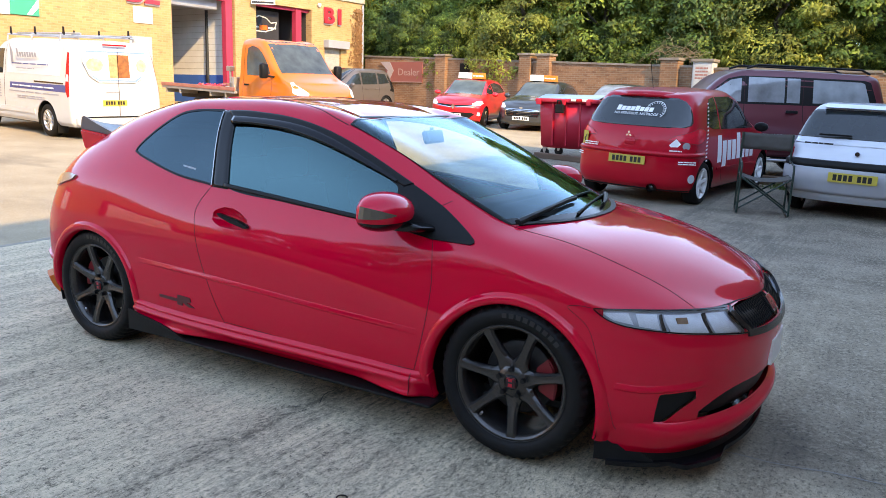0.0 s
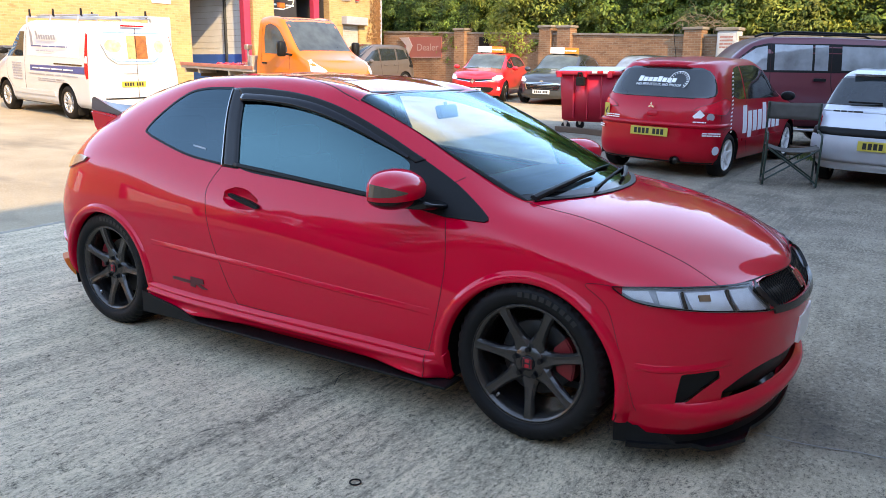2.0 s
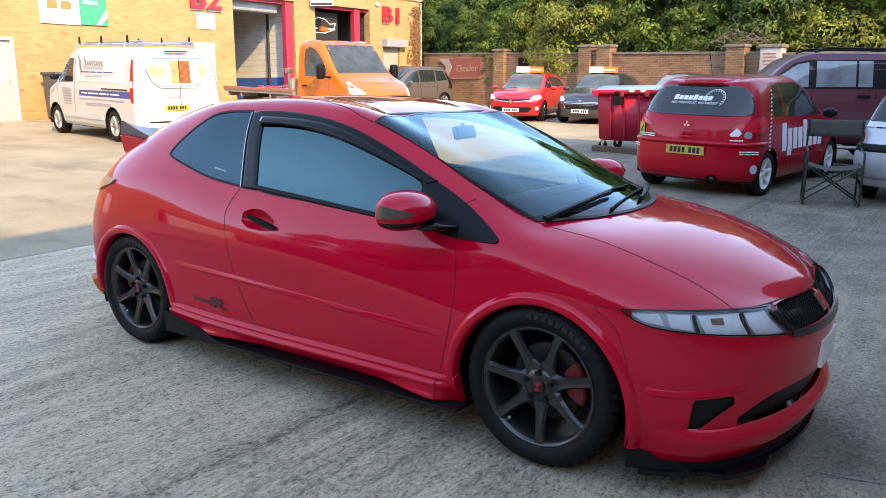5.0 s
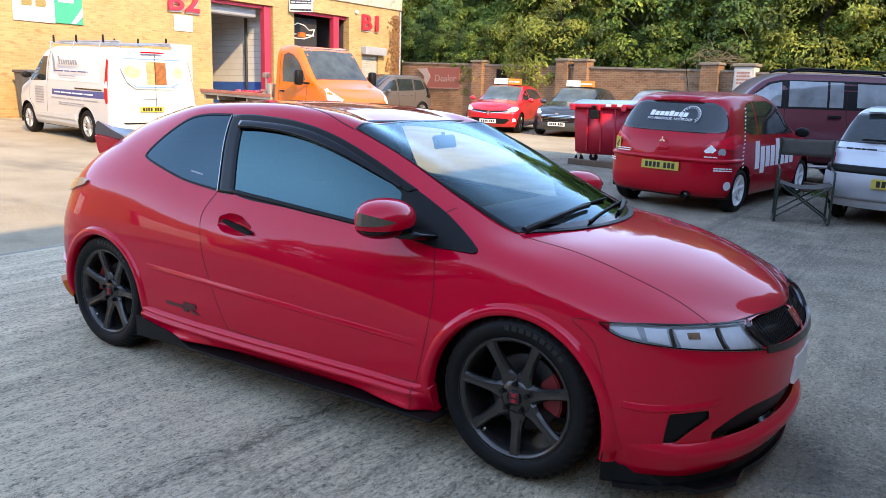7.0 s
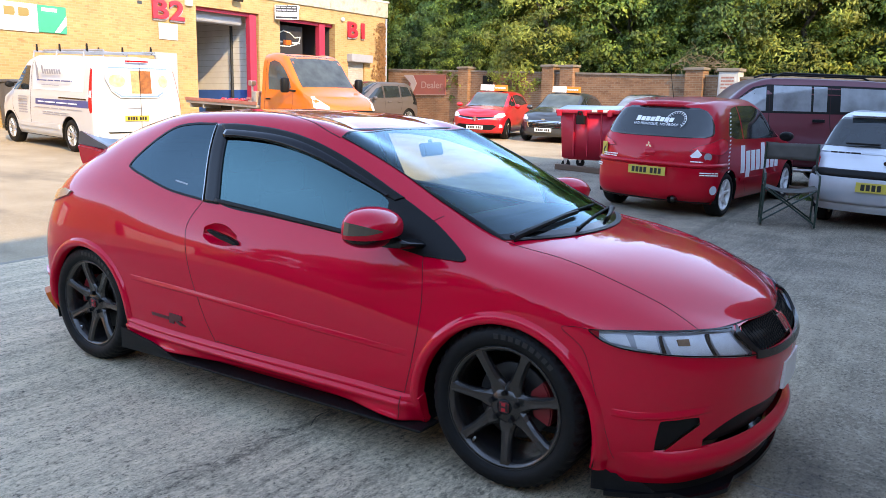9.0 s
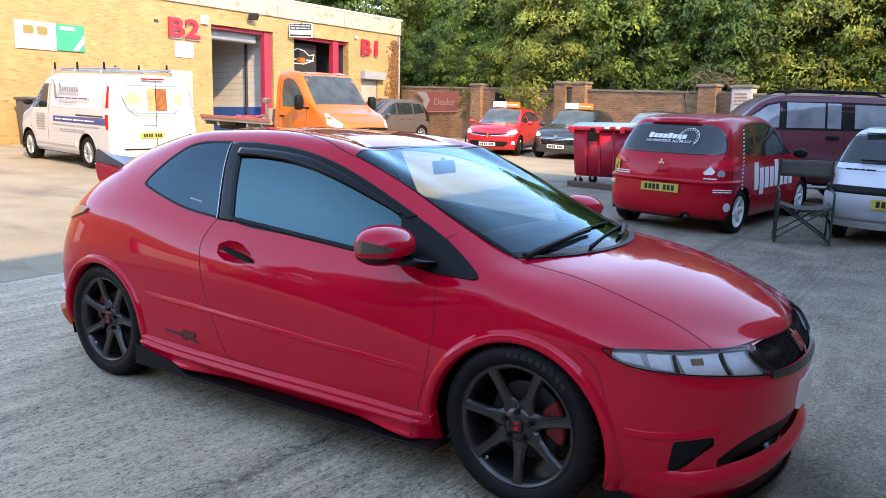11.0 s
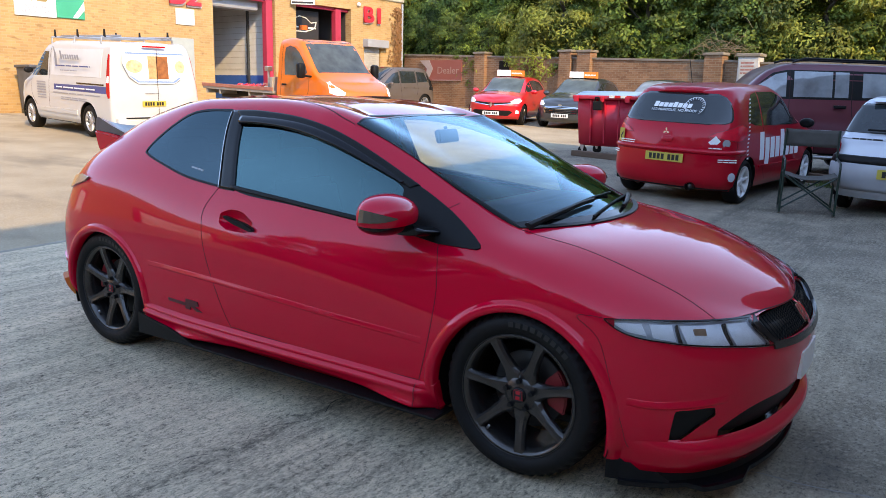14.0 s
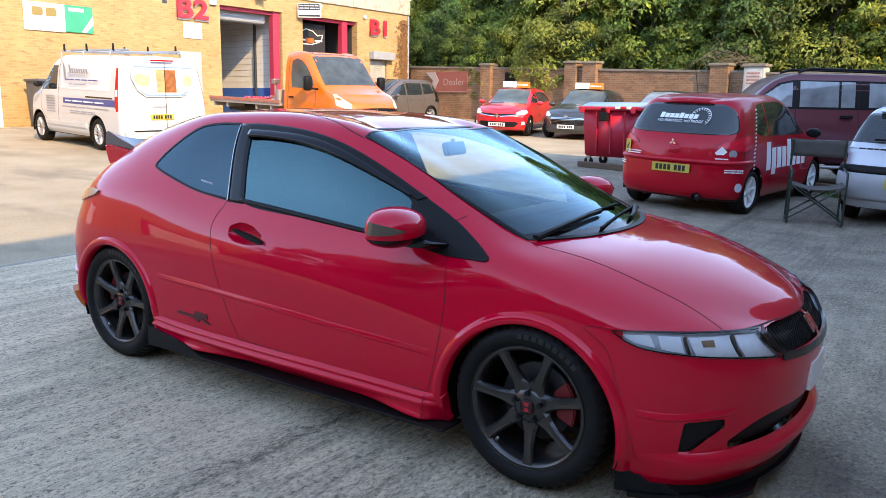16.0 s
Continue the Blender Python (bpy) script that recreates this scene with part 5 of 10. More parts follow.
def body_shell(parent, paint, axles, arch, rad, name="body", nu=96, nv=40, label=""):
    """The skin of the body in use as one mesh with wheel openings."""
    us = [lerp(B.ur, B.xr0, i / (nu // 4)) for i in range(nu // 4)] + [lerp(B.xr0, B.xf0, i / (nu // 2)) for i in range(nu // 2)] + [lerp(B.xf0, B.uf, i / (nu // 4)) for i in range(nu // 4 + 1)]
    co, no, faces = [], [], []
    inn = []
    n = len(us)
    for u in us:
        for j in range(nv + 1):
            v = j / nv
            p = Vector(skin(u, v))
            e = 0.004
            du = Vector(skin(u + e, v)) - Vector(skin(u - e, v))
            dv = Vector(skin(u, min(1, v + e))) - Vector(skin(u, max(0, v - e)))
            q = dv.cross(du)
            q = q.normalized() if q.length > 1e-9 else Vector((1 if u > 0 else -1, 0, 0))
            if q.dot(p - Vector((0.75 * p.x, 0, 0.6))) < 0:
                q = -q
            hit = False
            for ax in axles:
                d = Vector((p.x - ax, p.z - rad))
                if d.length < arch and p.y > 0.4:
                    d = (d if d.length > 1e-6 else Vector((0, 1))).normalized() * arch
                    p = Vector((ax + d.x, p.y, rad + d.y))
                    hit = True
            inn.append(hit)
            co.append(p)
            no.append(q)
    w = nv + 1
    pts, nrm, fs = [], [], []
    for side in (-1, 1):
        o = len(pts)
        pts += [(p.x, p.y * side, p.z) for p in co]
        nrm += [(q.x, q.y * side, q.z) for q in no]
        for i in range(n - 1):
            for j in range(nv):
                k = (i * w + j, (i + 1) * w + j, (i + 1) * w + j + 1, i * w + j + 1)
                if all(inn[a] for a in k):
                    continue
                fs.append([a + o for a in (k[::-1] if side > 0 else k)])
    me = bpy.data.meshes.new(name)
    me.from_pydata(pts, [], fs)
    me.materials.append(paint)
    me.polygons.foreach_set("use_smooth", [True] * len(me.polygons))
    me.normals_split_custom_set_from_vertices(nrm)
    ob = new(name, me)
    ob.parent = parent
    if label:
        tagged(ob, label)
    bm = bmesh.new()
    box(bm, B.xr0 - 0.35, B.xf0 + 0.35, -B.w + 0.10, B.w - 0.10, B.z0(0) - 0.02, B.z0(0) + 0.02)
    part("underbody", bm, BLACK, parent)
    for side in (-1, 1):
        for ax in axles:
            bm = bmesh.new()
            revolve(bm, [(arch + 0.003, -0.12), (arch + 0.003, 0.12), (0.05, 0.125)], 24)
            bmesh.ops.transform(bm, matrix=pose(ax, side * (B.w - 0.135), rad, 0, 0, 0 if side < 0 else 180), verts=bm.verts[:])
            bmesh.ops.delete(bm, geom=[v for v in bm.verts if v.co.z < 0.14], context="VERTS")
            part("arch_liner", bm, BLACK, parent)
    return ob


def number_plate(parent, m, yellow=True, w=0.52, h=0.111):
    """A plate whose characters are plain bars."""
    bm = bmesh.new()
    box(bm, -w / 2, w / 2, -0.004, 0.004, -h / 2, h / 2, 0.002)
    ob = part("number_plate", bm, PLATE_Y if yellow else PLATE_W, parent, "yellow rear number plate" if yellow else "white front number plate")
    ob.matrix_local = m
    x = -w * 0.40
    for k in range(7):
        if k == 4:
            x += w * 0.07
        bm = bmesh.new()
        box(bm, x, x + w * 0.078, -0.0055, -0.003, -h * 0.32, h * 0.32)
        part("plate_bar", bm, INK, ob)
        x += w * 0.107
    return ob


def side_mirror(parent, x, y, z, side, m, glass=None):
    bm = bmesh.new()
    bmesh.ops.create_uvsphere(bm, u_segments=16, v_segments=10, radius=1, matrix=Matrix.Translation((x, side * y, z)) @ Matrix.Diagonal((0.075, 0.105, 0.07, 1)))
    for v in bm.verts:
        v.co.x = max(v.co.x, x - 0.05)
    part("door_mirror", bm, m, parent, "", True)


def blank_bars(bm, x0, x1, z0, z1, rows, seed, y=0.0, d=0.003):
    """Unreadable small print as rows of short bars."""
    r = random.Random(seed)
    h = (z1 - z0) / rows
    for k in range(rows):
        x = x0
        while x < x1 - 0.01:
            w = min(x1 - x, r.uniform(0.12, 0.34) * (x1 - x0))
            box(bm, x, x + w, y - d, y, z0 + k * h + h * 0.25, z0 + k * h + h * 0.75)
            x += w + (x1 - x0) * 0.03
    return bm


def wrap_loft(name, rows, m, parent, label="", cols=30):
    """A piece that wraps round the tail of the body in use; rows from below: (height, reach to each side, offset)."""
    bm = bmesh.new()
    rows = [(rows[0][0], rows[0][1], -0.012)] + list(rows) + [(rows[-1][0], rows[-1][1], -0.012)]
    grid = []
    for z, reach, off in rows:
        r = []
        for i in range(-1, cols + 2):
            t = -1 + 2 * max(0, min(cols, i)) / cols
            p, n = surf(B.ur + max(0.003, abs(t) * reach), z, "side", -1 if t < 0 else 1)
            r.append(bm.verts.new(p + n * (-0.012 if i in (-1, cols + 1) else off)))
        grid.append(r)
    for p, q in zip(grid, grid[1:]):
        for k in range(len(p) - 1):
            bm.faces.new((p[k], p[k + 1], q[k + 1], q[k])).smooth = True
    bmesh.ops.recalc_face_normals(bm, faces=bm.faces[:])
    return part(name, bm, m, parent, label)


# small red hatchback seen from behind
def red_rally_hatch():
    car = root("rally_hatchback", grounded(-0.487, 8.913, 82.6) @ Matrix.Scale(1.03, 4), "dark red small hatchback with white lettering, parked facing away", "car")
    use(Body(1.0, -1.10, (1.85, 1.93, 1.95, 1.94, 1.90, 1.80, 1.78, 1.78), (-1.78, -1.86, -1.88, -1.86, -1.80, -1.55, -1.52, -1.50), const(0.19), const(0.56),
             curve1(((-1.85, 0.99), (-1.0, 1.0), (0.2, 0.965), (0.9, 0.93), (1.3, 0.87), (1.9, 0.70))),
             curve1(((-1.86, 1.05), (-1.58, 1.36), (-1.42, 1.42), (-1.0, 1.465), (-0.2, 1.475), (0.3, 1.40), (0.8, 1.14), (1.15, 0.98), (1.5, 0.89), (1.9, 0.73))),
             curve1(((-1.86, 1.08), (-1.56, 1.41), (-1.42, 1.47), (-1.0, 1.525), (-0.2, 1.54), (0.35, 1.45), (0.9, 1.17), (1.2, 1.02), (1.6, 0.92), (1.93, 0.76))),
             const(0.80), const(0.61), 0.852, 5, 7.5))
    body_shell(car, RED2, (1.25, -1.25), 0.335, 0.29)
    ur = B.ur
    # glass
    wrap_loft("rear_window", [(1.022, 0.26, 0.004), (1.034, 0.42, 0.005), (1.06, 0.52, 0.005), (1.10, 0.56, 0.005), (1.20, 0.56, 0.005), (1.30, 0.52, 0.005), (1.36, 0.46, 0.005), (1.40, 0.36, 0.004)], GLASS_FAR, car, "dark rear window with white print")
    wrap_loft("tailgate_ledge", [(0.650, 0.92, 0.002), (0.668, 0.92, 0.022), (0.684, 0.92, 0.027), (0.700, 0.92, 0.020), (0.716, 0.92, 0.003)], RED2, car, "raised red edge along the top of the bumper")
    wrap_loft("bumper_valance", [(0.195, 0.80, 0.003), (0.205, 0.80, 0.004), (0.216, 0.72, 0.003)], BLACK, car, "black lower edge of the bumper")
    wrap_loft("tailgate_dish", [(0.775, 0.022, 0.001), (0.785, 0.032, 0.006), (0.815, 0.036, 0.008), (0.845, 0.032, 0.006), (0.855, 0.022, 0.001)], RED2, car, "shallow red dish round the tailgate catch", 12)
    for s in (-1, 1):
        lay("side_window", [(-1.22, 1.06), (-1.10, 1.26), (-0.92, 1.40), (-0.72, 1.43), (-0.74, 1.0), (-0.98, 1.01)], GLASS_FAR, car, off=0.003, side=s, step=0.08)
        lay("side_window", [(-0.68, 1.0), (-0.68, 1.43), (-0.1, 1.435), (0.28, 1.36), (0.70, 1.12), (0.82, 0.98), (0.3, 0.985)], GLASS_FAR, car, off=0.003, side=s, step=0.08)
        line_on("door_gap", [(-0.70, 0.98), (-0.74, 0.75), (-0.66, 0.42), (-0.55, 0.28)], 0.006, SEAM, car, side=s)
        line_on("tailgate_gap", [(ur + 0.62, 1.00), (ur + 0.60, 0.92), (ur + 0.66, 0.78), (ur + 0.55, 0.70), (ur + 0.01, 0.695)], 0.007, SEAM, car, side=s)
        line_on("bumper_gap", [(-1.55, 0.60), (-1.45, 0.66), (ur + 0.70, 0.665), (ur + 0.01, 0.665)], 0.006, SEAM, car, side=s)
        tl = lay("tail_lamp", [(ur + 0.27, 0.875), (ur + 0.34, 0.93), (ur + 0.62, 1.01), (-1.46, 1.03), (-1.30, 0.985), (-1.33, 0.89), (-1.48, 0.830), (ur + 0.58, 0.830)], LAMP_BRIGHT, car, off=0.008, thick=0.014, side=s, step=0.06, label="large red tail lamp")
        line_on("lamp_border", [(ur + 0.27, 0.875), (ur + 0.34, 0.93), (ur + 0.62, 1.01), (-1.46, 1.03), (-1.30, 0.985), (-1.33, 0.89), (-1.48, 0.830), (ur + 0.58, 0.830), (ur + 0.27, 0.875)], 0.005, CALIPER, tl, off=0.009, side=s)
        lay("lamp_unit", [(ur + 0.60, 0.95), (-1.50, 0.96), (-1.42, 0.93), (-1.52, 0.89), (ur + 0.60, 0.89)], LAMP_BRIGHT, tl, off=0.010, thick=0.006, side=s)
        side_mirror(car, 0.72, 0.93, 1.0, s, BLACK)
        for ax, st in ((1.25, 0), (-1.25, 0)):
            make_wheel(car, ax, s * 0.735, 0.29, 0.19, 0.205, WHITE_ALLOY, 6, s, False, None, 0.02, 0.032, None, 0.2)
        line_on("side_rubbing_strip", [(-0.85, 0.47), (0, 0.46), (0.8, 0.45)], 0.03, RED2, car, off=0.012, thick=0.014, side=s)
    # roof spoiler lip
    bm = bmesh.new()
    prism(bm, [(-1.55, 1.415), (-1.43, 1.478), (-1.24, 1.510), (-1.24, 1.46), (-1.42, 1.415)], 1.06, pose(0, -0.53, 0))
    for k in range(1, 12):
        bmesh.ops.bisect_plane(bm, geom=bm.verts[:] + bm.edges[:] + bm.faces[:], dist=1e-6, plane_co=(0, -0.53 + 1.06 * k / 12, 0), plane_no=(0, 1, 0))
    for v in bm.verts:
        t = abs(v.co.y) / 0.53
        v.co.z -= 0.055 * t ** 3
        v.co.x += 0.09 * t ** 3
    part("roof_spoiler", bm, RED2, car, "", True)
    bm = bmesh.new()
    tube(bm, (-1.22, 0.02, 1.52), (-1.42, 0.02, 1.95), 0.004, 6)
    part("aerial", bm, BLACK, car, "thin black roof aerial")
    bm = bmesh.new()
    m = Matrix.Translation((-1.80, -0.36, 0.235)) @ pose(0, 0, 0, 0, 90, 0)
    bmesh.ops.create_cone(bm, cap_ends=False, segments=24, radius1=0.055, radius2=0.055, depth=0.16, matrix=m)
    bmesh.ops.create_cone(bm, cap_ends=True, segments=24, radius1=0.046, radius2=0.046, depth=0.10, matrix=m)
    part("exhaust_tip", bm, GUNMETAL, car, "round dark metal exhaust tip", True)
    back = Matrix.Translation((-1.905, 0, 0)) @ pose(0, 0, 0, 0, 0, -90)
    number_plate(car, back @ pose(0, 0, 0.585))
    bm = bmesh.new()
    for a in (90, 210, 330):
        c = (0.024 * math.cos(radians(a)), 0.024 * math.sin(radians(a)))
        prism(bm, [(c[0] + r * math.cos(radians(a + d)), c[1] + r * math.sin(radians(a + d))) for d, r in ((0, 0.024), (90, 0.013), (180, 0.024), (270, 0.013))], 0.006)
    e = part("rear_emblem", bm, CHROME, car, "small chrome three-part emblem")
    e.matrix_local = back @ pose(0, -0.0, 0.915)
    # stickers on the tailgate and bumper
    for x, z, w, h, rows, seed in ((-0.29, 0.745, 0.25, 0.055, 2, 3), (-0.47, 0.60, 0.18, 0.055, 2, 4), (0.46, 0.585, 0.24, 0.055, 2, 5), (0.32, 0.735, 0.16, 0.03, 1, 6)):
        bm = bmesh.new()
        blank_bars(bm, -w / 2, w / 2, -h / 2, h / 2, rows, seed)
        ob = part("sticker", bm, WHITE_PRINT, car, "white printed sticker")
        p, n = surf(ur + 0.02 + abs(x) * 0.98, z, "side", -1 if x > 0 else 1)
        ob.matrix_local = Matrix.Translation(p + n * 0.004) @ Vector((n.x, n.y, 0)).to_track_quat("-Y", "Z").to_matrix().to_4x4()
    for x, z, r, mm in ((0.31, 0.815, 0.075, WHITE_PRINT), (0.44, 0.80, 0.050, GREY_PRINT), (0.56, 0.38, 0.057, SILVER_WHITE)):
        bm = bmesh.new()
        prism(bm, [(r * math.cos(k * math.pi / 8), r * math.sin(k * math.pi / 8)) for k in range(16)] if r < 0.058 else [(r, 0.01), (0.01, r), (-r, -0.01), (-0.01, -r)], 0.003)
        ob = part("sticker", bm, mm, car, "round or diamond pale sticker")
        p, n = surf(ur + 0.02 + abs(x) * 0.98, z, "side", -1)
        ob.matrix_local = Matrix.Translation(p + n * 0.005) @ Vector((n.x, n.y, 0)).to_track_quat("-Y", "Z").to_matrix().to_4x4()
    bm = bmesh.new()
    box(bm, -0.06, 0.06, -0.002, 0.002, -0.11, 0.11)
    ob = part("sticker", bm, PLATE_Y, car, "yellow sticker with a dark chevron")
    p, n = surf(ur + 0.02 + 0.40, 0.79, "side", 1)
    ob.matrix_local = Matrix.Translation(p + n * 0.006) @ Vector((n.x, n.y, 0)).to_track_quat("-Y", "Z").to_matrix().to_4x4()
    bm = bmesh.new()
    prism(bm, [(0.03, 0.07), (-0.035, 0.0), (0.03, -0.07), (0.03, -0.04), (0.0, 0.0), (0.03, 0.04)], 0.002)
    o2 = part("sticker_chevron", bm, INK, ob)
    o2.matrix_local = Matrix.Translation((0, -0.005, 0))
    # print on the rear window: a plain wordmark block, a readable line and a dial
    p, n = surf(ur + 0.02, 1.22, "side", -1)
    base = Matrix.Translation((p.x - 0.012, 0, p.z)) @ pose(0, 0, 0, 0, 0, -90) @ pose(0, 0, 0, -33, 0, 0)
    bm = bmesh.new()
    for k in range(8):
        x = -0.30 + 0.066 * k
        hh = 0.05 if k in (0, 4) else 0.035
        prism(bm, [(x, -0.028), (x + 0.055, -0.028), (x + 0.066, hh), (x + 0.012, hh)], 0.003)
    ob = part("window_wordmark", bm, WHITE_PRINT, car, "white plain wordmark block")
    ob.matrix_local = base @ pose(-0.02, 0, 0.02)
    lettering("window_text", "NO PRINTOUT, NO PROOF", 0.055, WHITE_PRINT, base @ pose(-0.02, -0.004, -0.055), car, 0.001, width=0.62)
    bm = bmesh.new()
    for k in range(15):
        a = radians(200 - k * 17)
        m = pose(0.24, 0, 0.02) @ Matrix.Rotation(-a, 4, "Y")
        r = bmesh.ops.create_cube(bm, size=1, matrix=m @ Matrix.Translation((0.115, 0, 0)) @ Matrix.Diagonal((0.03, 0.003, 0.008, 1)))
    for k in range(20):
        a, b = radians(200 - k * 12.5), radians(200 - (k + 1) * 12.5)
        tube(bm, (0.24 + 0.135 * math.cos(a), 0, 0.02 + 0.135 * math.sin(a)), (0.24 + 0.135 * math.cos(b), 0, 0.02 + 0.135 * math.sin(b)), 0.004, 4)
    ob = part("window_dial", bm, WHITE_PRINT, car, "white printed dial arc")
    ob.matrix_local = base @ pose(0, -0.003, 0)
    # side wordmark, slanting blocks of white
    for k in range(8):
        x0 = -0.84 + 0.20 * k
        top, low = (0.92, 0.55) if k == 0 else ((0.93, 0.56) if k == 4 else (0.84, 0.56))
        if k == 1:
            low = 0.48
        lay("side_wordmark", [(x0, low), (x0 + 0.15, low), (x0 + 0.16, top), (x0 + 0.01, top)], WHITE_PRINT, car, off=0.003, thick=0.004, step=0.1, label="white plain wordmark block")
    for k in range(16):
        a = lerp(0, 1, k / 15)
        u = -1.02 - 0.28 * math.sin(a * math.pi * 0.55)
        z = lerp(1.34, 0.60, a)
        lay("side_dial_mark", [(u, z - 0.012), (u + 0.05, z - 0.004), (u + 0.05, z + 0.014), (u, z + 0.006)], WHITE_PRINT, car, off=0.005, thick=0.004, step=0.1)


red_rally_hatch()


BUMPER_GREY = mat("pale_grey_bumper", (0.34, 0.35, 0.37), 0.5, var=0.1, scale=5)


def white_hatch():
    car = root("white_hatchback", grounded(2.16, 9.48, 86) @ Matrix.Scale(1.09, 4), "pale silver-white small hatchback with grey bumper, parked facing away", "car")
    use(Body(0.9, -1.0, (1.65, 1.70, 1.72, 1.70, 1.66, 1.6, 1.6, 1.6), (-1.66, -1.73, -1.74, -1.70, -1.62, -1.20, -1.18, -1.16), const(0.20), const(0.55),
             curve1(((-1.7, 0.90), (0, 0.88), (0.9, 0.84), (1.7, 0.66))),
             curve1(((-1.66, 0.95), (-1.30, 1.24), (-1.15, 1.30), (-0.6, 1.325), (0.0, 1.32), (0.3, 1.25), (0.8, 0.95), (1.2, 0.84), (1.7, 0.68))),
             curve1(((-1.66, 0.97), (-1.30, 1.27), (-1.15, 1.335), (-0.6, 1.365), (0.0, 1.36), (0.35, 1.27), (0.9, 0.96), (1.2, 0.87), (1.7, 0.70))),
             const(0.745), const(0.58), 0.78, 8, 9))
    body_shell(car, SILVER_WHITE, (1.12, -1.12), 0.30, 0.265)
    ur = B.ur
    wrap_loft("rear_window", [(0.945, 0.52, 0.004), (0.955, 0.60, 0.005), (1.05, 0.61, 0.005), (1.16, 0.58, 0.005), (1.24, 0.54, 0.005), (1.272, 0.48, 0.004)], GLASS_FAR, car, "dark rear window")
    wrap_loft("bumper_upper", [(0.60, 0.95, 0.030), (0.615, 0.97, 0.038), (0.67, 0.97, 0.036), (0.69, 0.95, 0.012)], BLACK, car, "black bumper strip")
    wrap_loft("rear_bumper", [(0.30, 0.84, 0.02), (0.34, 0.88, 0.035), (0.42, 0.90, 0.040), (0.44, 0.90, 0.048), (0.50, 0.92, 0.050), (0.585, 0.94, 0.046), (0.60, 0.94, 0.03)], BUMPER_GREY, car, "pale grey plastic rear bumper")
    wrap_loft("tailgate_crease", [(0.868, 0.50, 0.001), (0.880, 0.54, 0.010), (0.892, 0.50, 0.001)], SILVER_WHITE, car, "pressed line under the rear window", 20)
    for s in (-1, 1):
        lay("side_window", [(-1.22, 0.93), (-0.98, 1.27), (0.1, 1.28), (0.65, 0.95)], GLASS_FAR, car, off=0.003, side=s, step=0.1)
        lay("tail_lamp", [(ur + 0.46, 0.69), (ur + 0.46, 0.80), (ur + 0.56, 0.845), (-1.46, 0.85), (-1.28, 0.82), (-1.28, 0.69)], LAMP_RED, car, off=0.007, thick=0.012, side=s, step=0.06, label="red corner tail lamp")
        lay("tailgate_gap", strip_poly([(ur + 0.50, 0.69), (ur + 0.60, 0.86), (ur + 0.62, 0.95)], 0.008), SEAM, car, off=0.002, thick=0.004, side=s, step=0.1)
        for ax in (1.12, -1.12):
            make_wheel(car, ax, s * 0.68, 0.265, 0.155, 0.18, GREYPLASTIC, 8, s, False, None, 0.01, 0.05)
    bm = bmesh.new()
    prism(bm, [(-1.27, 1.30), (-1.13, 1.345), (-0.95, 1.35), (-0.95, 1.32), (-1.12, 1.29)], 0.98, pose(0, -0.49, 0))
    part("roof_edge", bm, SILVER_WHITE, car)
    back = Matrix.Translation((-1.808, 0, 0)) @ pose(0, 0, 0, 0, 0, -90)
    number_plate(car, back @ pose(0, 0, 0.51))
    bm = bmesh.new()
    blank_bars(bm, -0.16, 0.16, -0.018, 0.018, 1, 9)
    ob = part("boot_lettering", bm, INK, car, "dark unreadable lettering")
    ob.matrix_local = Matrix.Translation((-1.705, 0.42, 0.885)) @ pose(0, 0, 0, 0, 0, -90)
    bm = bmesh.new()
    tube(bm, (-1.72, 0, 0.79), (-1.69, 0, 0.79), 0.025, 13)
    part("boot_lock", bm, GUNMETAL, car, "round dark boot badge")
    bm = bmesh.new()
    box(bm, -1.60, -1.56, 0.10, 0.45, 0.975, 0.995)
    part("rear_wiper", bm, BLACK, car)


white_hatch()


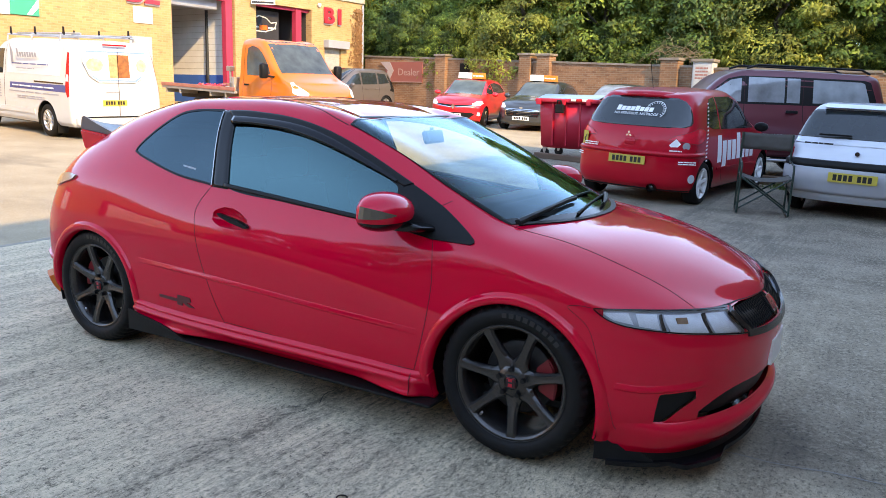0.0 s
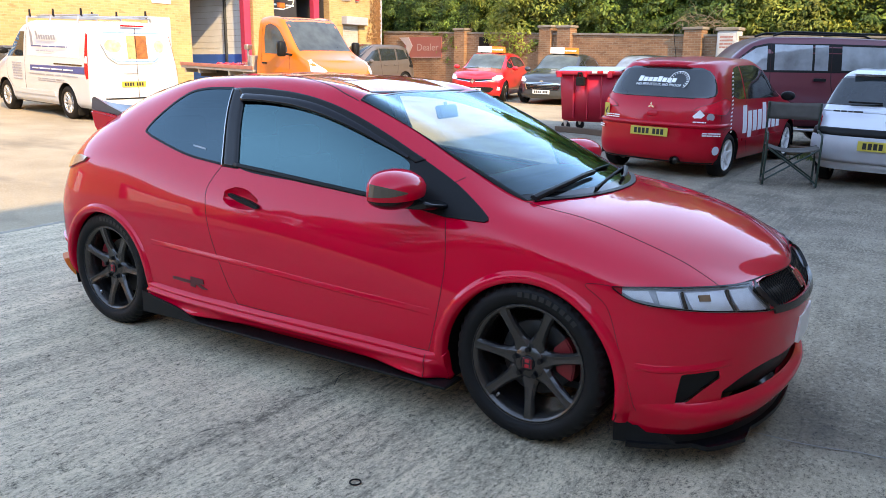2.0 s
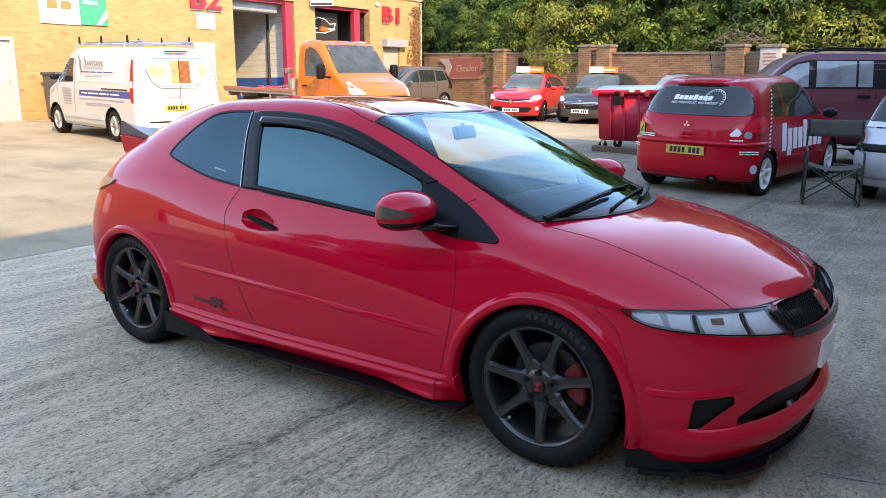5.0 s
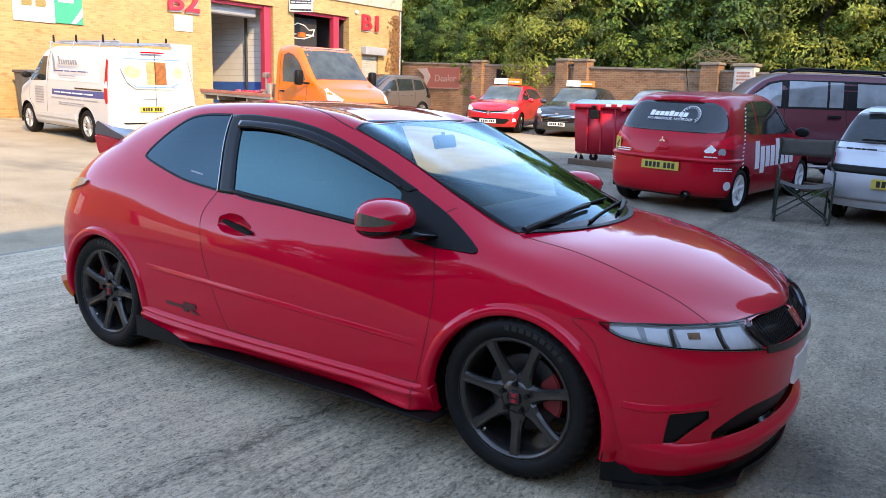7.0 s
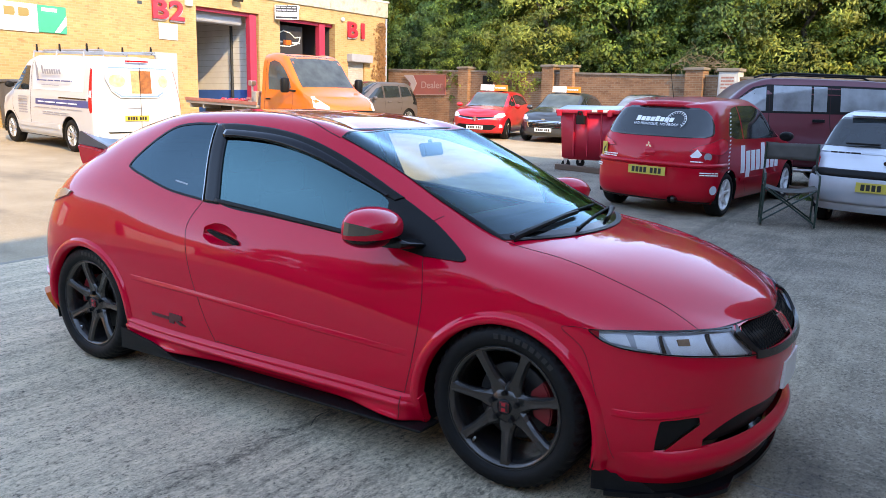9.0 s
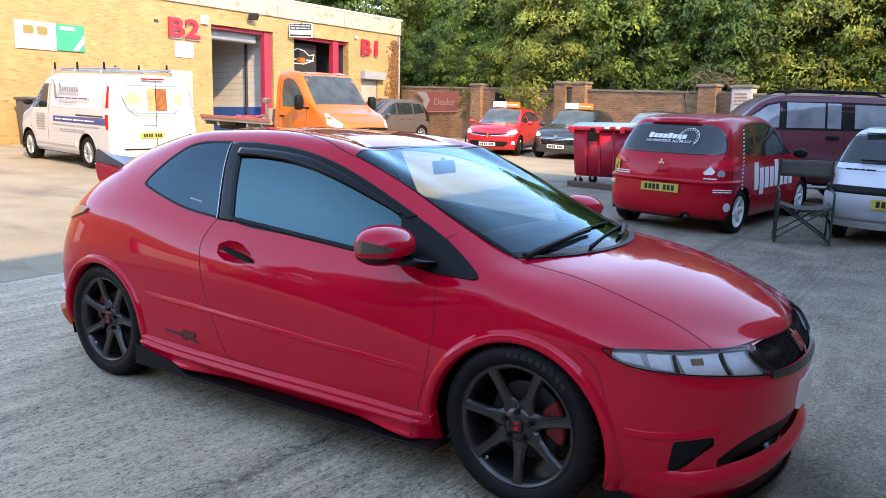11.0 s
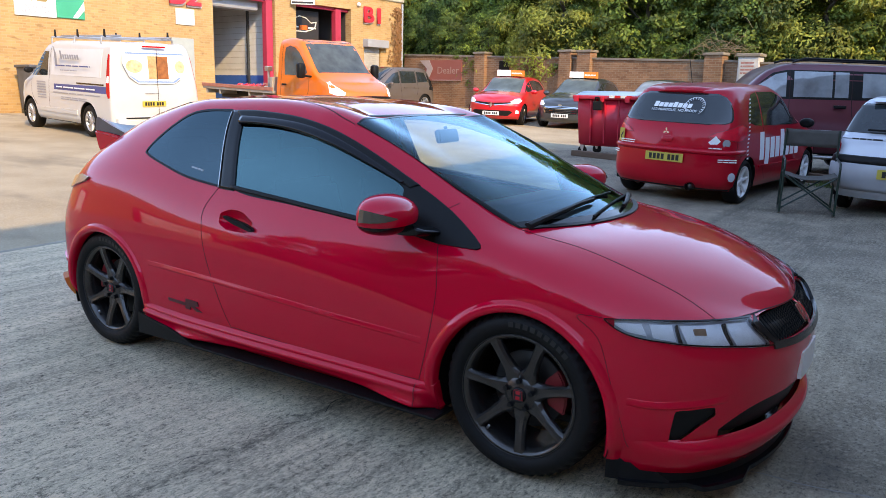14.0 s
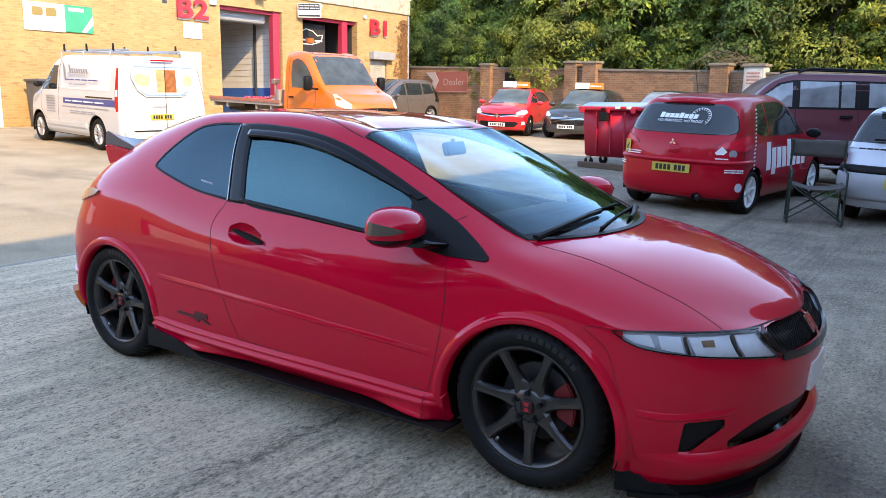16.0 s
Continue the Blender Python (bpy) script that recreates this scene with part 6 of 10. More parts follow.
def maroon_suv():
    car = root("maroon_estate_car", grounded(-0.26, 11.95, 205) @ Matrix.Diagonal((1, 1, 1.045, 1)), "maroon four-wheel-drive estate with grey cladding, parked side-on", "car")
    use(Body(1.3, -1.7, (2.30, 2.38, 2.40, 2.38, 2.34, 2.25, 2.24, 2.24), (-2.38, -2.46, -2.48, -2.46, -2.42, -2.25, -2.24, -2.22), const(0.42), const(0.80),
             curve1(((-2.4, 1.16), (0, 1.15), (1.0, 1.12), (1.4, 1.08), (2.3, 0.98))),
             curve1(((-2.42, 1.25), (-2.24, 1.70), (-1.9, 1.78), (-0.5, 1.80), (0.1, 1.79), (0.45, 1.70), (1.0, 1.25), (1.25, 1.12), (2.3, 1.02))),
             curve1(((-2.42, 1.28), (-2.24, 1.74), (-1.9, 1.83), (-0.5, 1.86), (0.1, 1.85), (0.5, 1.72), (1.05, 1.27), (1.3, 1.16), (2.3, 1.05))),
             const(0.90), const(0.70), 0.955, 6, 9))
    body_shell(car, MAROON, (1.62, -1.40), 0.44, 0.39)
    for s in (-1, 1):
        lay("window_frame", [(0.95, 1.265), (0.42, 1.685), (0.20, 1.735), (-0.84, 1.745), (-1.95, 1.735), (-2.09, 1.70), (-2.19, 1.31), (-0.84, 1.285)], BLACK, car, off=0.0005, thick=0.004, side=s, step=0.10, label="black frame round the side windows")
        lay("side_window", [(0.20, 1.31), (0.20, 1.70), (0.38, 1.66), (0.86, 1.33), (0.88, 1.29)], GLASS_SKY_PALE, car, off=0.003, side=s, step=0.12, label="side window with pale sky reflection in its colour")
        lay("side_window", [(-0.54, 1.32), (-0.54, 1.72), (0.08, 1.72), (0.08, 1.31)], GLASS_SKY_PALE, car, off=0.003, side=s, step=0.12, label="side window with pale sky reflection in its colour")
        lay("side_window", [(-0.80, 1.32), (-0.80, 1.72), (-0.58, 1.72), (-0.58, 1.32)], GLASS_SKY_PALE, car, off=0.003, side=s, step=0.12, label="side window with pale sky reflection in its colour")
        lay("side_window", [(-2.02, 1.35), (-1.94, 1.68), (-1.86, 1.70), (-1.02, 1.71), (-1.02, 1.33)], GLASS_SKY_PALE, car, off=0.003, side=s, step=0.12, label="side window with pale sky reflection in its colour")
        for pts in ([(0.14, 1.74), (0.14, 1.2), (0.12, 0.55)], [(-0.86, 1.74), (-0.86, 1.15), (-0.92, 0.9)], [(1.04, 1.14), (1.02, 0.9), (0.95, 0.55)]):
            line_on("door_gap", pts, 0.012, SEAM, car, side=s)
        lay("side_cladding", [(-0.84, 0.60), (-0.90, 0.80), (1.10, 0.80), (1.12, 0.60)], GREYPLASTIC, car, off=0.02, thick=0.03, side=s, step=0.15, label="grey side cladding")
        bm = bmesh.new()
        for ax in (1.62, -1.40):
            r0, r1 = 0.435, 0.56
            ring = []
            for k in range(25):
                a = radians(lerp(-12, 192, k / 24))
                ring.append([bm.verts.new((ax + r * math.cos(a), s * (B.w + o), 0.39 + r * math.sin(a))) for r, o in ((r0, -0.03), (r0, 0.035), (r1 - 0.02, 0.03), (r1, -0.01))])
            for p, q in zip(ring, ring[1:]):
                for k in range(3):
                    bm.faces.new((p[k], p[k + 1], q[k + 1], q[k]))
        bmesh.ops.recalc_face_normals(bm, faces=bm.faces[:])
        part("arch_cladding", bm, GREYPLASTIC, car, "grey wheel-arch cladding")
        for x in (-0.76, 0.34):
            bm = bmesh.new()
            box(bm, x, x + 0.20, s * 0.955 - 0.02, s * 0.955 + 0.02, 1.15, 1.20, 0.01)
            part("door_handle", bm, BLACK, car)
        bm = bmesh.new()
        bar_path(bm, [(-2.0, s * 0.62, 1.84), (-1.85, s * 0.62, 1.905), (-0.1, s * 0.62, 1.925), (0.10, s * 0.62, 1.86)], 0.018)
        part("roof_rail", bm, BLACK, car, "black roof rail")
        bm = bmesh.new()
        bar_path(bm, [(-0.95, s * 0.93, 0.36), (0.95, s * 0.93, 0.36)], 0.03)
        part("side_step", bm, STEEL, car, "silver tubular side step")
        side_mirror(car, 0.85, 1.05, 1.22, s, MAROON)
        lay("tail_lamp", [(-2.36, 0.95), (-2.36, 1.18), (-2.22, 1.18), (-2.22, 0.95)], LAMP_RED, car, off=0.006, thick=0.01, side=s, step=0.1)
        for ax in (1.62, -1.40):
            make_wheel(car, ax, s * 0.80, 0.39, 0.26, 0.21, ALLOY, 5, s, False, None, 0.02, 0.06)


maroon_suv()


def learner_car(name, x, y, yaw, paint, label, h=1.45, grille_low=False, sign=True):
    """A small hatchback seen from its front, with a two-colour sign on the roof."""
    car = root(name, grounded(x, y, yaw), label, "car")
    k = h / 1.45
    use(Body(0.9, -1.2, (1.90, 1.99, 2.01, 2.0, 1.94, 1.84, 1.82, 1.82), (-1.90, -2.0, -2.02, -2.0, -1.95, -1.75, -1.72, -1.70), const(0.19), const(0.55),
             curve1(((-2.0, 0.98), (-1.0, 0.99), (0, 0.94), (0.9, 0.90), (1.4, 0.84), (1.95, 0.70))),
             curve1(((-1.95, 1.05), (-1.6, 1.30), (-1.2, 1.37), (-0.4, 1.40 * k), (0.1, 1.36 * k), (0.5, 1.18), (0.95, 0.96), (1.5, 0.88), (1.95, 0.73))),
             curve1(((-1.95, 1.08), (-1.6, 1.35), (-1.2, 1.43), (-0.4, 1.46 * k), (0.1, 1.42 * k), (0.55, 1.20), (1.0, 1.0), (1.55, 0.91), (1.95, 0.76))),
             const(0.80), const(0.57), 0.865, 4.5, 5))
    body_shell(car, paint, (1.28, -1.28), 0.34, 0.31, nu=64, nv=30)
    lay("windscreen", [(0.16, -0.53), (0.14, 0), (0.16, 0.53), (1.0, 0.60), (1.10, 0.3), (1.12, 0), (1.10, -0.3), (1.0, -0.60)], GLASS_MID, car, mode="top", off=0.004, thick=0.006, step=0.12, label="windscreen with soft reflections")
    uf = B.uf
    for s in (-1, 1):
        lay("side_window", [(0.10, 1.0), (0.12, 1.30), (0.35, 1.20), (0.75, 0.98)], GLASS_FAR, car, off=0.003, side=s, step=0.12)
        lay("side_window", [(-1.45, 1.03), (-1.2, 1.27), (-0.5, 1.33), (0.04, 1.31), (0.02, 0.98)], GLASS_FAR, car, off=0.003, side=s, step=0.12)
        lay("headlamp", [(1.50, 0.73), (1.60, 0.80), (1.82, 0.79), (2.05, 0.715), (2.02, 0.66), (1.75, 0.655)], LAMP_WHITE, car, off=0.006, thick=0.01, side=s, step=0.06, label="bright swept headlamp")
        if grille_low:
            g = [(uf - 0.42, 0.44), (uf - 0.48, 0.56), (uf - 0.40, 0.63), (uf - 0.004, 0.64), (uf - 0.004, 0.43)]
            lay("grille", g, BLACK, car, off=0.004, thick=0.01, side=s, step=0.1, label="dark oval grille")
            for z in (0.475, 0.52, 0.565, 0.605):
                line_on("grille_bar", [(uf - 0.44, z), (uf - 0.2, z), (uf - 0.004, z)], 0.008, CHROME, car, off=0.010, side=s)
            line_on("grille_frame", g[:4], 0.018, CHROME, car, off=0.012, thick=0.014, side=s)
        else:
            lay("grille", [(uf - 0.60, 0.70), (uf - 0.004, 0.665), (uf - 0.004, 0.585), (uf - 0.58, 0.66)], BLACK, car, off=0.005, thick=0.01, side=s, step=0.08, label="slim black grille")
            line_on("grille_trim", [(uf - 0.60, 0.665), (uf - 0.3, 0.625), (uf - 0.06, 0.60)], 0.014, CHROME, car, off=0.010, side=s)
            lay("air_intake", [(uf - 0.60, 0.40), (uf - 0.50, 0.45), (uf - 0.004, 0.45), (uf - 0.004, 0.29), (uf - 0.45, 0.29)], BLACK, car, off=0.004, thick=0.01, side=s, step=0.1, label="dark lower air intake")
        lay("fog_lamp", [(1.72, 0.36), (1.74, 0.45), (1.86, 0.46), (1.88, 0.36)], LAMP_WHITE if not grille_low else BLACK, car, off=0.005, thick=0.01, side=s, step=0.1)
        side_mirror(car, 0.62, 0.96, 0.99, s, paint)
        for ax in (1.28, -1.28):
            make_wheel(car, ax, s * 0.765, 0.31, 0.195, 0.21, GUNMETAL if not grille_low else ALLOY, 6, s, False, None, 0.02, 0.035)
    f = Matrix.Translation((2.035, 0, 0)) @ pose(0, 0, 0, 0, 0, 90)
    number_plate(car, f @ pose(0, 0, 0.36 if not grille_low else 0.385), False)
    bm = bmesh.new()
    prism(bm, [(0, 0.085), (0.055, 0), (0, -0.085), (-0.055, 0)] if not grille_low else [(0.06 * math.cos(a), 0.025 * math.sin(a)) for a in [math.pi * i / 6 for i in range(12)]], 0.02)
    e = part("front_emblem", bm, CHROME, car, "plain chrome emblem")
    e.matrix_local = f @ pose(0, -0.012, 0.625 if not grille_low else 0.69)
    if sign:
        sg = new("roof_sign")
        sg.empty_display_size = 0.05
        sg.parent = car
        bm = bmesh.new()
        prism(bm, [(-0.44, 0.0), (0.02, 0.0), (0.02, 0.185), (-0.43, 0.185)], 0.16, Matrix.Translation((0.06, 0, 1.45 * k)) @ pose(0, 0, 0, 0, 0, 90))
        part("sign_half", bm, mat("sign_white", (0.85, 0.83, 0.80), 0.4, var=0.04), sg, "white half of the roof sign")
        bm = bmesh.new()
        prism(bm, [(0.02, 0.0), (0.44, 0.0), (0.43, 0.185), (0.02, 0.185)], 0.16, Matrix.Translation((0.06, 0, 1.45 * k)) @ pose(0, 0, 0, 0, 0, 90))
        part("sign_half", bm, mat("sign_orange", (0.85, 0.22, 0.04), 0.4, var=0.05), sg, "orange half of the roof sign")
        bm = bmesh.new()
        blank_bars(bm, 0.05, 0.40, 0.05, 0.13, 1, 12)
        ob = part("sign_bars", bm, WHITE_PRINT, sg)
        ob.matrix_local = Matrix.Translation((0.064, 0, 1.45 * k)) @ pose(0, 0, 0, 0, 0, 90)
        bm = bmesh.new()
        box(bm, -0.08, 0.04, -0.35, 0.35, 1.40 * k, 1.455 * k)
        part("sign_foot", bm, BLACK, sg)


learner_car("red_learner_car", -9.93, 19.13, 283.6, RED3, "bright red small hatchback with a white and orange roof sign")
learner_car("grey_learner_car", -7.60, 19.61, 276.3, DARKGREY, "dark grey small hatchback with oval grille and roof sign", 1.47, True)


def white_van():
    van = root("panel_van", grounded(-13.92, 7.26, 173), "white panel van with navy stripe and roof bars, parked in sun", "van")
    use(Body(1.2, -1.9, (2.36, 2.44, 2.46, 2.44, 2.36, 2.2, 2.18, 2.16), (-2.44, -2.46, -2.46, -2.45, -2.42, -2.30, -2.28, -2.27), const(0.26), const(0.72),
             curve1(((-2.4, 1.20), (1.0, 1.18), (1.5, 1.12), (2.3, 0.98))),
             curve1(((-2.42, 1.80), (-2.2, 1.90), (0.3, 1.92), (0.75, 1.86), (1.5, 1.28), (1.75, 1.13), (2.3, 1.02))),
             curve1(((-2.42, 1.85), (-2.2, 1.97), (0.3, 1.99), (0.8, 1.92), (1.55, 1.30), (1.8, 1.17), (2.3, 1.05))),
             const(0.955), const(0.80), 0.99, 5, 22))
    body_shell(van, WHITE, (1.55, -1.38), 0.40, 0.335)
    ur = B.ur
    for s in (-1, 1):
        lay("side_window", [(0.55, 1.22), (0.55, 1.74), (0.82, 1.74), (1.38, 1.27), (1.40, 1.20)], GLASS_FAR, van, off=0.004, side=s, step=0.12, label="dark cab side window")
        lay("side_panel", [(-1.95, 1.24), (-1.95, 1.80), (0.30, 1.80), (0.36, 1.72), (0.36, 1.24)], mat("van_side_grey", (0.62, 0.62, 0.62), 0.4, 0, 0.6, var=0.05, scale=3), van, off=0.006, thick=0.008, side=s, step=0.2, label="pressed blank side panel")
        line_on("door_gap", [(0.46, 1.86), (0.46, 1.2), (0.46, 0.5)], 0.012, SEAM, van, side=s)
        line_on("door_gap", [(1.38, 1.15), (1.36, 0.8), (1.12, 0.55)], 0.010, SEAM, van, side=s)
        line_on("slide_rail", [(-2.10, 1.10), (-0.9, 1.10)], 0.03, GUNMETAL, van, off=0.008, side=s)
        lay("navy_stripe", [(-2.20, 0.93), (-2.20, 1.07), (0.20, 1.05), (0.20, 0.93)], BLUE_PRINT, van, off=0.004, thick=0.005, side=s, step=0.3, label="navy vinyl stripe")
        lay("side_moulding", [(-0.90, 0.44), (-0.90, 0.54), (1.05, 0.52), (1.05, 0.44)], WHITE, van, off=0.02, thick=0.024, side=s, step=0.3, label="white side moulding")
        lay("tail_lamp", [(-2.38, 0.86), (-2.38, 1.70), (-2.28, 1.72), (-2.22, 1.30), (-2.22, 0.95), (-2.30, 0.84)], LAMP_RED, van, off=0.010, thick=0.016, side=s, step=0.12, label="tall red tail lamp")
        lay("tail_lamp_white", [(-2.36, 1.15), (-2.36, 1.28), (-2.26, 1.28), (-2.24, 1.15)], LAMP_WHITE, van, off=0.014, thick=0.01, side=s, step=0.12)
        side_mirror(van, 1.18, 1.10, 1.32, s, BLACK)
        for ax in (1.55, -1.38):
            make_wheel(van, ax, s * 0.865, 0.335, 0.215, 0.215, ALLOY, 10, s, False, None, 0.02, 0.024)
        bm = bmesh.new()
        box(bm, -1.80, -1.74, s * 0.86 - 0.1, s * 0.86 + 0.1, 0.10, 0.42, 0.01)
        part("mud_flap", bm, BLACK, van, "black mud flap")
    # printing on the near side
    for x0, x1, z0, z1, rows, seed, mm in ((-1.75, 0.05, 0.965, 1.02, 1, 21, WHITE_PRINT), (-1.95, 0.22, 0.85, 0.89, 1, 22, GREY_PRINT), (-1.35, -0.15, 0.72, 0.80, 2, 23, GREY_PRINT), (0.60, 1.05, 0.70, 1.10, 7, 24, GREY_PRINT), (-0.95, -0.15, 1.33, 1.37, 1, 25, GREY_PRINT), (-1.55, 0.05, 1.42, 1.47, 1, 26, BLUE_PRINT)):
        bm = bmesh.new()
        blank_bars(bm, x0, x1, z0, z1, rows, seed)
        ob = part("side_print", bm, mm, van, "unreadable side lettering")
        bmesh_rot = pose(0, 0, 0, 0, 0, 180)
        ob.matrix_local = Matrix.Translation(((x0 + x1), 0.994 if z1 < 1.2 else 0.972, 0)) @ bmesh_rot
    bm = bmesh.new()
    for k in range(8):
        prism(bm, [(0.11 * k, 0), (0.11 * k + 0.08, 0), (0.11 * k + 0.08, 0.10 if k else 0.18), (0.11 * k, 0.10 if k else 0.18)], 0.004)
    ob = part("side_wordmark", bm, GREY_PRINT, van, "grey plain wordmark")
    ob.matrix_local = Matrix.Translation((-0.22, 0.968, 1.58)) @ pose(0, 0, 0, 8, 0, 180)
    bm = bmesh.new()
    prism(bm, [(0, 0), (0.10, 0.02), (0.16, 0.25), (0.10, 0.42), (0.05, 0.25)], 0.004)
    ob = part("side_emblem", bm, GREY_PRINT, van, "grey leaf emblem")
    ob.matrix_local = Matrix.Translation((0.06, 0.970, 1.44)) @ pose(0, 0, 0, 8, 0, 180)
    # back doors
    back = Matrix.Translation((-2.475, 0, 0)) @ pose(0, 0, 0, 0, 0, -90)
    number_plate(van, back @ pose(-0.10, 0, 0.74))
    bm = bmesh.new()
    prism(bm, [(-0.70, 1.78), (0.66, 1.78), (0.70, 1.70), (0.55, 1.25), (0.38, 1.15), (-0.42, 1.15), (-0.60, 1.28), (-0.72, 1.55)], 0.006)
    glass = part("rear_window_film", bm, WHITE_PRINT, van, "white printed film over the rear windows")
    glass.matrix_local = Matrix.Translation((-2.462, 0, 0)) @ pose(0, 0, 0, 0, 0, -90) @ Matrix.Translation((0, 0, 1.15)) @ pose(0, 0, 0, -4, 0, 0) @ Matrix.Translation((0, 0, -1.15))
    FILM_BLUE = mat("film_blue", (0.16, 0.28, 0.50), 0.45, var=0.2, scale=8)
    cols = [mat("film_" + n, c, 0.4, var=0.55, scale=11) for n, c in (("tan", (0.50, 0.30, 0.14)), ("brown", (0.30, 0.10, 0.03)), ("gold", (0.62, 0.47, 0.26)))]
    for x0, x1, z0, z1, c in ((-0.66, -0.30, 1.36, 1.62, 2), (-0.18, 0.0, 1.24, 1.70, 0), (0.0, 0.26, 1.24, 1.70, 1), (0.42, 0.64, 1.36, 1.62, 2)):
        bm = bmesh.new()
        if c == 2:
            prism(bm, [((x0 + x1) / 2 + (x1 - x0) / 2 * math.cos(a), (z0 + z1) / 2 + (z1 - z0) / 2 * math.sin(a)) for a in [2 * math.pi * i / 18 for i in range(18)]], 0.004)
        else:
            prism(bm, [(x0, z0), (x1, z0), (x1, z1), (x0, z1)], 0.004)
        o = part("film_picture", bm, cols[c], glass, "printed food picture, blurred")
        o.matrix_local = Matrix.Translation((0, -0.005, 0))
    for poly in ([(-0.42, 1.17), (0.40, 1.17), (0.54, 1.27), (0.50, 1.28), (0.37, 1.20), (-0.40, 1.20), (-0.56, 1.30), (-0.59, 1.29)], [(-0.66, 1.735), (0.64, 1.735), (0.62, 1.765), (-0.64, 1.765)]):
        bm = bmesh.new()
        prism(bm, poly, 0.004)
        o = part("film_print", bm, FILM_BLUE, glass, "blue printed band")
        o.matrix_local = Matrix.Translation((0, -0.004, 0))
    bm = bmesh.new()
    box(bm, -0.004, 0.004, -0.004, 0.002, 0.45, 1.84)
    box(bm, -0.3, 0.02, -0.012, 0.0, 0.95, 0.955)
    o = part("back_door_gap", bm, SEAM, van)
    o.matrix_local = back @ pose(0, 0.008, 0)
    bm = bmesh.new()
    box(bm, -0.25, 0.25, -0.02, 0.01, 1.87, 1.90)
    o = part("high_brake_lamp", bm, LAMP_RED, van, "slim red brake lamp")
    o.matrix_local = Matrix.Translation((-2.37, 0, 0)) @ pose(0, 0, 0, 0, 0, -90)
    bm = bmesh.new()
    box(bm, -2.54, -2.42, -0.92, 0.92, 0.30, 0.46, 0.02)
    part("rear_bumper", bm, WHITE, van, "", True)
    bm = bmesh.new()
    box(bm, -2.56, -2.50, -0.75, 0.75, 0.455, 0.475, 0.004)
    part("bumper_step", bm, BLACK, van)
    # roof bars and ladder stops
    for x in (1.0 - 0.45, -0.55, -1.75):
        bm = bmesh.new()
        bar_path(bm, [(x, -0.80, 1.92), (x, -0.78, 2.05), (x, 0.78, 2.05), (x, 0.80, 1.92)], 0.02)
        part("roof_bar", bm, STEEL, van, "grey roof bar")
        for yy in (-0.70, 0.70):
            bm = bmesh.new()
            prism(bm, [(-0.03, 0), (0.03, 0), (0.01, 0.16), (-0.01, 0.16)], 0.03, Matrix.Translation((x, yy, 2.05)))
            part("ladder_stop", bm, BLACK, van)
    for yy in (-0.55, 0.55):
        bm = bmesh.new()
        tube(bm, (0.6, yy, 2.08), (-2.1, yy, 2.08), 0.022)
        part("roof_pipe", bm, STEEL, van, "long grey tube on the roof bars")


white_van()


CAB_GLASS = mat("cab_glass", (0.055, 0.066, 0.064), 0.05, var=0.5, scale=3, spec=0.7)


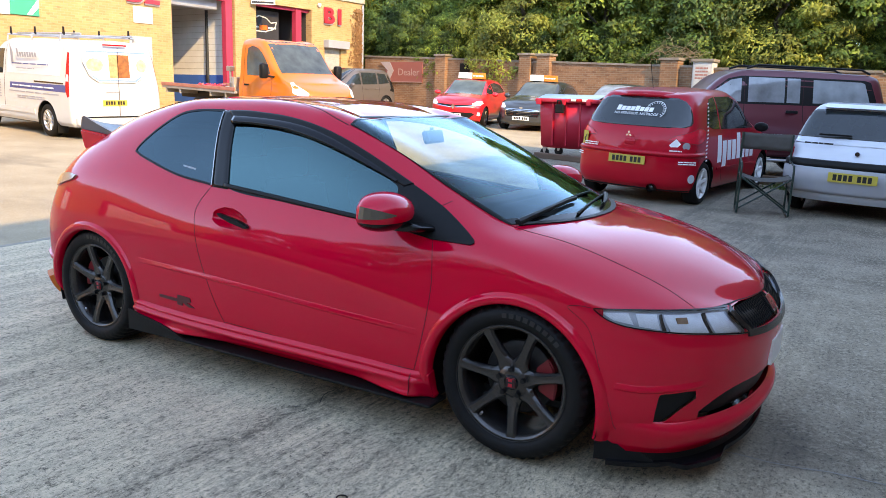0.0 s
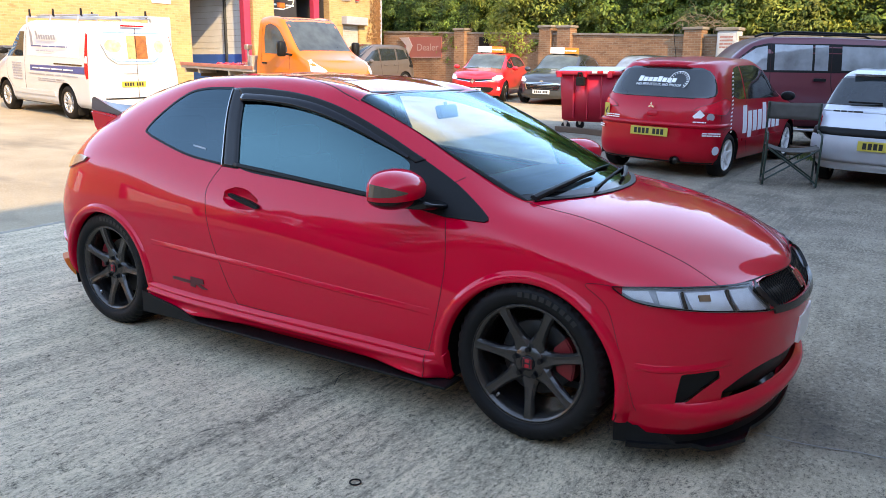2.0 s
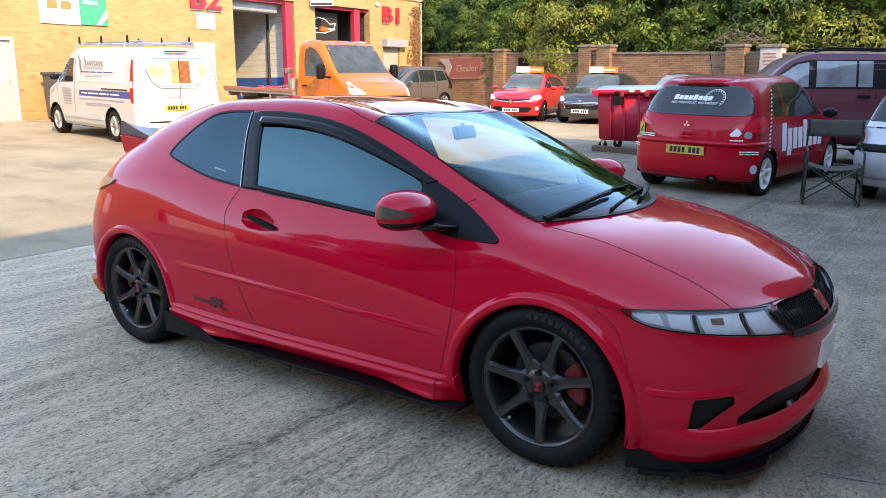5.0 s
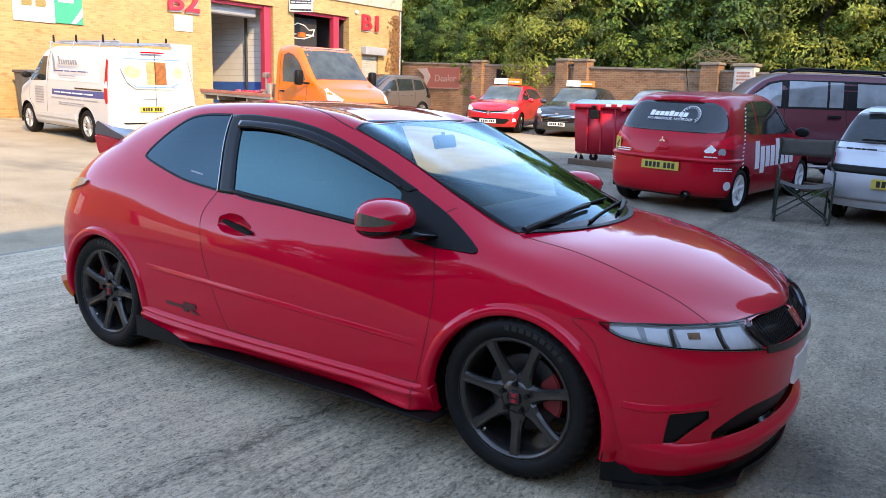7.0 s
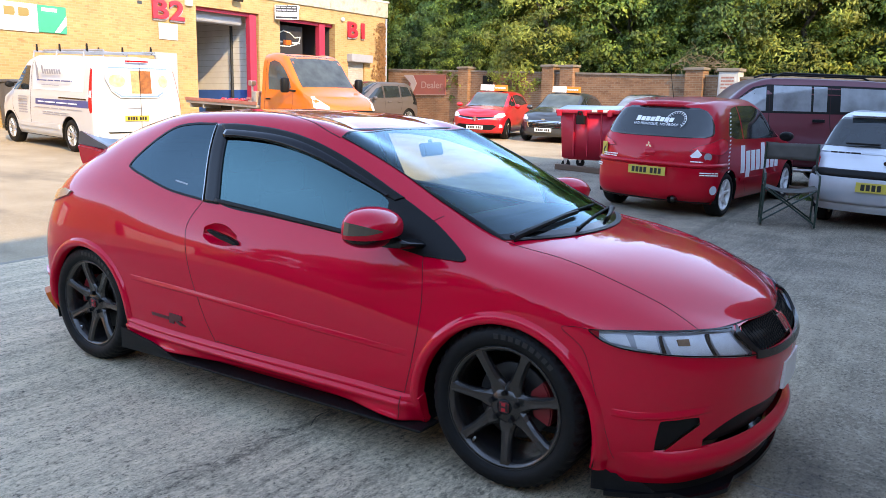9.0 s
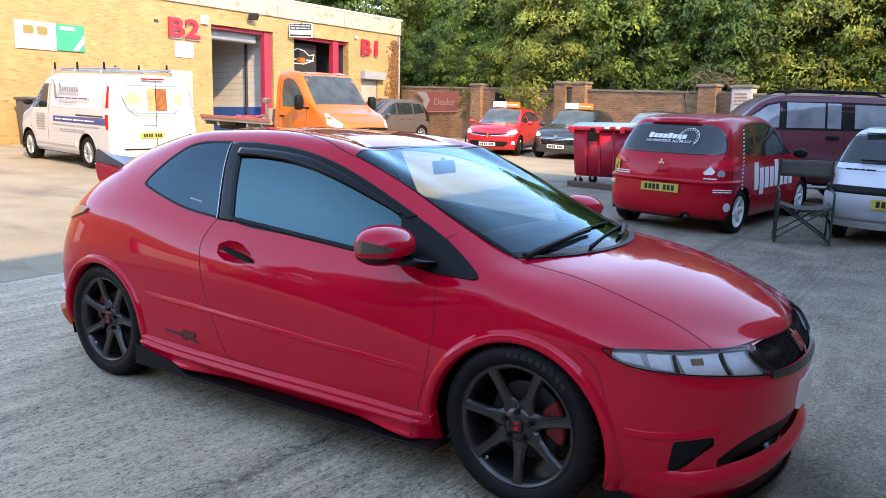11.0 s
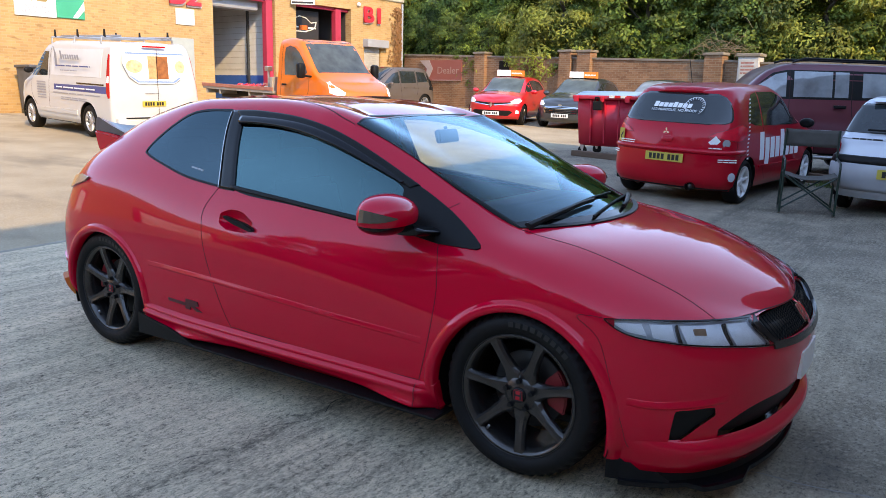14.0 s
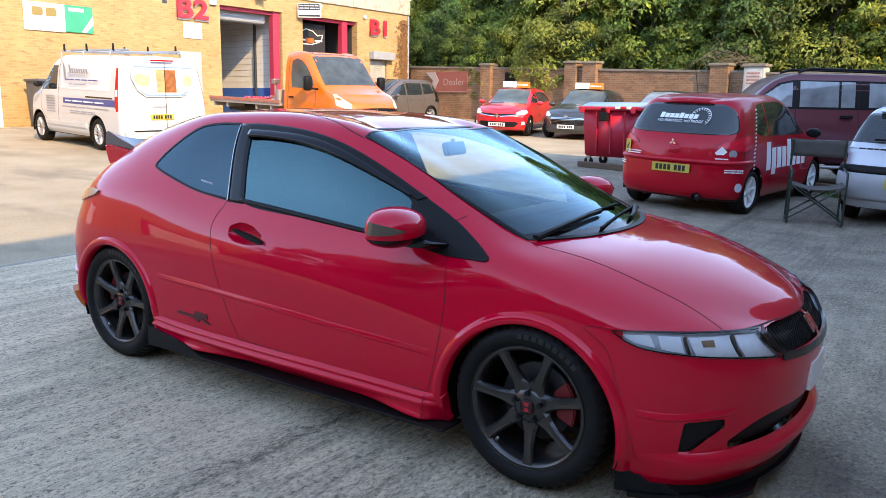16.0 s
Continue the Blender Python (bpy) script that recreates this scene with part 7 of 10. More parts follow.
def orange_truck():
    tr = root("recovery_truck", grounded(-11.51, 11.97, 350), "orange flatbed recovery truck parked beside the workshop", "truck")
    use(Body(0.9, -0.5, (1.86, 1.92, 1.94, 1.92, 1.84, 1.55, 1.52, 1.50), (-0.62, -0.63, -0.63, -0.63, -0.62, -0.58, -0.57, -0.56), const(0.42), const(0.85),
             curve1(((-0.6, 1.36), (0.6, 1.34), (1.1, 1.25), (1.9, 1.0))),
             curve1(((-0.6, 2.16), (-0.2, 2.20), (0.15, 2.16), (0.95, 1.42), (1.2, 1.28), (1.85, 1.10))),
             curve1(((-0.6, 2.20), (-0.2, 2.25), (0.2, 2.20), (1.0, 1.44), (1.3, 1.30), (1.85, 1.14))),
             const(0.95), const(0.84), 1.0, 5, 24))
    body_shell(tr, ORANGE, (1.05,), 0.42, 0.35)
    lay("windscreen", [(0.20, -0.76), (0.22, 0), (0.20, 0.76), (0.96, 0.82), (1.02, 0.4), (1.04, 0), (1.02, -0.4), (0.96, -0.82)], CAB_GLASS, tr, mode="top", off=0.005, thick=0.008, step=0.15, label="large windscreen with cab seen behind")
    for s in (-1, 1):
        lay("side_window", [(-0.30, 1.42), (-0.30, 2.02), (0.10, 2.02), (0.42, 1.75), (0.62, 1.42), (0.35, 1.36), (-0.2, 1.36)], CAB_GLASS, tr, off=0.004, side=s, curve=2, step=0.15, label="cab side window")
        line_on("door_gap", [(-0.42, 2.08), (-0.44, 1.4), (-0.42, 0.6)], 0.010, SEAM, tr, side=s)
        line_on("door_gap", [(0.72, 1.36), (0.74, 1.0), (0.62, 0.75)], 0.010, SEAM, tr, side=s)
        lay("headlamp", [(1.55, 0.98), (1.50, 1.22), (1.62, 1.24), (1.98, 1.0), (1.95, 0.88)], LAMP_WHITE, tr, off=0.006, thick=0.012, side=s, step=0.1, label="tall clear headlamp")
        lay("bumper_half", [(1.45, 0.45), (1.45, 0.78), (B.uf - 0.005, 0.78), (B.uf - 0.005, 0.45)], BLACK, tr, off=0.02, thick=0.03, side=s, step=0.2, label="dark front bumper")
        lay("grille", [(B.uf - 0.6, 0.84), (B.uf - 0.6, 0.90), (B.uf - 0.005, 0.92), (B.uf - 0.005, 0.84)], BLACK, tr, off=0.014, thick=0.02, side=s, step=0.08)
        bm = bmesh.new()
        box(bm, 0.62, 0.78, s * 1.18 - 0.1, s * 1.18 + 0.1, 1.30, 1.66, 0.05)
        tube(bm, (0.72, s * 1.1, 1.36), (0.80, s * 0.93, 1.34), 0.025)
        part("door_mirror", bm, BLACK, tr, "large black door mirror", True)
        bm = bmesh.new()
        box(bm, -0.36, -0.18, s * 1.0 - 0.015, s * 1.0 + 0.015, 1.10, 1.14, 0.008)
        part("door_handle", bm, BLACK, tr)
        make_wheel(tr, 1.05, s * 0.87, 0.35, 0.22, 0.21, GREYPLASTIC, 8, s, False)
        make_wheel(tr, -2.55, s * 0.87, 0.35, 0.22, 0.21, GREYPLASTIC, 8, s, False)
    bed = mat("bed_galvanised", (0.42, 0.38, 0.33), 0.55, 0.4, var=0.2, scale=5)
    bm = bmesh.new()
    box(bm, -4.3, -0.75, -1.02, 1.02, 0.86, 0.93, 0.01)
    part("flatbed_deck", bm, bed, tr, "weathered metal flatbed")
    for s in (-1, 1):
        bm = bmesh.new()
        box(bm, -4.3, -0.75, s * 1.02 - 0.02, s * 1.02 + 0.02, 0.93, 1.02, 0.006)
        part("deck_rail", bm, mat("deck_rail_red", (0.45, 0.16, 0.11), 0.6, var=0.2, scale=6), tr, "faded red deck rail")
        bm = bmesh.new()
        box(bm, -4.2, -0.6, s * 0.42 - 0.04, s * 0.42 + 0.04, 0.62, 0.86)
        part("chassis_rail", bm, BLACK, tr)
    for x in (-1.2, -1.9, -3.4, -4.1):
        bm = bmesh.new()
        box(bm, x - 0.03, x + 0.03, -1.0, 1.0, 0.74, 0.86)
        part("cross_member", bm, bed, tr)
    bm = bmesh.new()
    box(bm, -1.0, -0.88, -0.95, -0.72, 0.93, 1.28, 0.01)
    box(bm, -1.0, -0.94, -0.95, 0.95, 1.20, 1.26, 0.01)
    part("headboard_frame", bm, bed, tr, "metal frame behind the cab")
    r = random.Random(4)
    bm = bmesh.new()
    for k in range(22):
        x, y = r.uniform(-2.6, -1.2), r.uniform(-0.9, -0.5)
        bar_path(bm, [(x, y, 0.95), (x + r.uniform(-.15, .15), y + 0.08, 1.0 + r.uniform(0, .06)), (x + r.uniform(-.3, .3), y - 0.05, 0.96)], 0.022, 5)
    tagged(part("tie_down_straps", bm, RED3, tr, "heap of red tie-down straps"), kind="stuff")
    bm = bmesh.new()
    tube(bm, (-1.25, -0.80, 0.93), (-1.25, -0.80, 1.5), 0.03)
    box(bm, -1.33, -1.17, -0.88, -0.72, 1.42, 1.55, 0.02)
    part("winch_post", bm, STEEL, tr, "upright winch post")


orange_truck()


def grey_mpv():
    car = root("grey_people_carrier", grounded(-15.79, 20.07, 262), "bronze grey people carrier with crumpled rear, parked", "car")
    use(Body(0.9, -1.2, (1.90, 1.98, 2.0, 1.98, 1.92, 1.8, 1.8, 1.8), (-1.95, -2.02, -2.04, -2.0, -1.95, -1.75, -1.72, -1.70), const(0.2), const(0.58),
             curve1(((-2.0, 1.02), (0, 0.98), (0.9, 0.93), (1.95, 0.72))),
             curve1(((-1.95, 1.1), (-1.6, 1.46), (-1.2, 1.54), (0.0, 1.54), (0.4, 1.40), (1.0, 1.05), (1.4, 0.92), (1.95, 0.75))),
             curve1(((-1.95, 1.13), (-1.6, 1.51), (-1.2, 1.60), (0.0, 1.61), (0.45, 1.45), (1.1, 1.06), (1.5, 0.95), (1.95, 0.78))),
             const(0.79), const(0.60), 0.85, 4.5, 6))
    body_shell(car, BEIGE, (1.28, -1.28), 0.34, 0.31, nu=64, nv=30)
    lay("windscreen", [(0.12, -0.55), (0.10, 0), (0.12, 0.55), (1.02, 0.62), (1.12, 0), (1.02, -0.62)], GLASS_FAR, car, mode="top", off=0.004, thick=0.006, step=0.15)
    for s in (-1, 1):
        lay("side_window", [(0.02, 1.03), (0.02, 1.44), (0.30, 1.36), (0.78, 1.02)], GLASS_FAR, car, off=0.003, side=s, step=0.15)
        lay("side_window", [(-0.85, 1.05), (-0.85, 1.46), (-0.06, 1.46), (-0.06, 1.03)], GLASS_FAR, car, off=0.003, side=s, step=0.15)
        lay("side_window", [(-1.55, 1.10), (-1.40, 1.42), (-0.93, 1.45), (-0.93, 1.06)], GLASS_FAR, car, off=0.003, side=s, step=0.15)
        lay("damaged_panel", [(-1.85, 0.75), (-1.80, 1.05), (-1.62, 1.38), (-1.52, 1.3), (-1.60, 1.0), (-1.52, 0.8)], BLACK, car, off=0.006, thick=0.02, side=s, step=0.06, bulge=lambda u, z: 0.03 * math.sin(u * 47) * math.sin(z * 39), label="crumpled dark rear corner")
        for pts in ([(-0.02, 1.5), (-0.02, 0.9), (-0.05, 0.3)], [(-0.89, 1.5), (-0.92, 0.9), (-0.85, 0.6)]):
            line_on("door_gap", pts, 0.010, SEAM, car, side=s)
        for x in (-0.35, -0.85):
            bm = bmesh.new()
            box(bm, x, x + 0.18, s * 0.84 - 0.02, s * 0.84 + 0.02, 0.86, 0.90, 0.01)
            part("door_handle", bm, BEIGE, car)
        side_mirror(car, 0.62, 0.95, 1.02, s, BEIGE)
        for ax in (1.28, -1.28):
            make_wheel(car, ax, s * 0.75, 0.31, 0.195, 0.21, ALLOY, 7, s, False)


grey_mpv()


def dark_saloon():
    car = root("dark_saloon_car", grounded(-5.05, 19.6, 265) @ Matrix.Diagonal((1, 1, 1.06, 1)), "dark grey saloon half hidden behind the red bin", "car")
    use(Body(0.9, -1.2, (1.95, 2.05, 2.08, 2.05, 1.98, 1.85, 1.85, 1.85), (-2.1, -2.2, -2.22, -2.2, -2.15, -2.1, -2.1, -2.1), const(0.2), const(0.52),
             curve1(((-2.15, 0.92), (0, 0.92), (0.9, 0.88), (2.0, 0.68))),
             curve1(((-2.1, 0.96), (-1.5, 1.05), (-0.9, 1.30), (-0.3, 1.36), (0.1, 1.32), (0.95, 0.95), (1.5, 0.86), (2.0, 0.71))),
             curve1(((-2.1, 0.98), (-1.5, 1.08), (-0.9, 1.36), (-0.3, 1.42), (0.1, 1.38), (1.0, 0.97), (1.6, 0.89), (2.0, 0.73))),
             const(0.80), const(0.58), 0.88, 4.5, 6))
    body_shell(car, DARKGREY, (1.33, -1.33), 0.34, 0.31, nu=56, nv=26)
    lay("windscreen", [(0.14, -0.52), (0.12, 0), (0.14, 0.52), (1.0, 0.60), (1.08, 0), (1.0, -0.60)], GLASS_SKY_PALE, car, mode="top", off=0.004, thick=0.006, step=0.15, label="windscreen with pale sky reflection in its colour")
    for s in (-1, 1):
        lay("side_window", [(-1.2, 0.98), (-0.9, 1.22), (-0.3, 1.28), (0.1, 1.24), (0.72, 0.96)], GLASS_FAR, car, off=0.003, side=s, step=0.15)
        lay("headlamp", [(1.60, 0.66), (1.66, 0.73), (1.9, 0.72), (2.1, 0.66), (2.0, 0.60)], LAMP_WHITE, car, off=0.006, thick=0.01, side=s, step=0.1)
        for ax in (1.33, -1.33):
            make_wheel(car, ax, s * 0.775, 0.31, 0.195, 0.21, ALLOY, 7, s, False)


dark_saloon()
use(HERO_BODY)


# ---- the yard ----
def ground_material():
    m = bpy.data.materials.new("worn_concrete_and_tarmac")
    m.use_nodes = True
    nt = m.node_tree
    L = nt.links.new
    b = nt.nodes["Principled BSDF"]
    tc = nt.nodes.new("ShaderNodeTexCoord")
    sep = nt.nodes.new("ShaderNodeSeparateXYZ")
    L(tc.outputs["Object"], sep.inputs[0])

    def noise_tex(scale, detail=4, stretch=(1, 1, 1), rough=0.55):
        mp = nt.nodes.new("ShaderNodeMapping")
        mp.inputs["Scale"].default_value = stretch
        L(tc.outputs["Object"], mp.inputs[0])
        n = nt.nodes.new("ShaderNodeTexNoise")
        n.inputs["Scale"].default_value, n.inputs["Detail"].default_value, n.inputs["Roughness"].default_value = scale, detail, rough
        L(mp.outputs[0], n.inputs["Vector"])
        return n.outputs["Fac"]

    def ramp(x, a, b_, lo=0.0, hi=1.0):
        r = nt.nodes.new("ShaderNodeMapRange")
        r.inputs[1].default_value, r.inputs[2].default_value, r.inputs[3].default_value, r.inputs[4].default_value = a, b_, lo, hi
        L(x, r.inputs[0])
        return r.outputs[0]

    def math_node(op, a, c):
        n = nt.nodes.new("ShaderNodeMath")
        n.operation = op
        for k, v in enumerate((a, c)):
            if isinstance(v, (int, float)):
                n.inputs[k].default_value = v
            else:
                L(v, n.inputs[k])
        return n.outputs[0]

    def mix(f, a, c, mode="MIX"):
        n = nt.nodes.new("ShaderNodeMix")
        n.data_type, n.blend_type = "RGBA", mode
        for k, v in ((0, f), (6, a), (7, c)):
            if isinstance(v, (int, float)):
                n.inputs[k].default_value = v
            elif isinstance(v, tuple):
                n.inputs[k].default_value = (*v, 1)
            else:
                L(v, n.inputs[k])
        return n.outputs[2]

    streak = noise_tex(5.5, 6, (1, 0.10, 1), 0.72)
    streak2 = noise_tex(30, 4, (1, 0.14, 1), 0.7)
    grit = noise_tex(150, 3, (1, 0.8, 1), 0.75)
    pit = noise_tex(55, 5, (1, 0.7, 1), 0.8)
    blot = noise_tex(0.8, 6, (1.3, 1, 1), 0.7)
    stain = noise_tex(0.8, 5, (1.0, 1.2, 1), 0.6)
    conc = mix(ramp(streak, 0.36, 0.64), (0.36, 0.285, 0.202), (0.88, 0.69, 0.48))
    conc = mix(math_node("MULTIPLY", ramp(streak2, 0.40, 0.66), 0.6), conc, (0.639, 0.505, 0.344))
    conc = mix(math_node("MULTIPLY", ramp(pit, 0.45, 0.36), 0.8), conc, (0.045, 0.037, 0.028))
    conc = mix(math_node("MULTIPLY", ramp(grit, 0.50, 0.66), 0.5), conc, (0.794, 0.635, 0.437))
    conc = mix(math_node("MULTIPLY", ramp(grit, 0.45, 0.33), 0.55), conc, (0.077, 0.060, 0.040))
    hole = noise_tex(17, 5, (1, 0.6, 1), 0.75)
    conc = mix(math_node("MULTIPLY", ramp(hole, 0.385, 0.33), 0.75), conc, (0.055, 0.046, 0.036))
    pale = noise_tex(2.3, 6, (1, 0.35, 1), 0.75)
    conc = mix(math_node("MULTIPLY", ramp(pale, 0.52, 0.66), 0.45), conc, (0.78, 0.62, 0.42))
    conc = mix(math_node("MULTIPLY", ramp(pale, 0.44, 0.34), 0.35), conc, (0.16, 0.13, 0.095))
    conc = mix(math_node("MULTIPLY", ramp(blot, 0.54, 0.68), 0.40), conc, (0.13, 0.11, 0.088))
    grain = noise_tex(58, 5, (1, 0.45, 1), 0.85)
    rub = noise_tex(2.6, 6, (1, 0.22, 1), 0.75)
    conc = mix(math_node("MULTIPLY", ramp(grain, 0.52, 0.62), ramp(rub, 0.38, 0.62, 0.35, 0.95)), conc, (0.86, 0.69, 0.475))
    conc = mix(math_node("MULTIPLY", ramp(grain, 0.46, 0.38), ramp(rub, 0.36, 0.62, 1.0, 0.4)), conc, (0.060, 0.049, 0.036))
    # sharp pits where the surface has broken out, thicker in worn patches
    speck = noise_tex(75, 3, (1, 0.55, 1), 0.6)
    worn = noise_tex(1.5, 4, (1.6, 0.7, 1), 0.6)
    conc = mix(math_node("MULTIPLY", ramp(math_node("ADD", speck, math_node("MULTIPLY", math_node("SUBTRACT", 0.5, worn), 0.30)), 0.36, 0.315), 0.8), conc, (0.045, 0.038, 0.030))
    conc = mix(math_node("MULTIPLY", ramp(noise_tex(95, 2, (1, 0.7, 1), 0.5), 0.62, 0.68), 0.7), conc, (0.86, 0.70, 0.50))
    tar = mix(ramp(noise_tex(1.7, 5), 0.3, 0.7), (0.130, 0.105, 0.077), (0.35, 0.285, 0.213))
    tar = mix(math_node("MULTIPLY", ramp(noise_tex(48, 4), 0.5, 0.64), 0.8), tar, (0.47, 0.39, 0.30))
    tar = mix(math_node("MULTIPLY", ramp(pit, 0.47, 0.37), 0.8), tar, (0.04, 0.038, 0.036))
    # concrete lies round the parked car; tarmac beyond the drain and towards the back
    wob = math_node("MULTIPLY", math_node("SUBTRACT", noise_tex(0.7, 4), 0.5), 2.2)
    back = ramp(math_node("ADD", sep.outputs[1], wob), 2.2, 5.2)
    left = ramp(sep.outputs[0], -4.18, -4.22)
    tan = mix(ramp(noise_tex(0.9, 5), 0.3, 0.7), (0.33, 0.25, 0.162), (0.46, 0.36, 0.245))
    tan = mix(math_node("MULTIPLY", ramp(noise_tex(50, 3), 0.48, 0.7), 0.5), tan, (0.54, 0.44, 0.32))
    tan = mix(math_node("MULTIPLY", ramp(noise_tex(0.45, 4, (1, 2.2, 1)), 0.55, 0.68), 0.45), tan, (0.13, 0.11, 0.085))
    col = mix(back, conc, tar)
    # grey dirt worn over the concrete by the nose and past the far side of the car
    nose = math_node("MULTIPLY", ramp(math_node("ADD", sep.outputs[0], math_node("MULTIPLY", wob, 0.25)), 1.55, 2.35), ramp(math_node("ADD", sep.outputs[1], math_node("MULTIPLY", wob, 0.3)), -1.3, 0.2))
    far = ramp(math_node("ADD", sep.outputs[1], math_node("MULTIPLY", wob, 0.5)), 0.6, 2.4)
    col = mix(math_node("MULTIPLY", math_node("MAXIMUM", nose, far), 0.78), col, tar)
    # a dirty joint across the slab beside the door
    jx = math_node("ADD", math_node("SUBTRACT", sep.outputs[0], 0.30), math_node("MULTIPLY", math_node("SUBTRACT", noise_tex(2.5, 3), 0.5), 0.14))
    jn = math_node("MULTIPLY", ramp(math_node("ABSOLUTE", jx, 0), 0.16, 0.0), ramp(jx, 0.02, -0.02, 0.25, 1.0))
    jn = math_node("MULTIPLY", jn, ramp(grain, 0.62, 0.44, 0.25, 1.0))
    col = mix(math_node("MULTIPLY", jn, 0.8), col, (0.065, 0.057, 0.047))
    wide = ramp(math_node("ADD", sep.outputs[0], math_node("MULTIPLY", wob, 0.5)), -4.6, -5.6)
    col = mix(math_node("MAXIMUM", math_node("MULTIPLY", left, math_node("SUBTRACT", 1, back)), math_node("MULTIPLY", wide, left)), col, tan)
    # oily grime between the joint and the front wheel, scored by pale drag lines
    grime = math_node("MULTIPLY", ramp(math_node("ADD", sep.outputs[0], math_node("MULTIPLY", wob, 0.12)), 0.22, 0.42), ramp(math_node("ADD", sep.outputs[0], math_node("MULTIPLY", wob, 0.3)), 2.6, 1.5))
    grime = math_node("MULTIPLY", grime, ramp(noise_tex(1.7, 5, (1.4, 0.5, 1), 0.7), 0.40, 0.60))
    grime = math_node("MULTIPLY", grime, ramp(noise_tex(26, 3, (1, 0.05, 1), 0.6), 0.60, 0.44, 0.25, 1.0))
    grime = math_node("MULTIPLY", grime, ramp(grain, 0.60, 0.46, 0.3, 1.0))
    col = mix(math_node("MULTIPLY", grime, 0.66), col, (0.090, 0.077, 0.062))
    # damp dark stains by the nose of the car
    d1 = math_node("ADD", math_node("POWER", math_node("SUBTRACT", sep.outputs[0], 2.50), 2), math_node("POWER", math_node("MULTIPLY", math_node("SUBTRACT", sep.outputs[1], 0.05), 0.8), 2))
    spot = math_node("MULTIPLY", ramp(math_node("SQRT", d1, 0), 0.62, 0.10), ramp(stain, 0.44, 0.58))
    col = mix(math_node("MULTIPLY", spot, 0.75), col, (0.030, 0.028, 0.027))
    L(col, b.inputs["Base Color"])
    b.inputs["Roughness"].default_value = 0.85
    b.inputs["Specular IOR Level"].default_value = 0.3
    h = math_node("ADD", math_node("ADD", math_node("MULTIPLY", pit, 0.5), math_node("MULTIPLY", grain, 0.6)), math_node("ADD", math_node("MULTIPLY", grit, 0.35), math_node("MULTIPLY", streak2, 0.5)))
    bp = nt.nodes.new("ShaderNodeBump")
    bp.inputs["Strength"].default_value, bp.inputs["Distance"].default_value = 1.0, 0.016
    L(h, bp.inputs["Height"])
    L(bp.outputs[0], b.inputs["Normal"])
    return m


def make_ground():
    bm = bmesh.new()
    xs = [-400, -150, -80] + [-50 + 1.25 * i for i in range(81)] + [80, 150, 400]
    rows = [[bm.verts.new((x, y, slope(max(-45, min(45, x)), max(-45, min(45, y))))) for y in xs] for x in xs]
    for a, b in zip(rows, rows[1:]):
        for i in range(len(xs) - 1):
            bm.faces.new((a[i], b[i], b[i + 1], a[i + 1])).smooth = True
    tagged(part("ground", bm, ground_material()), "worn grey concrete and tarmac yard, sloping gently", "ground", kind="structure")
    # flush edging strip across the yard
    bm = bmesh.new()
    n = 40
    a = []
    for i in range(n + 1):
        y = -9 + 14 * i / n
        z = slope(-4.15, y) + 0.006
        w = 0.036 + 0.014 * noise.noise((0, y * 1.7, 0))
        a.append((bm.verts.new((-4.15 - w, y, z - 0.004)), bm.verts.new((-4.15 - w * 0.7, y, z)), bm.verts.new((-4.15 + w * 0.7, y, z)), bm.verts.new((-4.15 + w, y, z - 0.008))))
    for p, q in zip(a, a[1:]):
        for k in range(3):
            bm.faces.new((p[k], p[k + 1], q[k + 1], q[k]))
    bmesh.ops.recalc_face_normals(bm, faces=bm.faces[:])
    tagged(part("trim", bm, mat("pale_edging", (0.30, 0.26, 0.205), 0.9, var=0.25, scale=9, bump=0.3, bscale=90)), "pale flush concrete edging strip across the yard", "edging", kind="structure")
    # crumbling joint beside the door
    r = random.Random(12)
    bm = bmesh.new()
    pts = [(0.36 + 0.03 * math.sin(i * 0.6) - 0.006 * i + r.gauss(0, 0.014), -0.30 - 0.045 * i) for i in range(30)]
    for (x0, y0), (x1, y1) in zip(pts, pts[1:]):
        w = r.uniform(0.0008, 0.0032)
        if r.random() < 0.35:
            continue
        bm.faces.new([bm.verts.new((x + o, y, slope(x, y) + 0.004)) for x, y, o in ((x0, y0, -w), (x1, y1, -w), (x1, y1, w), (x0, y0, w))])
    tagged(part("slab_crack", bm, mat("dirt_filled_crack", (0.045, 0.040, 0.034), 0.95, var=0.3, scale=20)), "dark crumbling crack along a concrete slab", "crack", kind="structure")
    # joint line near the nose
    bm = bmesh.new()
    pts = [(2.0 + 0.12 * i, -0.27 + 0.016 * i + 0.012 * math.sin(i * 1.9)) for i in range(26)]
    for (x0, y0), (x1, y1) in zip(pts, pts[1:]):
        v = [bm.verts.new((x, y + o, slope(x, y) + 0.004)) for x, y, o in ((x0, y0, -0.005), (x1, y1, -0.003), (x1, y1, 0.005), (x0, y0, 0.004))]
        bm.faces.new(v)
    bmesh.ops.remove_doubles(bm, verts=bm.verts[:], dist=1e-4)
    tagged(part("slab_joint", bm, mat("pale_joint", (0.26, 0.245, 0.22), 0.95, var=0.4, scale=14)), "pale worn joint between concrete slabs", "joint", kind="structure")
    # low timber kerb in front of the wheeled bin
    bm = bmesh.new()
    box(bm, -1.3, 1.3, -0.07, 0.07, 0.0, 0.11, 0.01)
    k = part("timber_kerb", bm, mat("weathered_timber", (0.13, 0.075, 0.05), 0.85, var=0.3, scale=6, bump=0.3, bscale=60, stretch=(0.2, 1, 1)))
    k.matrix_world = grounded(-2.75, 11.15, -8)
    tagged(k, "low weathered timber kerb on the tarmac", "kerb", kind="structure")
    bm = bmesh.new()
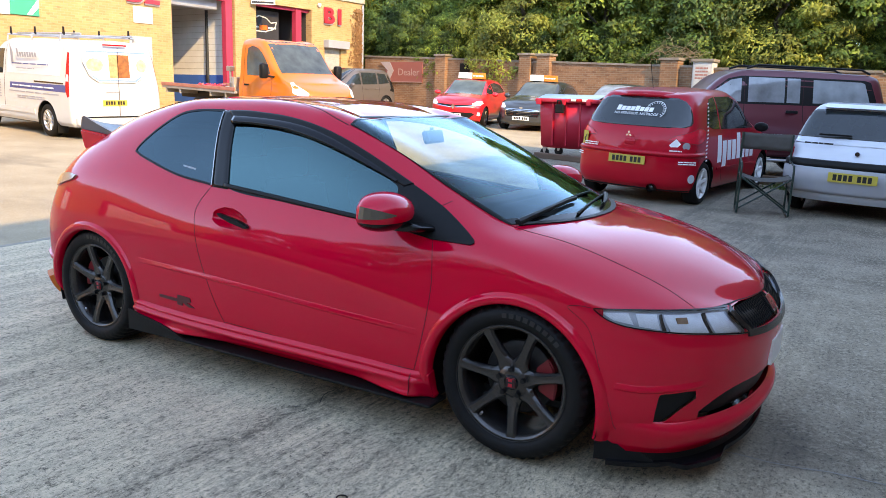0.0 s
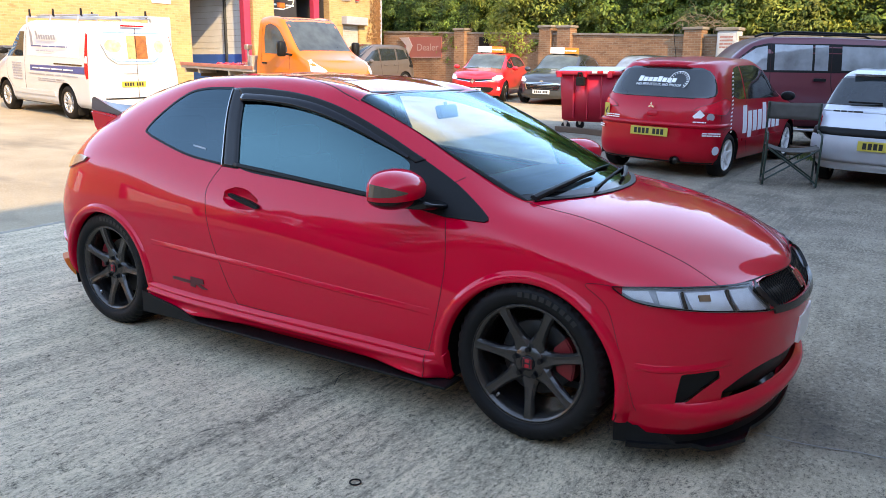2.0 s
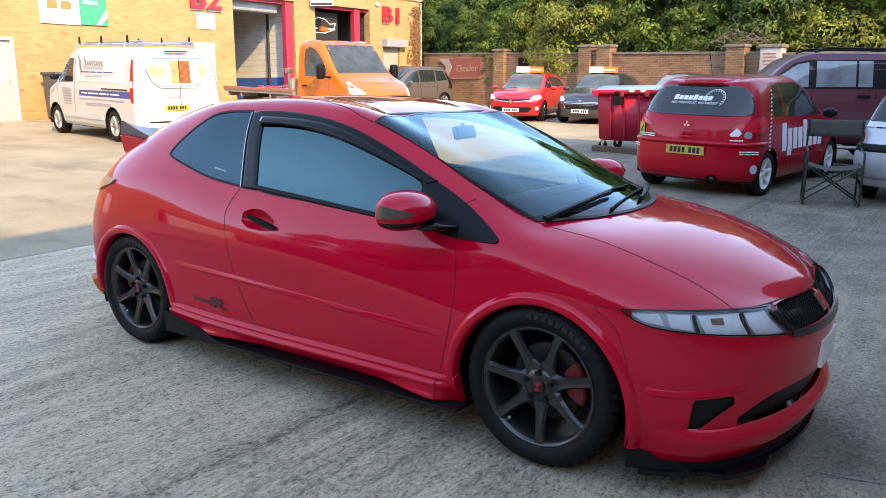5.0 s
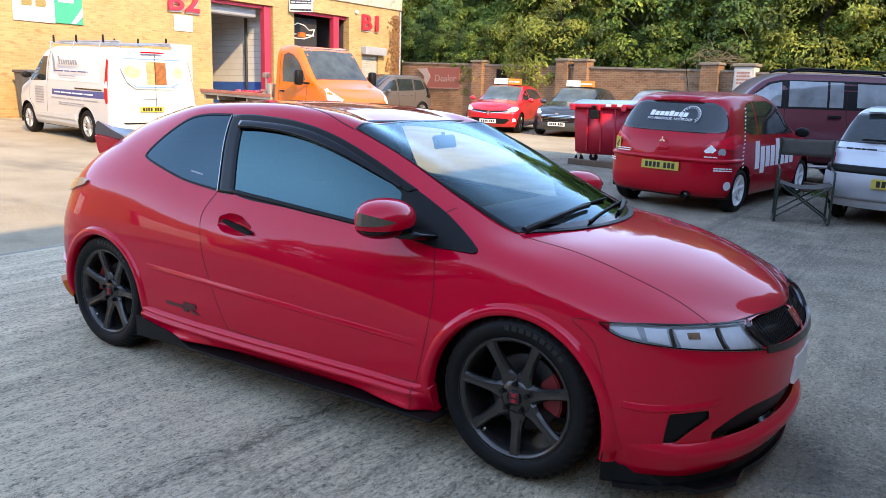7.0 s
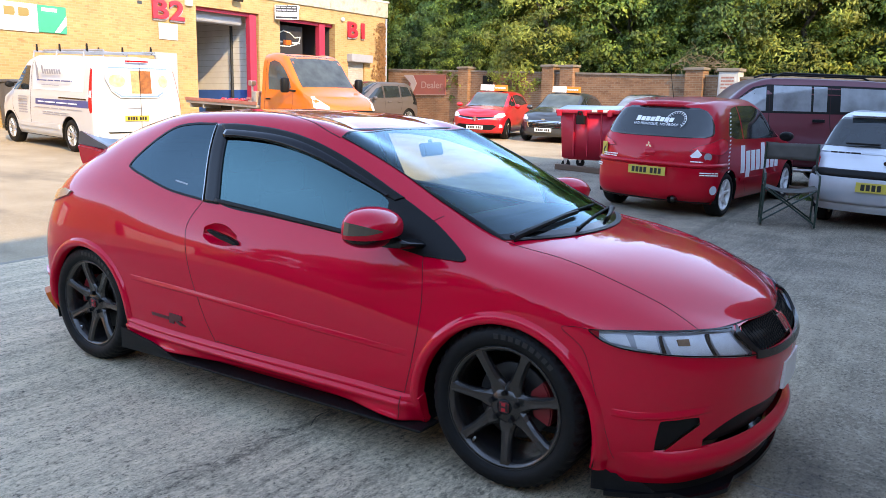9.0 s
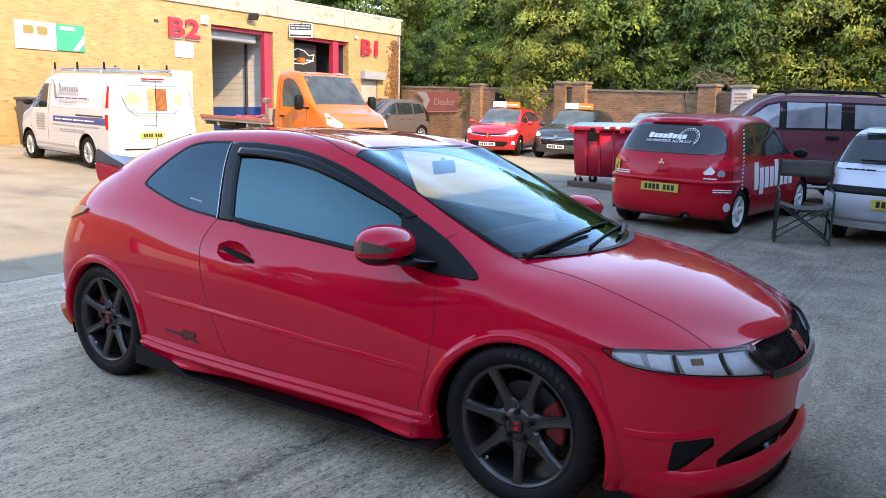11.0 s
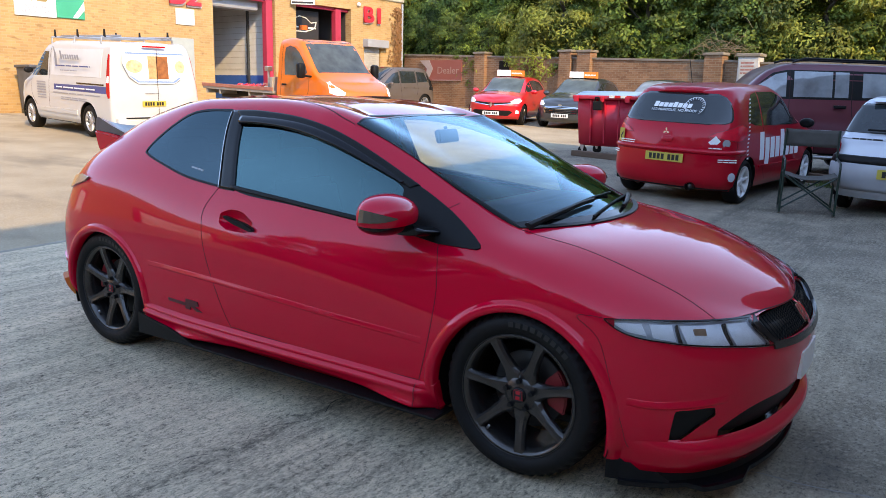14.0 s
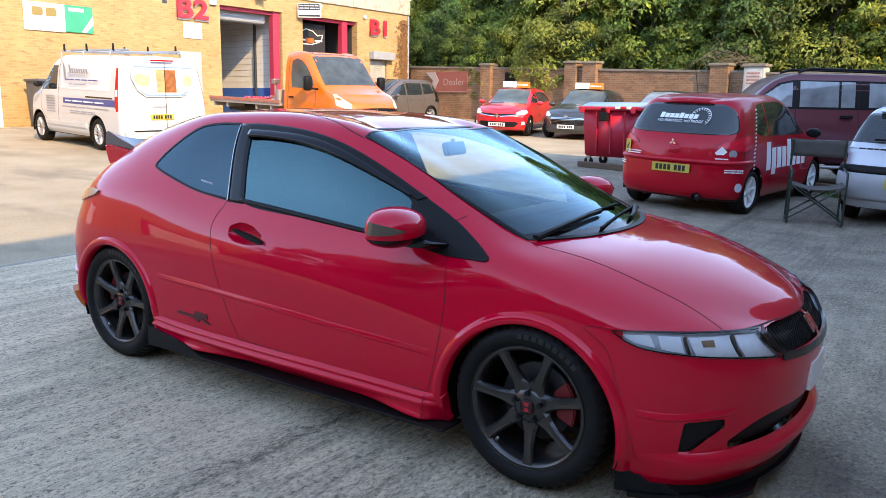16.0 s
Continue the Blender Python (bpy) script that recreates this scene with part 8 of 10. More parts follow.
    box(bm, -0.60, 0.60, -0.08, 0.08, 0.0, 0.15, 0.01)
    k = part("timber_kerb", bm, bpy.data.materials["weathered_timber"])
    k.matrix_world = grounded(0.78, 10.75, -4)
    tagged(k, "short weathered timber kerb between parked cars", "kerb", kind="structure")
    r = random.Random(31)
    co, fs = [], []
    for i in range(260):
        x, y = r.gauss(0.95, 0.16), r.gauss(10.35, 0.10)
        z, h, a = slope(x, y), r.uniform(0.05, 0.14), r.uniform(0, 6.28)
        lx, ly = r.gauss(0, 0.04), r.gauss(0, 0.04)
        o = len(co)
        co += [(x - 0.006 * math.cos(a), y - 0.006 * math.sin(a), z), (x + 0.006 * math.cos(a), y + 0.006 * math.sin(a), z), (x + lx, y + ly, z + h)]
        fs.append((o, o + 1, o + 2))
    me = bpy.data.meshes.new("grass_tuft")
    me.from_pydata(co, [], fs)
    me.materials.append(mat("grass_blade", (0.07, 0.13, 0.025), 0.7, var=0.3, scale=20))
    tagged(new("grass_tuft", me), "small green tuft of grass on the tarmac", "grass", kind="stuff")
    # rubber ring lying on the concrete
    bm = bmesh.new()
    for i in range(20):
        p, q = 2 * math.pi * i / 20, 2 * math.pi * (i + 1) / 20
        tube(bm, (0.020 * math.cos(p), 0.020 * math.sin(p), 0.004), (0.020 * math.cos(q), 0.020 * math.sin(q), 0.004), 0.003, 6)
    ob = part("rubber_ring", bm, RUBBER)
    ob.matrix_world = pose(0.958, -1.478, slope(0.958, -1.478) + 0.001)
    tagged(ob, "small black rubber ring lying on concrete", "ring")


make_ground()


def brick_material(name, c1, c2, mortar, scale=1.0, stain=0.25, axis="x"):
    m = bpy.data.materials.new(name)
    m.use_nodes = True
    nt = m.node_tree
    L = nt.links.new
    b = nt.nodes["Principled BSDF"]
    tc = nt.nodes.new("ShaderNodeTexCoord")
    sep, com = nt.nodes.new("ShaderNodeSeparateXYZ"), nt.nodes.new("ShaderNodeCombineXYZ")
    L(tc.outputs["Object"], sep.inputs[0])
    ad = nt.nodes.new("ShaderNodeMath")
    L(sep.outputs[0], ad.inputs[0])
    L(sep.outputs[1], ad.inputs[1])
    L(ad.outputs[0], com.inputs[0])
    L(sep.outputs[2], com.inputs[1])
    br = nt.nodes.new("ShaderNodeTexBrick")
    br.inputs["Color1"].default_value, br.inputs["Color2"].default_value, br.inputs["Mortar"].default_value = (*c1, 1), (*c2, 1), (*mortar, 1)
    br.inputs["Scale"].default_value, br.inputs["Mortar Size"].default_value = 1.0, 0.006
    br.inputs["Brick Width"].default_value, br.inputs["Row Height"].default_value = 0.225, 0.075
    br.inputs["Bias"].default_value = 0.0
    L(com.outputs[0], br.inputs["Vector"])
    n = nt.nodes.new("ShaderNodeTexNoise")
    n.inputs["Scale"].default_value, n.inputs["Detail"].default_value = 0.9, 6
    L(tc.outputs["Object"], n.inputs["Vector"])
    mp = nt.nodes.new("ShaderNodeMapRange")
    mp.inputs[1].default_value, mp.inputs[2].default_value, mp.inputs[3].default_value, mp.inputs[4].default_value = 0.3, 0.7, 1 - stain, 1 + stain
    L(n.outputs["Fac"], mp.inputs[0])
    mul = nt.nodes.new("ShaderNodeMix")
    mul.data_type, mul.blend_type = "RGBA", "MULTIPLY"
    mul.inputs[0].default_value = 1
    L(br.outputs["Color"], mul.inputs[6])
    L(mp.outputs[0], mul.inputs[7])
    # scattered odd dark bricks
    n2 = nt.nodes.new("ShaderNodeTexNoise")
    n2.inputs["Scale"].default_value, n2.inputs["Detail"].default_value = 6.0, 2
    mp2 = nt.nodes.new("ShaderNodeMapping")
    mp2.inputs["Scale"].default_value = (0.5, 0.5, 1.7)
    L(tc.outputs["Object"], mp2.inputs[0])
    L(mp2.outputs[0], n2.inputs["Vector"])
    r2 = nt.nodes.new("ShaderNodeMapRange")
    r2.inputs[1].default_value, r2.inputs[2].default_value, r2.inputs[3].default_value, r2.inputs[4].default_value = 0.60, 0.70, 0, 0.55
    L(n2.outputs["Fac"], r2.inputs[0])
    mx = nt.nodes.new("ShaderNodeMix")
    mx.data_type = "RGBA"
    mx.inputs[7].default_value = (c1[0] * 0.55, c1[1] * 0.5, c1[2] * 0.5, 1)
    L(r2.outputs[0], mx.inputs[0])
    L(mul.outputs[2], mx.inputs[6])
    L(mx.outputs[2], b.inputs["Base Color"])
    b.inputs["Roughness"].default_value = 0.9
    bp = nt.nodes.new("ShaderNodeBump")
    bp.inputs["Strength"].default_value, bp.inputs["Distance"].default_value = 0.5, 0.008
    bp.invert = True
    L(br.outputs["Fac"], bp.inputs["Height"])
    L(bp.outputs[0], b.inputs["Normal"])
    return m


FADED_WHITE = mat("faded_white", (0.34, 0.21, 0.18), 0.6, var=0.1)
FADED_PAPER = mat("weathered_notice", (0.42, 0.40, 0.36), 0.8, var=0.3, scale=5)
FADED_RED = mat("faded_red_print", (0.34, 0.14, 0.11), 0.8, var=0.2)
BUFF = brick_material("buff_brick", (0.385, 0.215, 0.085), (0.46, 0.275, 0.115), (0.41, 0.275, 0.15), stain=0.12)
REDBRICK = brick_material("red_brown_brick", (0.20, 0.088, 0.044), (0.27, 0.130, 0.066), (0.26, 0.20, 0.13), stain=0.3)
DARKBRICK = brick_material("brown_brick", (0.16, 0.09, 0.06), (0.21, 0.12, 0.08), (0.2, 0.17, 0.14), stain=0.2)
FASCIA = mat("weathered_concrete_fascia", (0.42, 0.37, 0.28), 0.85, var=0.28, scale=3.5, bump=0.3, bscale=25, fine=0.15, fscale=40, tint=(0.20, 0.17, 0.12))
WHITEWALL = mat("white_painted_block", (0.62, 0.60, 0.55), 0.8, var=0.10, scale=2.0, bump=0.2, bscale=30)
BLUEPAINT = mat("blue_painted_block", (0.02, 0.10, 0.36), 0.7, var=0.15, scale=3)
REDPAINT = mat("red_painted_steel", (0.42, 0.03, 0.06), 0.5, var=0.12, scale=5)
SIGN_RED = mat("red_sign_letter", (0.62, 0.025, 0.04), 0.45, var=0.06, scale=6)
SIGN_GREY = mat("sign_letter_edge", (0.42, 0.36, 0.34), 0.6, var=0.1, scale=6)
SIGN_WHITE = mat("white_sign_board", (0.66, 0.64, 0.58), 0.45, var=0.05, scale=4)
SIGN_GREEN = mat("green_sign_board", (0.0, 0.30, 0.16), 0.45, var=0.05, scale=4)
SIGN_BLUE = mat("blue_sign_board", (0.02, 0.24, 0.50), 0.45, var=0.05, scale=4)
SHUTTER = mat("dull_shutter", (0.40, 0.37, 0.32), 0.5, var=0.15)
GREYDOOR = mat("pale_grey_door", (0.33, 0.355, 0.33), 0.5, var=0.10, scale=3, bump=0.05, bscale=60)
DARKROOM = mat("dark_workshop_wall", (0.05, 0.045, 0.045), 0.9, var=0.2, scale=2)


def workshop():
    """The brick unit with two vehicle bays. x runs along the front, y into the building."""
    bl = root("workshop_building", pose(-20.12, 7.82, 0.60, 0, 0, 85), "buff brick workshop unit with open vehicle bays, sunlit", "building")
    H = 4.66

    def wall_piece(x0, x1, z0, z1, name="wall", m=BUFF, y0=0.0, y1=0.33):
        bm = bmesh.new()
        box(bm, x0, x1, y0, y1, z0, z1)
        return part(name, bm, m, bl)

    wall_piece(-34.76, -0.95, -0.6, H)
    wall_piece(-0.95, 0.05, 2.30, H)
    wall_piece(0.05, 7.36, -0.6, H)
    wall_piece(7.36, 10.06, 4.10, H)
    wall_piece(10.06, 11.06, -0.6, H)
    wall_piece(11.06, 13.97, 4.10, H)
    wall_piece(13.97, 14.72, -0.6, H)
    wall_piece(14.72, 15.72, 2.66, H)
    wall_piece(14.72, 15.72, -0.6, 1.35)
    wall_piece(15.72, 17.10, -0.6, H)
    # far end, back and roof
    wall_piece(16.77, 17.10, -0.6, H, y0=0.33, y1=12)
    wall_piece(-34.76, -34.43, -0.6, H, y0=0.33, y1=12)
    wall_piece(-34.76, 17.1, -0.6, H, y0=12, y1=12.3)
    bm = bmesh.new()
    box(bm, -34.76, 17.1, 0.0, 12.3, H, H + 0.12)
    part("roof", bm, DARKROOM, bl)
    for k in range(15):
        x0, x1 = -34.76 + k * 3.46, -34.76 + (k + 1) * 3.46 - 0.012
        bm = bmesh.new()
        box(bm, x0, min(x1, 17.16), -0.07, 0.28, H + 0.0, H + 0.62, 0.008)
        part("fascia_panel", bm, FASCIA, bl, "weathered concrete fascia panel")
    bm = bmesh.new()
    box(bm, -34.76, 17.18, -0.10, 0.30, H + 0.62, H + 0.69, 0.006)
    part("roof_flashing", bm, SIGN_WHITE, bl, "white roof edge flashing")
    # unseen closed bays along the front, added for pale reflections on the car
    for x0, x1, top in ((-17.4, -13.8, 2.7), (-28.2, -24.4, 2.7)):
        bm = bmesh.new()
        box(bm, x0, x1, -0.03, 0.0, -0.58, top)
        rd = part("roller_door", bm, SIGN_WHITE, bl, "unseen pale roller door in a red frame, added for reflections")
        for k in range(16):
            bm = bmesh.new()
            box(bm, x0, x1, -0.045, -0.03, -0.58 + 0.2 * k, -0.58 + 0.2 * k + 0.18, 0.006)
            part("slat", bm, SIGN_WHITE, rd)
        for xa, xb, za, zb in ((x0 - 0.35, x0 - 0.004, -0.58, top + 0.35), (x1 + 0.004, x1 + 0.35, -0.58, top + 0.35), (x0, x1, top + 0.004, top + 0.35)):
            bm = bmesh.new()
            box(bm, xa, xb, -0.12, 0.0, za, zb, 0.01)
            part("door_frame", bm, REDPAINT, rd)
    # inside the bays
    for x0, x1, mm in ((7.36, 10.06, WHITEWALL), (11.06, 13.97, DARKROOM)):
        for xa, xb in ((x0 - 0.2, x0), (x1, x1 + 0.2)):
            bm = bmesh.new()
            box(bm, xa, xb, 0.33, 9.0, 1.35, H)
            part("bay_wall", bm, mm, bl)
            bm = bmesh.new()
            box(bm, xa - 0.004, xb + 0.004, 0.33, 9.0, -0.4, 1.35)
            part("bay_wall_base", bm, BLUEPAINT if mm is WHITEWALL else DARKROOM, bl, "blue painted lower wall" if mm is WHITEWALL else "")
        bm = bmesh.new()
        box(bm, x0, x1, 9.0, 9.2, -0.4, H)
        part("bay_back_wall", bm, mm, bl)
    # block joints on the lit bay wall
    for k in range(12):
        bm = bmesh.new()
        z = 1.58 + 0.225 * k
        box(bm, 10.052, 10.062, 0.40, 8.9, z, z + 0.012)
        part("block_joint", bm, FASCIA, bl)
    bm = bmesh.new()
    box(bm, 9.96, 10.05, 1.55, 1.62, 0.0, 4.5)
    part("bay_conduit", bm, DARKGREY, bl, "dark vertical conduit")
    bm = bmesh.new()
    box(bm, 7.3, 14.0, 0.2, 9.1, -0.30, -0.02)
    part("bay_floor", bm, FASCIA, bl)
    # roller-door guides and head boxes in red
    for x0, x1 in ((9.72, 10.02), (13.2, 13.5)):
        bm = bmesh.new()
        box(bm, x0, x1, 0.10, 0.34, -0.2, 4.08, 0.01)
        part("door_guide", bm, REDPAINT, bl, "red painted roller-door guide")
    for x0, x1 in ((7.36, 10.06), (11.06, 13.97)):
        bm = bmesh.new()
        box(bm, x0, x1, 0.16, 0.33, 3.98, 4.10, 0.01)
        part("door_head", bm, REDPAINT, bl, "red painted door head")
    bm = bmesh.new()
    box(bm, 7.4, 9.7, 0.5, 0.95, 3.66, 4.1, 0.08)
    part("roller_shutter", bm, GREYPLASTIC, bl, "rolled grey shutter")
    # board with a plain car outline in the dark bay
    bm = bmesh.new()
    box(bm, 11.10, 12.75, 0.62, 0.66, 1.4, 3.9)
    board = part("bay_board", bm, mat("dark_board", (0.025, 0.022, 0.022), 0.6, var=0.2), bl, "dark workshop board with plain white marks")
    bm = bmesh.new()
    car = [(11.25, 3.35), (11.45, 3.55), (11.75, 3.68), (12.1, 3.62), (12.35, 3.45), (12.62, 3.50), (12.55, 3.30), (12.4, 3.20), (12.1, 3.12)]
    bar_path(bm, [(x, 0.61, z) for x, z in car], 0.022, 5)
    bar_path(bm, [(11.15, 0.61, 3.22), (11.6, 0.61, 3.10), (12.1, 0.61, 3.10)], 0.022, 5)
    part("board_outline", bm, SIGN_WHITE, board, "white car outline")
    bm = bmesh.new()
    box(bm, 11.75, 12.15, 0.605, 0.62, 3.16, 3.34)
    part("board_mark", bm, mat("orange_mark", (0.75, 0.12, 0.02), 0.5), board, "orange mark")
    bm = bmesh.new()
    blank_bars(bm, 11.15, 11.72, 3.20, 3.32, 1, 41, 0.62, 0.012)
    blank_bars(bm, 12.2, 12.6, 3.20, 3.32, 1, 42, 0.62, 0.012)
    blank_bars(bm, 11.3, 12.5, 2.72, 2.80, 1, 43, 0.62, 0.012)
    part("board_bars", bm, SIGN_WHITE, board)
    # entrance door
    bm = bmesh.new()
    box(bm, -0.87, -0.03, 0.08, 0.13, 0.0, 2.22, 0.006)
    door = part("entrance_door", bm, GREYDOOR, bl, "pale grey flush door with notices")
    for x0, x1, z0, z1 in ((-0.95, -0.87, 0, 2.30), (-0.03, 0.05, 0, 2.30), (-0.87, -0.03, 2.22, 2.30)):
        bm = bmesh.new()
        box(bm, x0, x1, -0.02, 0.16, z0, z1, 0.005)
        part("door_frame", bm, SIGN_WHITE, door)
    for x0, x1, z0, z1, mm in ((-0.60, -0.46, 1.80, 1.95, SIGN_BLUE), (-0.60, -0.38, 1.55, 1.68, SIGN_WHITE), (-0.66, -0.24, 1.08, 1.48, SIGN_WHITE)):
        bm = bmesh.new()
        box(bm, x0, x1, 0.074, 0.079, z0, z1)
        part("door_notice", bm, mm, door, "paper notice taped to the door")
    bm = bmesh.new()
    bar_path(bm, [(-0.13, 0.07, 1.28), (-0.13, 0.03, 1.26), (-0.13, 0.03, 1.04), (-0.13, 0.07, 1.02)], 0.012)
    part("pull_handle", bm, STEEL, door, "steel pull handle")
    bm = bmesh.new()
    box(bm, -1.05, 0.12, -0.30, 0.0, -0.25, 0.0, 0.01)
    part("door_step", bm, FASCIA, bl, "concrete door step")
    # second pale door, mostly behind the van
    bm = bmesh.new()
    box(bm, 5.72, 6.55, -0.03, 0.03, -0.1, 2.45, 0.01)
    part("service_door", bm, GREYDOOR, bl, "pale service door")
    # window with shutter box
    bm = bmesh.new()
    box(bm, 14.72, 15.72, 0.10, 0.16, 1.35, 2.66)
    win = part("shuttered_window", bm, SHUTTER, bl, "window closed by a pale slatted shutter")
    for k in range(15):
        bm = bmesh.new()
        box(bm, 14.74, 15.70, 0.080, 0.102, 1.37 + 0.085 * k, 1.37 + 0.085 * k + 0.072, 0.006)
        part("slat", bm, SHUTTER, win)
    bm = bmesh.new()
    box(bm, 14.66, 15.95, -0.30, 0.10, 2.66, 2.98, 0.02)
    part("shutter_box", bm, GREYPLASTIC, bl, "grey shutter box")
    # unit letters
    for txt, cx, cz, w in (("B3", -0.42, 3.78, 1.22), ("B2", 6.22, 3.80, 1.18), ("B1", 15.18, 3.93, 0.98)):
        lt = lettering("unit_letters", txt, 0.86, SIGN_RED, pose(cx, -0.10, cz), bl, 0.035, 1.05, "red raised unit letters", 0.022, w)
        sh = lettering("letter_backing", txt, 0.88, SIGN_GREY, pose(0.035, 0.062, -0.045), lt, 0.03, 1.05, "", 0.026, w * 1.02)
    # sign boards
    bm = bmesh.new()
    box(bm, 0.82, 1.98, -0.05, -0.01, 2.74, 3.53, 0.004)
    sg = part("sign_board", bm, SIGN_WHITE, bl, "white and green trade sign")
    bm = bmesh.new()
    box(bm, 1.984, 2.82, -0.05, -0.01, 2.76, 3.53, 0.004)
    part("sign_half", bm, SIGN_GREEN, sg, "green half of the sign")
    gold = mat("gold_print", (0.27, 0.18, 0.05), 0.5)
    bm = bmesh.new()
    for x in (1.05, 1.44):
        prism(bm, [(x, 3.16), (x + 0.26, 3.16), (x + 0.30, 3.22), (x + 0.30, 3.34), (x + 0.26, 3.40), (x, 3.40)], 0.006, pose(0, -0.057, 0))
    part("sign_mark", bm, gold, sg, "plain gold initials block")
    lettering("sign_text", "MOTOR", 0.16, GREY_PRINT, pose(1.40, -0.056, 3.00), sg, 0.002, 1.1, width=0.62)
    lettering("sign_text", "SERVICES", 0.16, GREY_PRINT, pose(1.40, -0.056, 2.86), sg, 0.002, 1.1, width=0.82)
    bm = bmesh.new()
    box(bm, 2.10, 2.55, -0.056, -0.05, 3.36, 3.46)
    prism(bm, [(2.45, 2.78), (2.60, 2.78), (2.82, 3.02), (2.82, 3.28), (2.66, 3.06)], 0.006, pose(0, -0.057, 0))
    part("sign_mark", bm, SIGN_WHITE, sg, "white plain marks")
    for x0, z0, z1 in ((-2.25, 2.92, 3.38), (-2.25, 2.42, 2.60), (-2.25, 2.20, 2.36), (-2.25, 1.76, 2.12)):
        bm = bmesh.new()
        box(bm, x0, -1.0, -0.04, -0.01, z0, z1, 0.004)
        s2 = part("notice_board", bm, SIGN_BLUE, bl, "blue safety notice")
        bm = bmesh.new()
        blank_bars(bm, x0 + 0.15, -1.1, z0 + 0.04, z1 - 0.04, 1 if z1 - z0 < 0.2 else 3, 50 + int(z0 * 10), -0.04, 0.004)
        part("notice_bars", bm, SIGN_WHITE, s2)
    bm = bmesh.new()
    box(bm, 5.90, 6.60, -0.04, -0.01, 2.88, 3.40, 0.004)
    part("blank_notice", bm, SIGN_WHITE, bl, "plain white notice board")
    # projecting sign on the pier
    bm = bmesh.new()
    box(bm, -0.44, 0.44, -0.02, 0.02, -0.26, 0.26, 0.005)
    flag = part("hanging_sign", bm, SIGN_WHITE, bl, "white projecting sign with dark printed panels")
    flag.matrix_local = pose(11.02, -0.45, 4.24, 0, 0, -48)
    bm = bmesh.new()
    box(bm, -0.41, 0.39, -0.026, -0.02, 0.01, 0.235)
    box(bm, -0.41, 0.39, -0.026, -0.02, -0.225, -0.155)
    part("sign_panel", bm, INK, flag, "dark printed panel")
    bm = bmesh.new()
    blank_bars(bm, -0.38, 0.36, 0.03, 0.22, 2, 61, -0.026, 0.003)
    part("sign_bars", bm, GREY_PRINT, flag)
    bm = bmesh.new()
    blank_bars(bm, -0.38, 0.36, -0.14, 0.0, 2, 62, -0.02, 0.003)
    part("sign_bars", bm, GREY_PRINT, flag)
    bm = bmesh.new()
    tube(bm, (11.0, 0.02, 4.5), (11.02, -0.5, 4.5), 0.02)
    part("sign_bracket", bm, GUNMETAL, bl)
    # small fixtures
    bm = bmesh.new()
    box(bm, 6.92, 7.18, -0.12, 0.0, 4.05, 4.36, 0.02)
    part("alarm_box", bm, SIGN_WHITE, bl, "white alarm box")
    for x, z in ((2.87, 4.48), (14.34, 4.33), (11.9, 4.52)):
        bm = bmesh.new()
        bmesh.ops.create_uvsphere(bm, u_segments=14, v_segments=9, radius=0.085, matrix=Matrix.Translation((x, -0.08, z)))
        part("bulkhead_lamp", bm, SIGN_WHITE, bl, "small round wall lamp", True)
    bm = bmesh.new()
    box(bm, -0.18, 0.18, -0.06, 0.06, -0.12, 0.12, 0.02)
    fl = part("floodlight", bm, GUNMETAL, bl, "dark floodlight on the fascia")
    fl.matrix_local = pose(8.95, -0.28, 4.52, 35, 0, -20)
    bm = bmesh.new()
    box(bm, -0.06, 0.36, -0.08, 0.0, 4.12, 4.40, 0.01)
    part("meter_box", bm, SIGN_WHITE, bl, "small white cabinet")
    bm = bmesh.new()
    box(bm, 5.18, 5.34, -0.02, 0.0, 3.92, 4.02)
    part("vent_grille", bm, DARKGREY, bl)
    bm = bmesh.new()
    bar_path(bm, [(17.0, -0.08, 4.6), (17.0, -0.08, 2.0), (17.0, -0.08, -0.3)], 0.045)
    part("downpipe", bm, GREYPLASTIC, bl, "grey rainwater pipe")
    # dry climbing plant at the corner
    r = random.Random(7)
    co, fs = [], []
    for k in range(900):
        h = r.random() ** 0.8
        x, z = 16.95 - abs(r.gauss(0, 0.35)) * (1.2 - 0.6 * h), 0.2 + 4.2 * h
        y = -0.02 - r.random() * 0.10
        s, a = r.uniform(0.03, 0.07), r.uniform(0, 6.28)
        o = len(co)
        for q in range(4):
            co.append((x + s * math.cos(a + q * 1.57), y + r.uniform(-0.02, 0.02), z + s * math.sin(a + q * 1.57)))
        fs.append((o, o + 1, o + 2, o + 3))
    me = bpy.data.meshes.new("climbing_plant")
    me.from_pydata(co, [], fs)
    me.materials.append(mat("dry_ivy", (0.22, 0.10, 0.04), 0.9, var=0.4, scale=8))
    iv = new("climbing_plant", me)
    iv.matrix_world = pose(-20.12, 7.82, 0.60, 0, 0, 85)
    tagged(iv, "dry brown climbing plant on the brick corner", "plant", kind="stuff")


workshop()


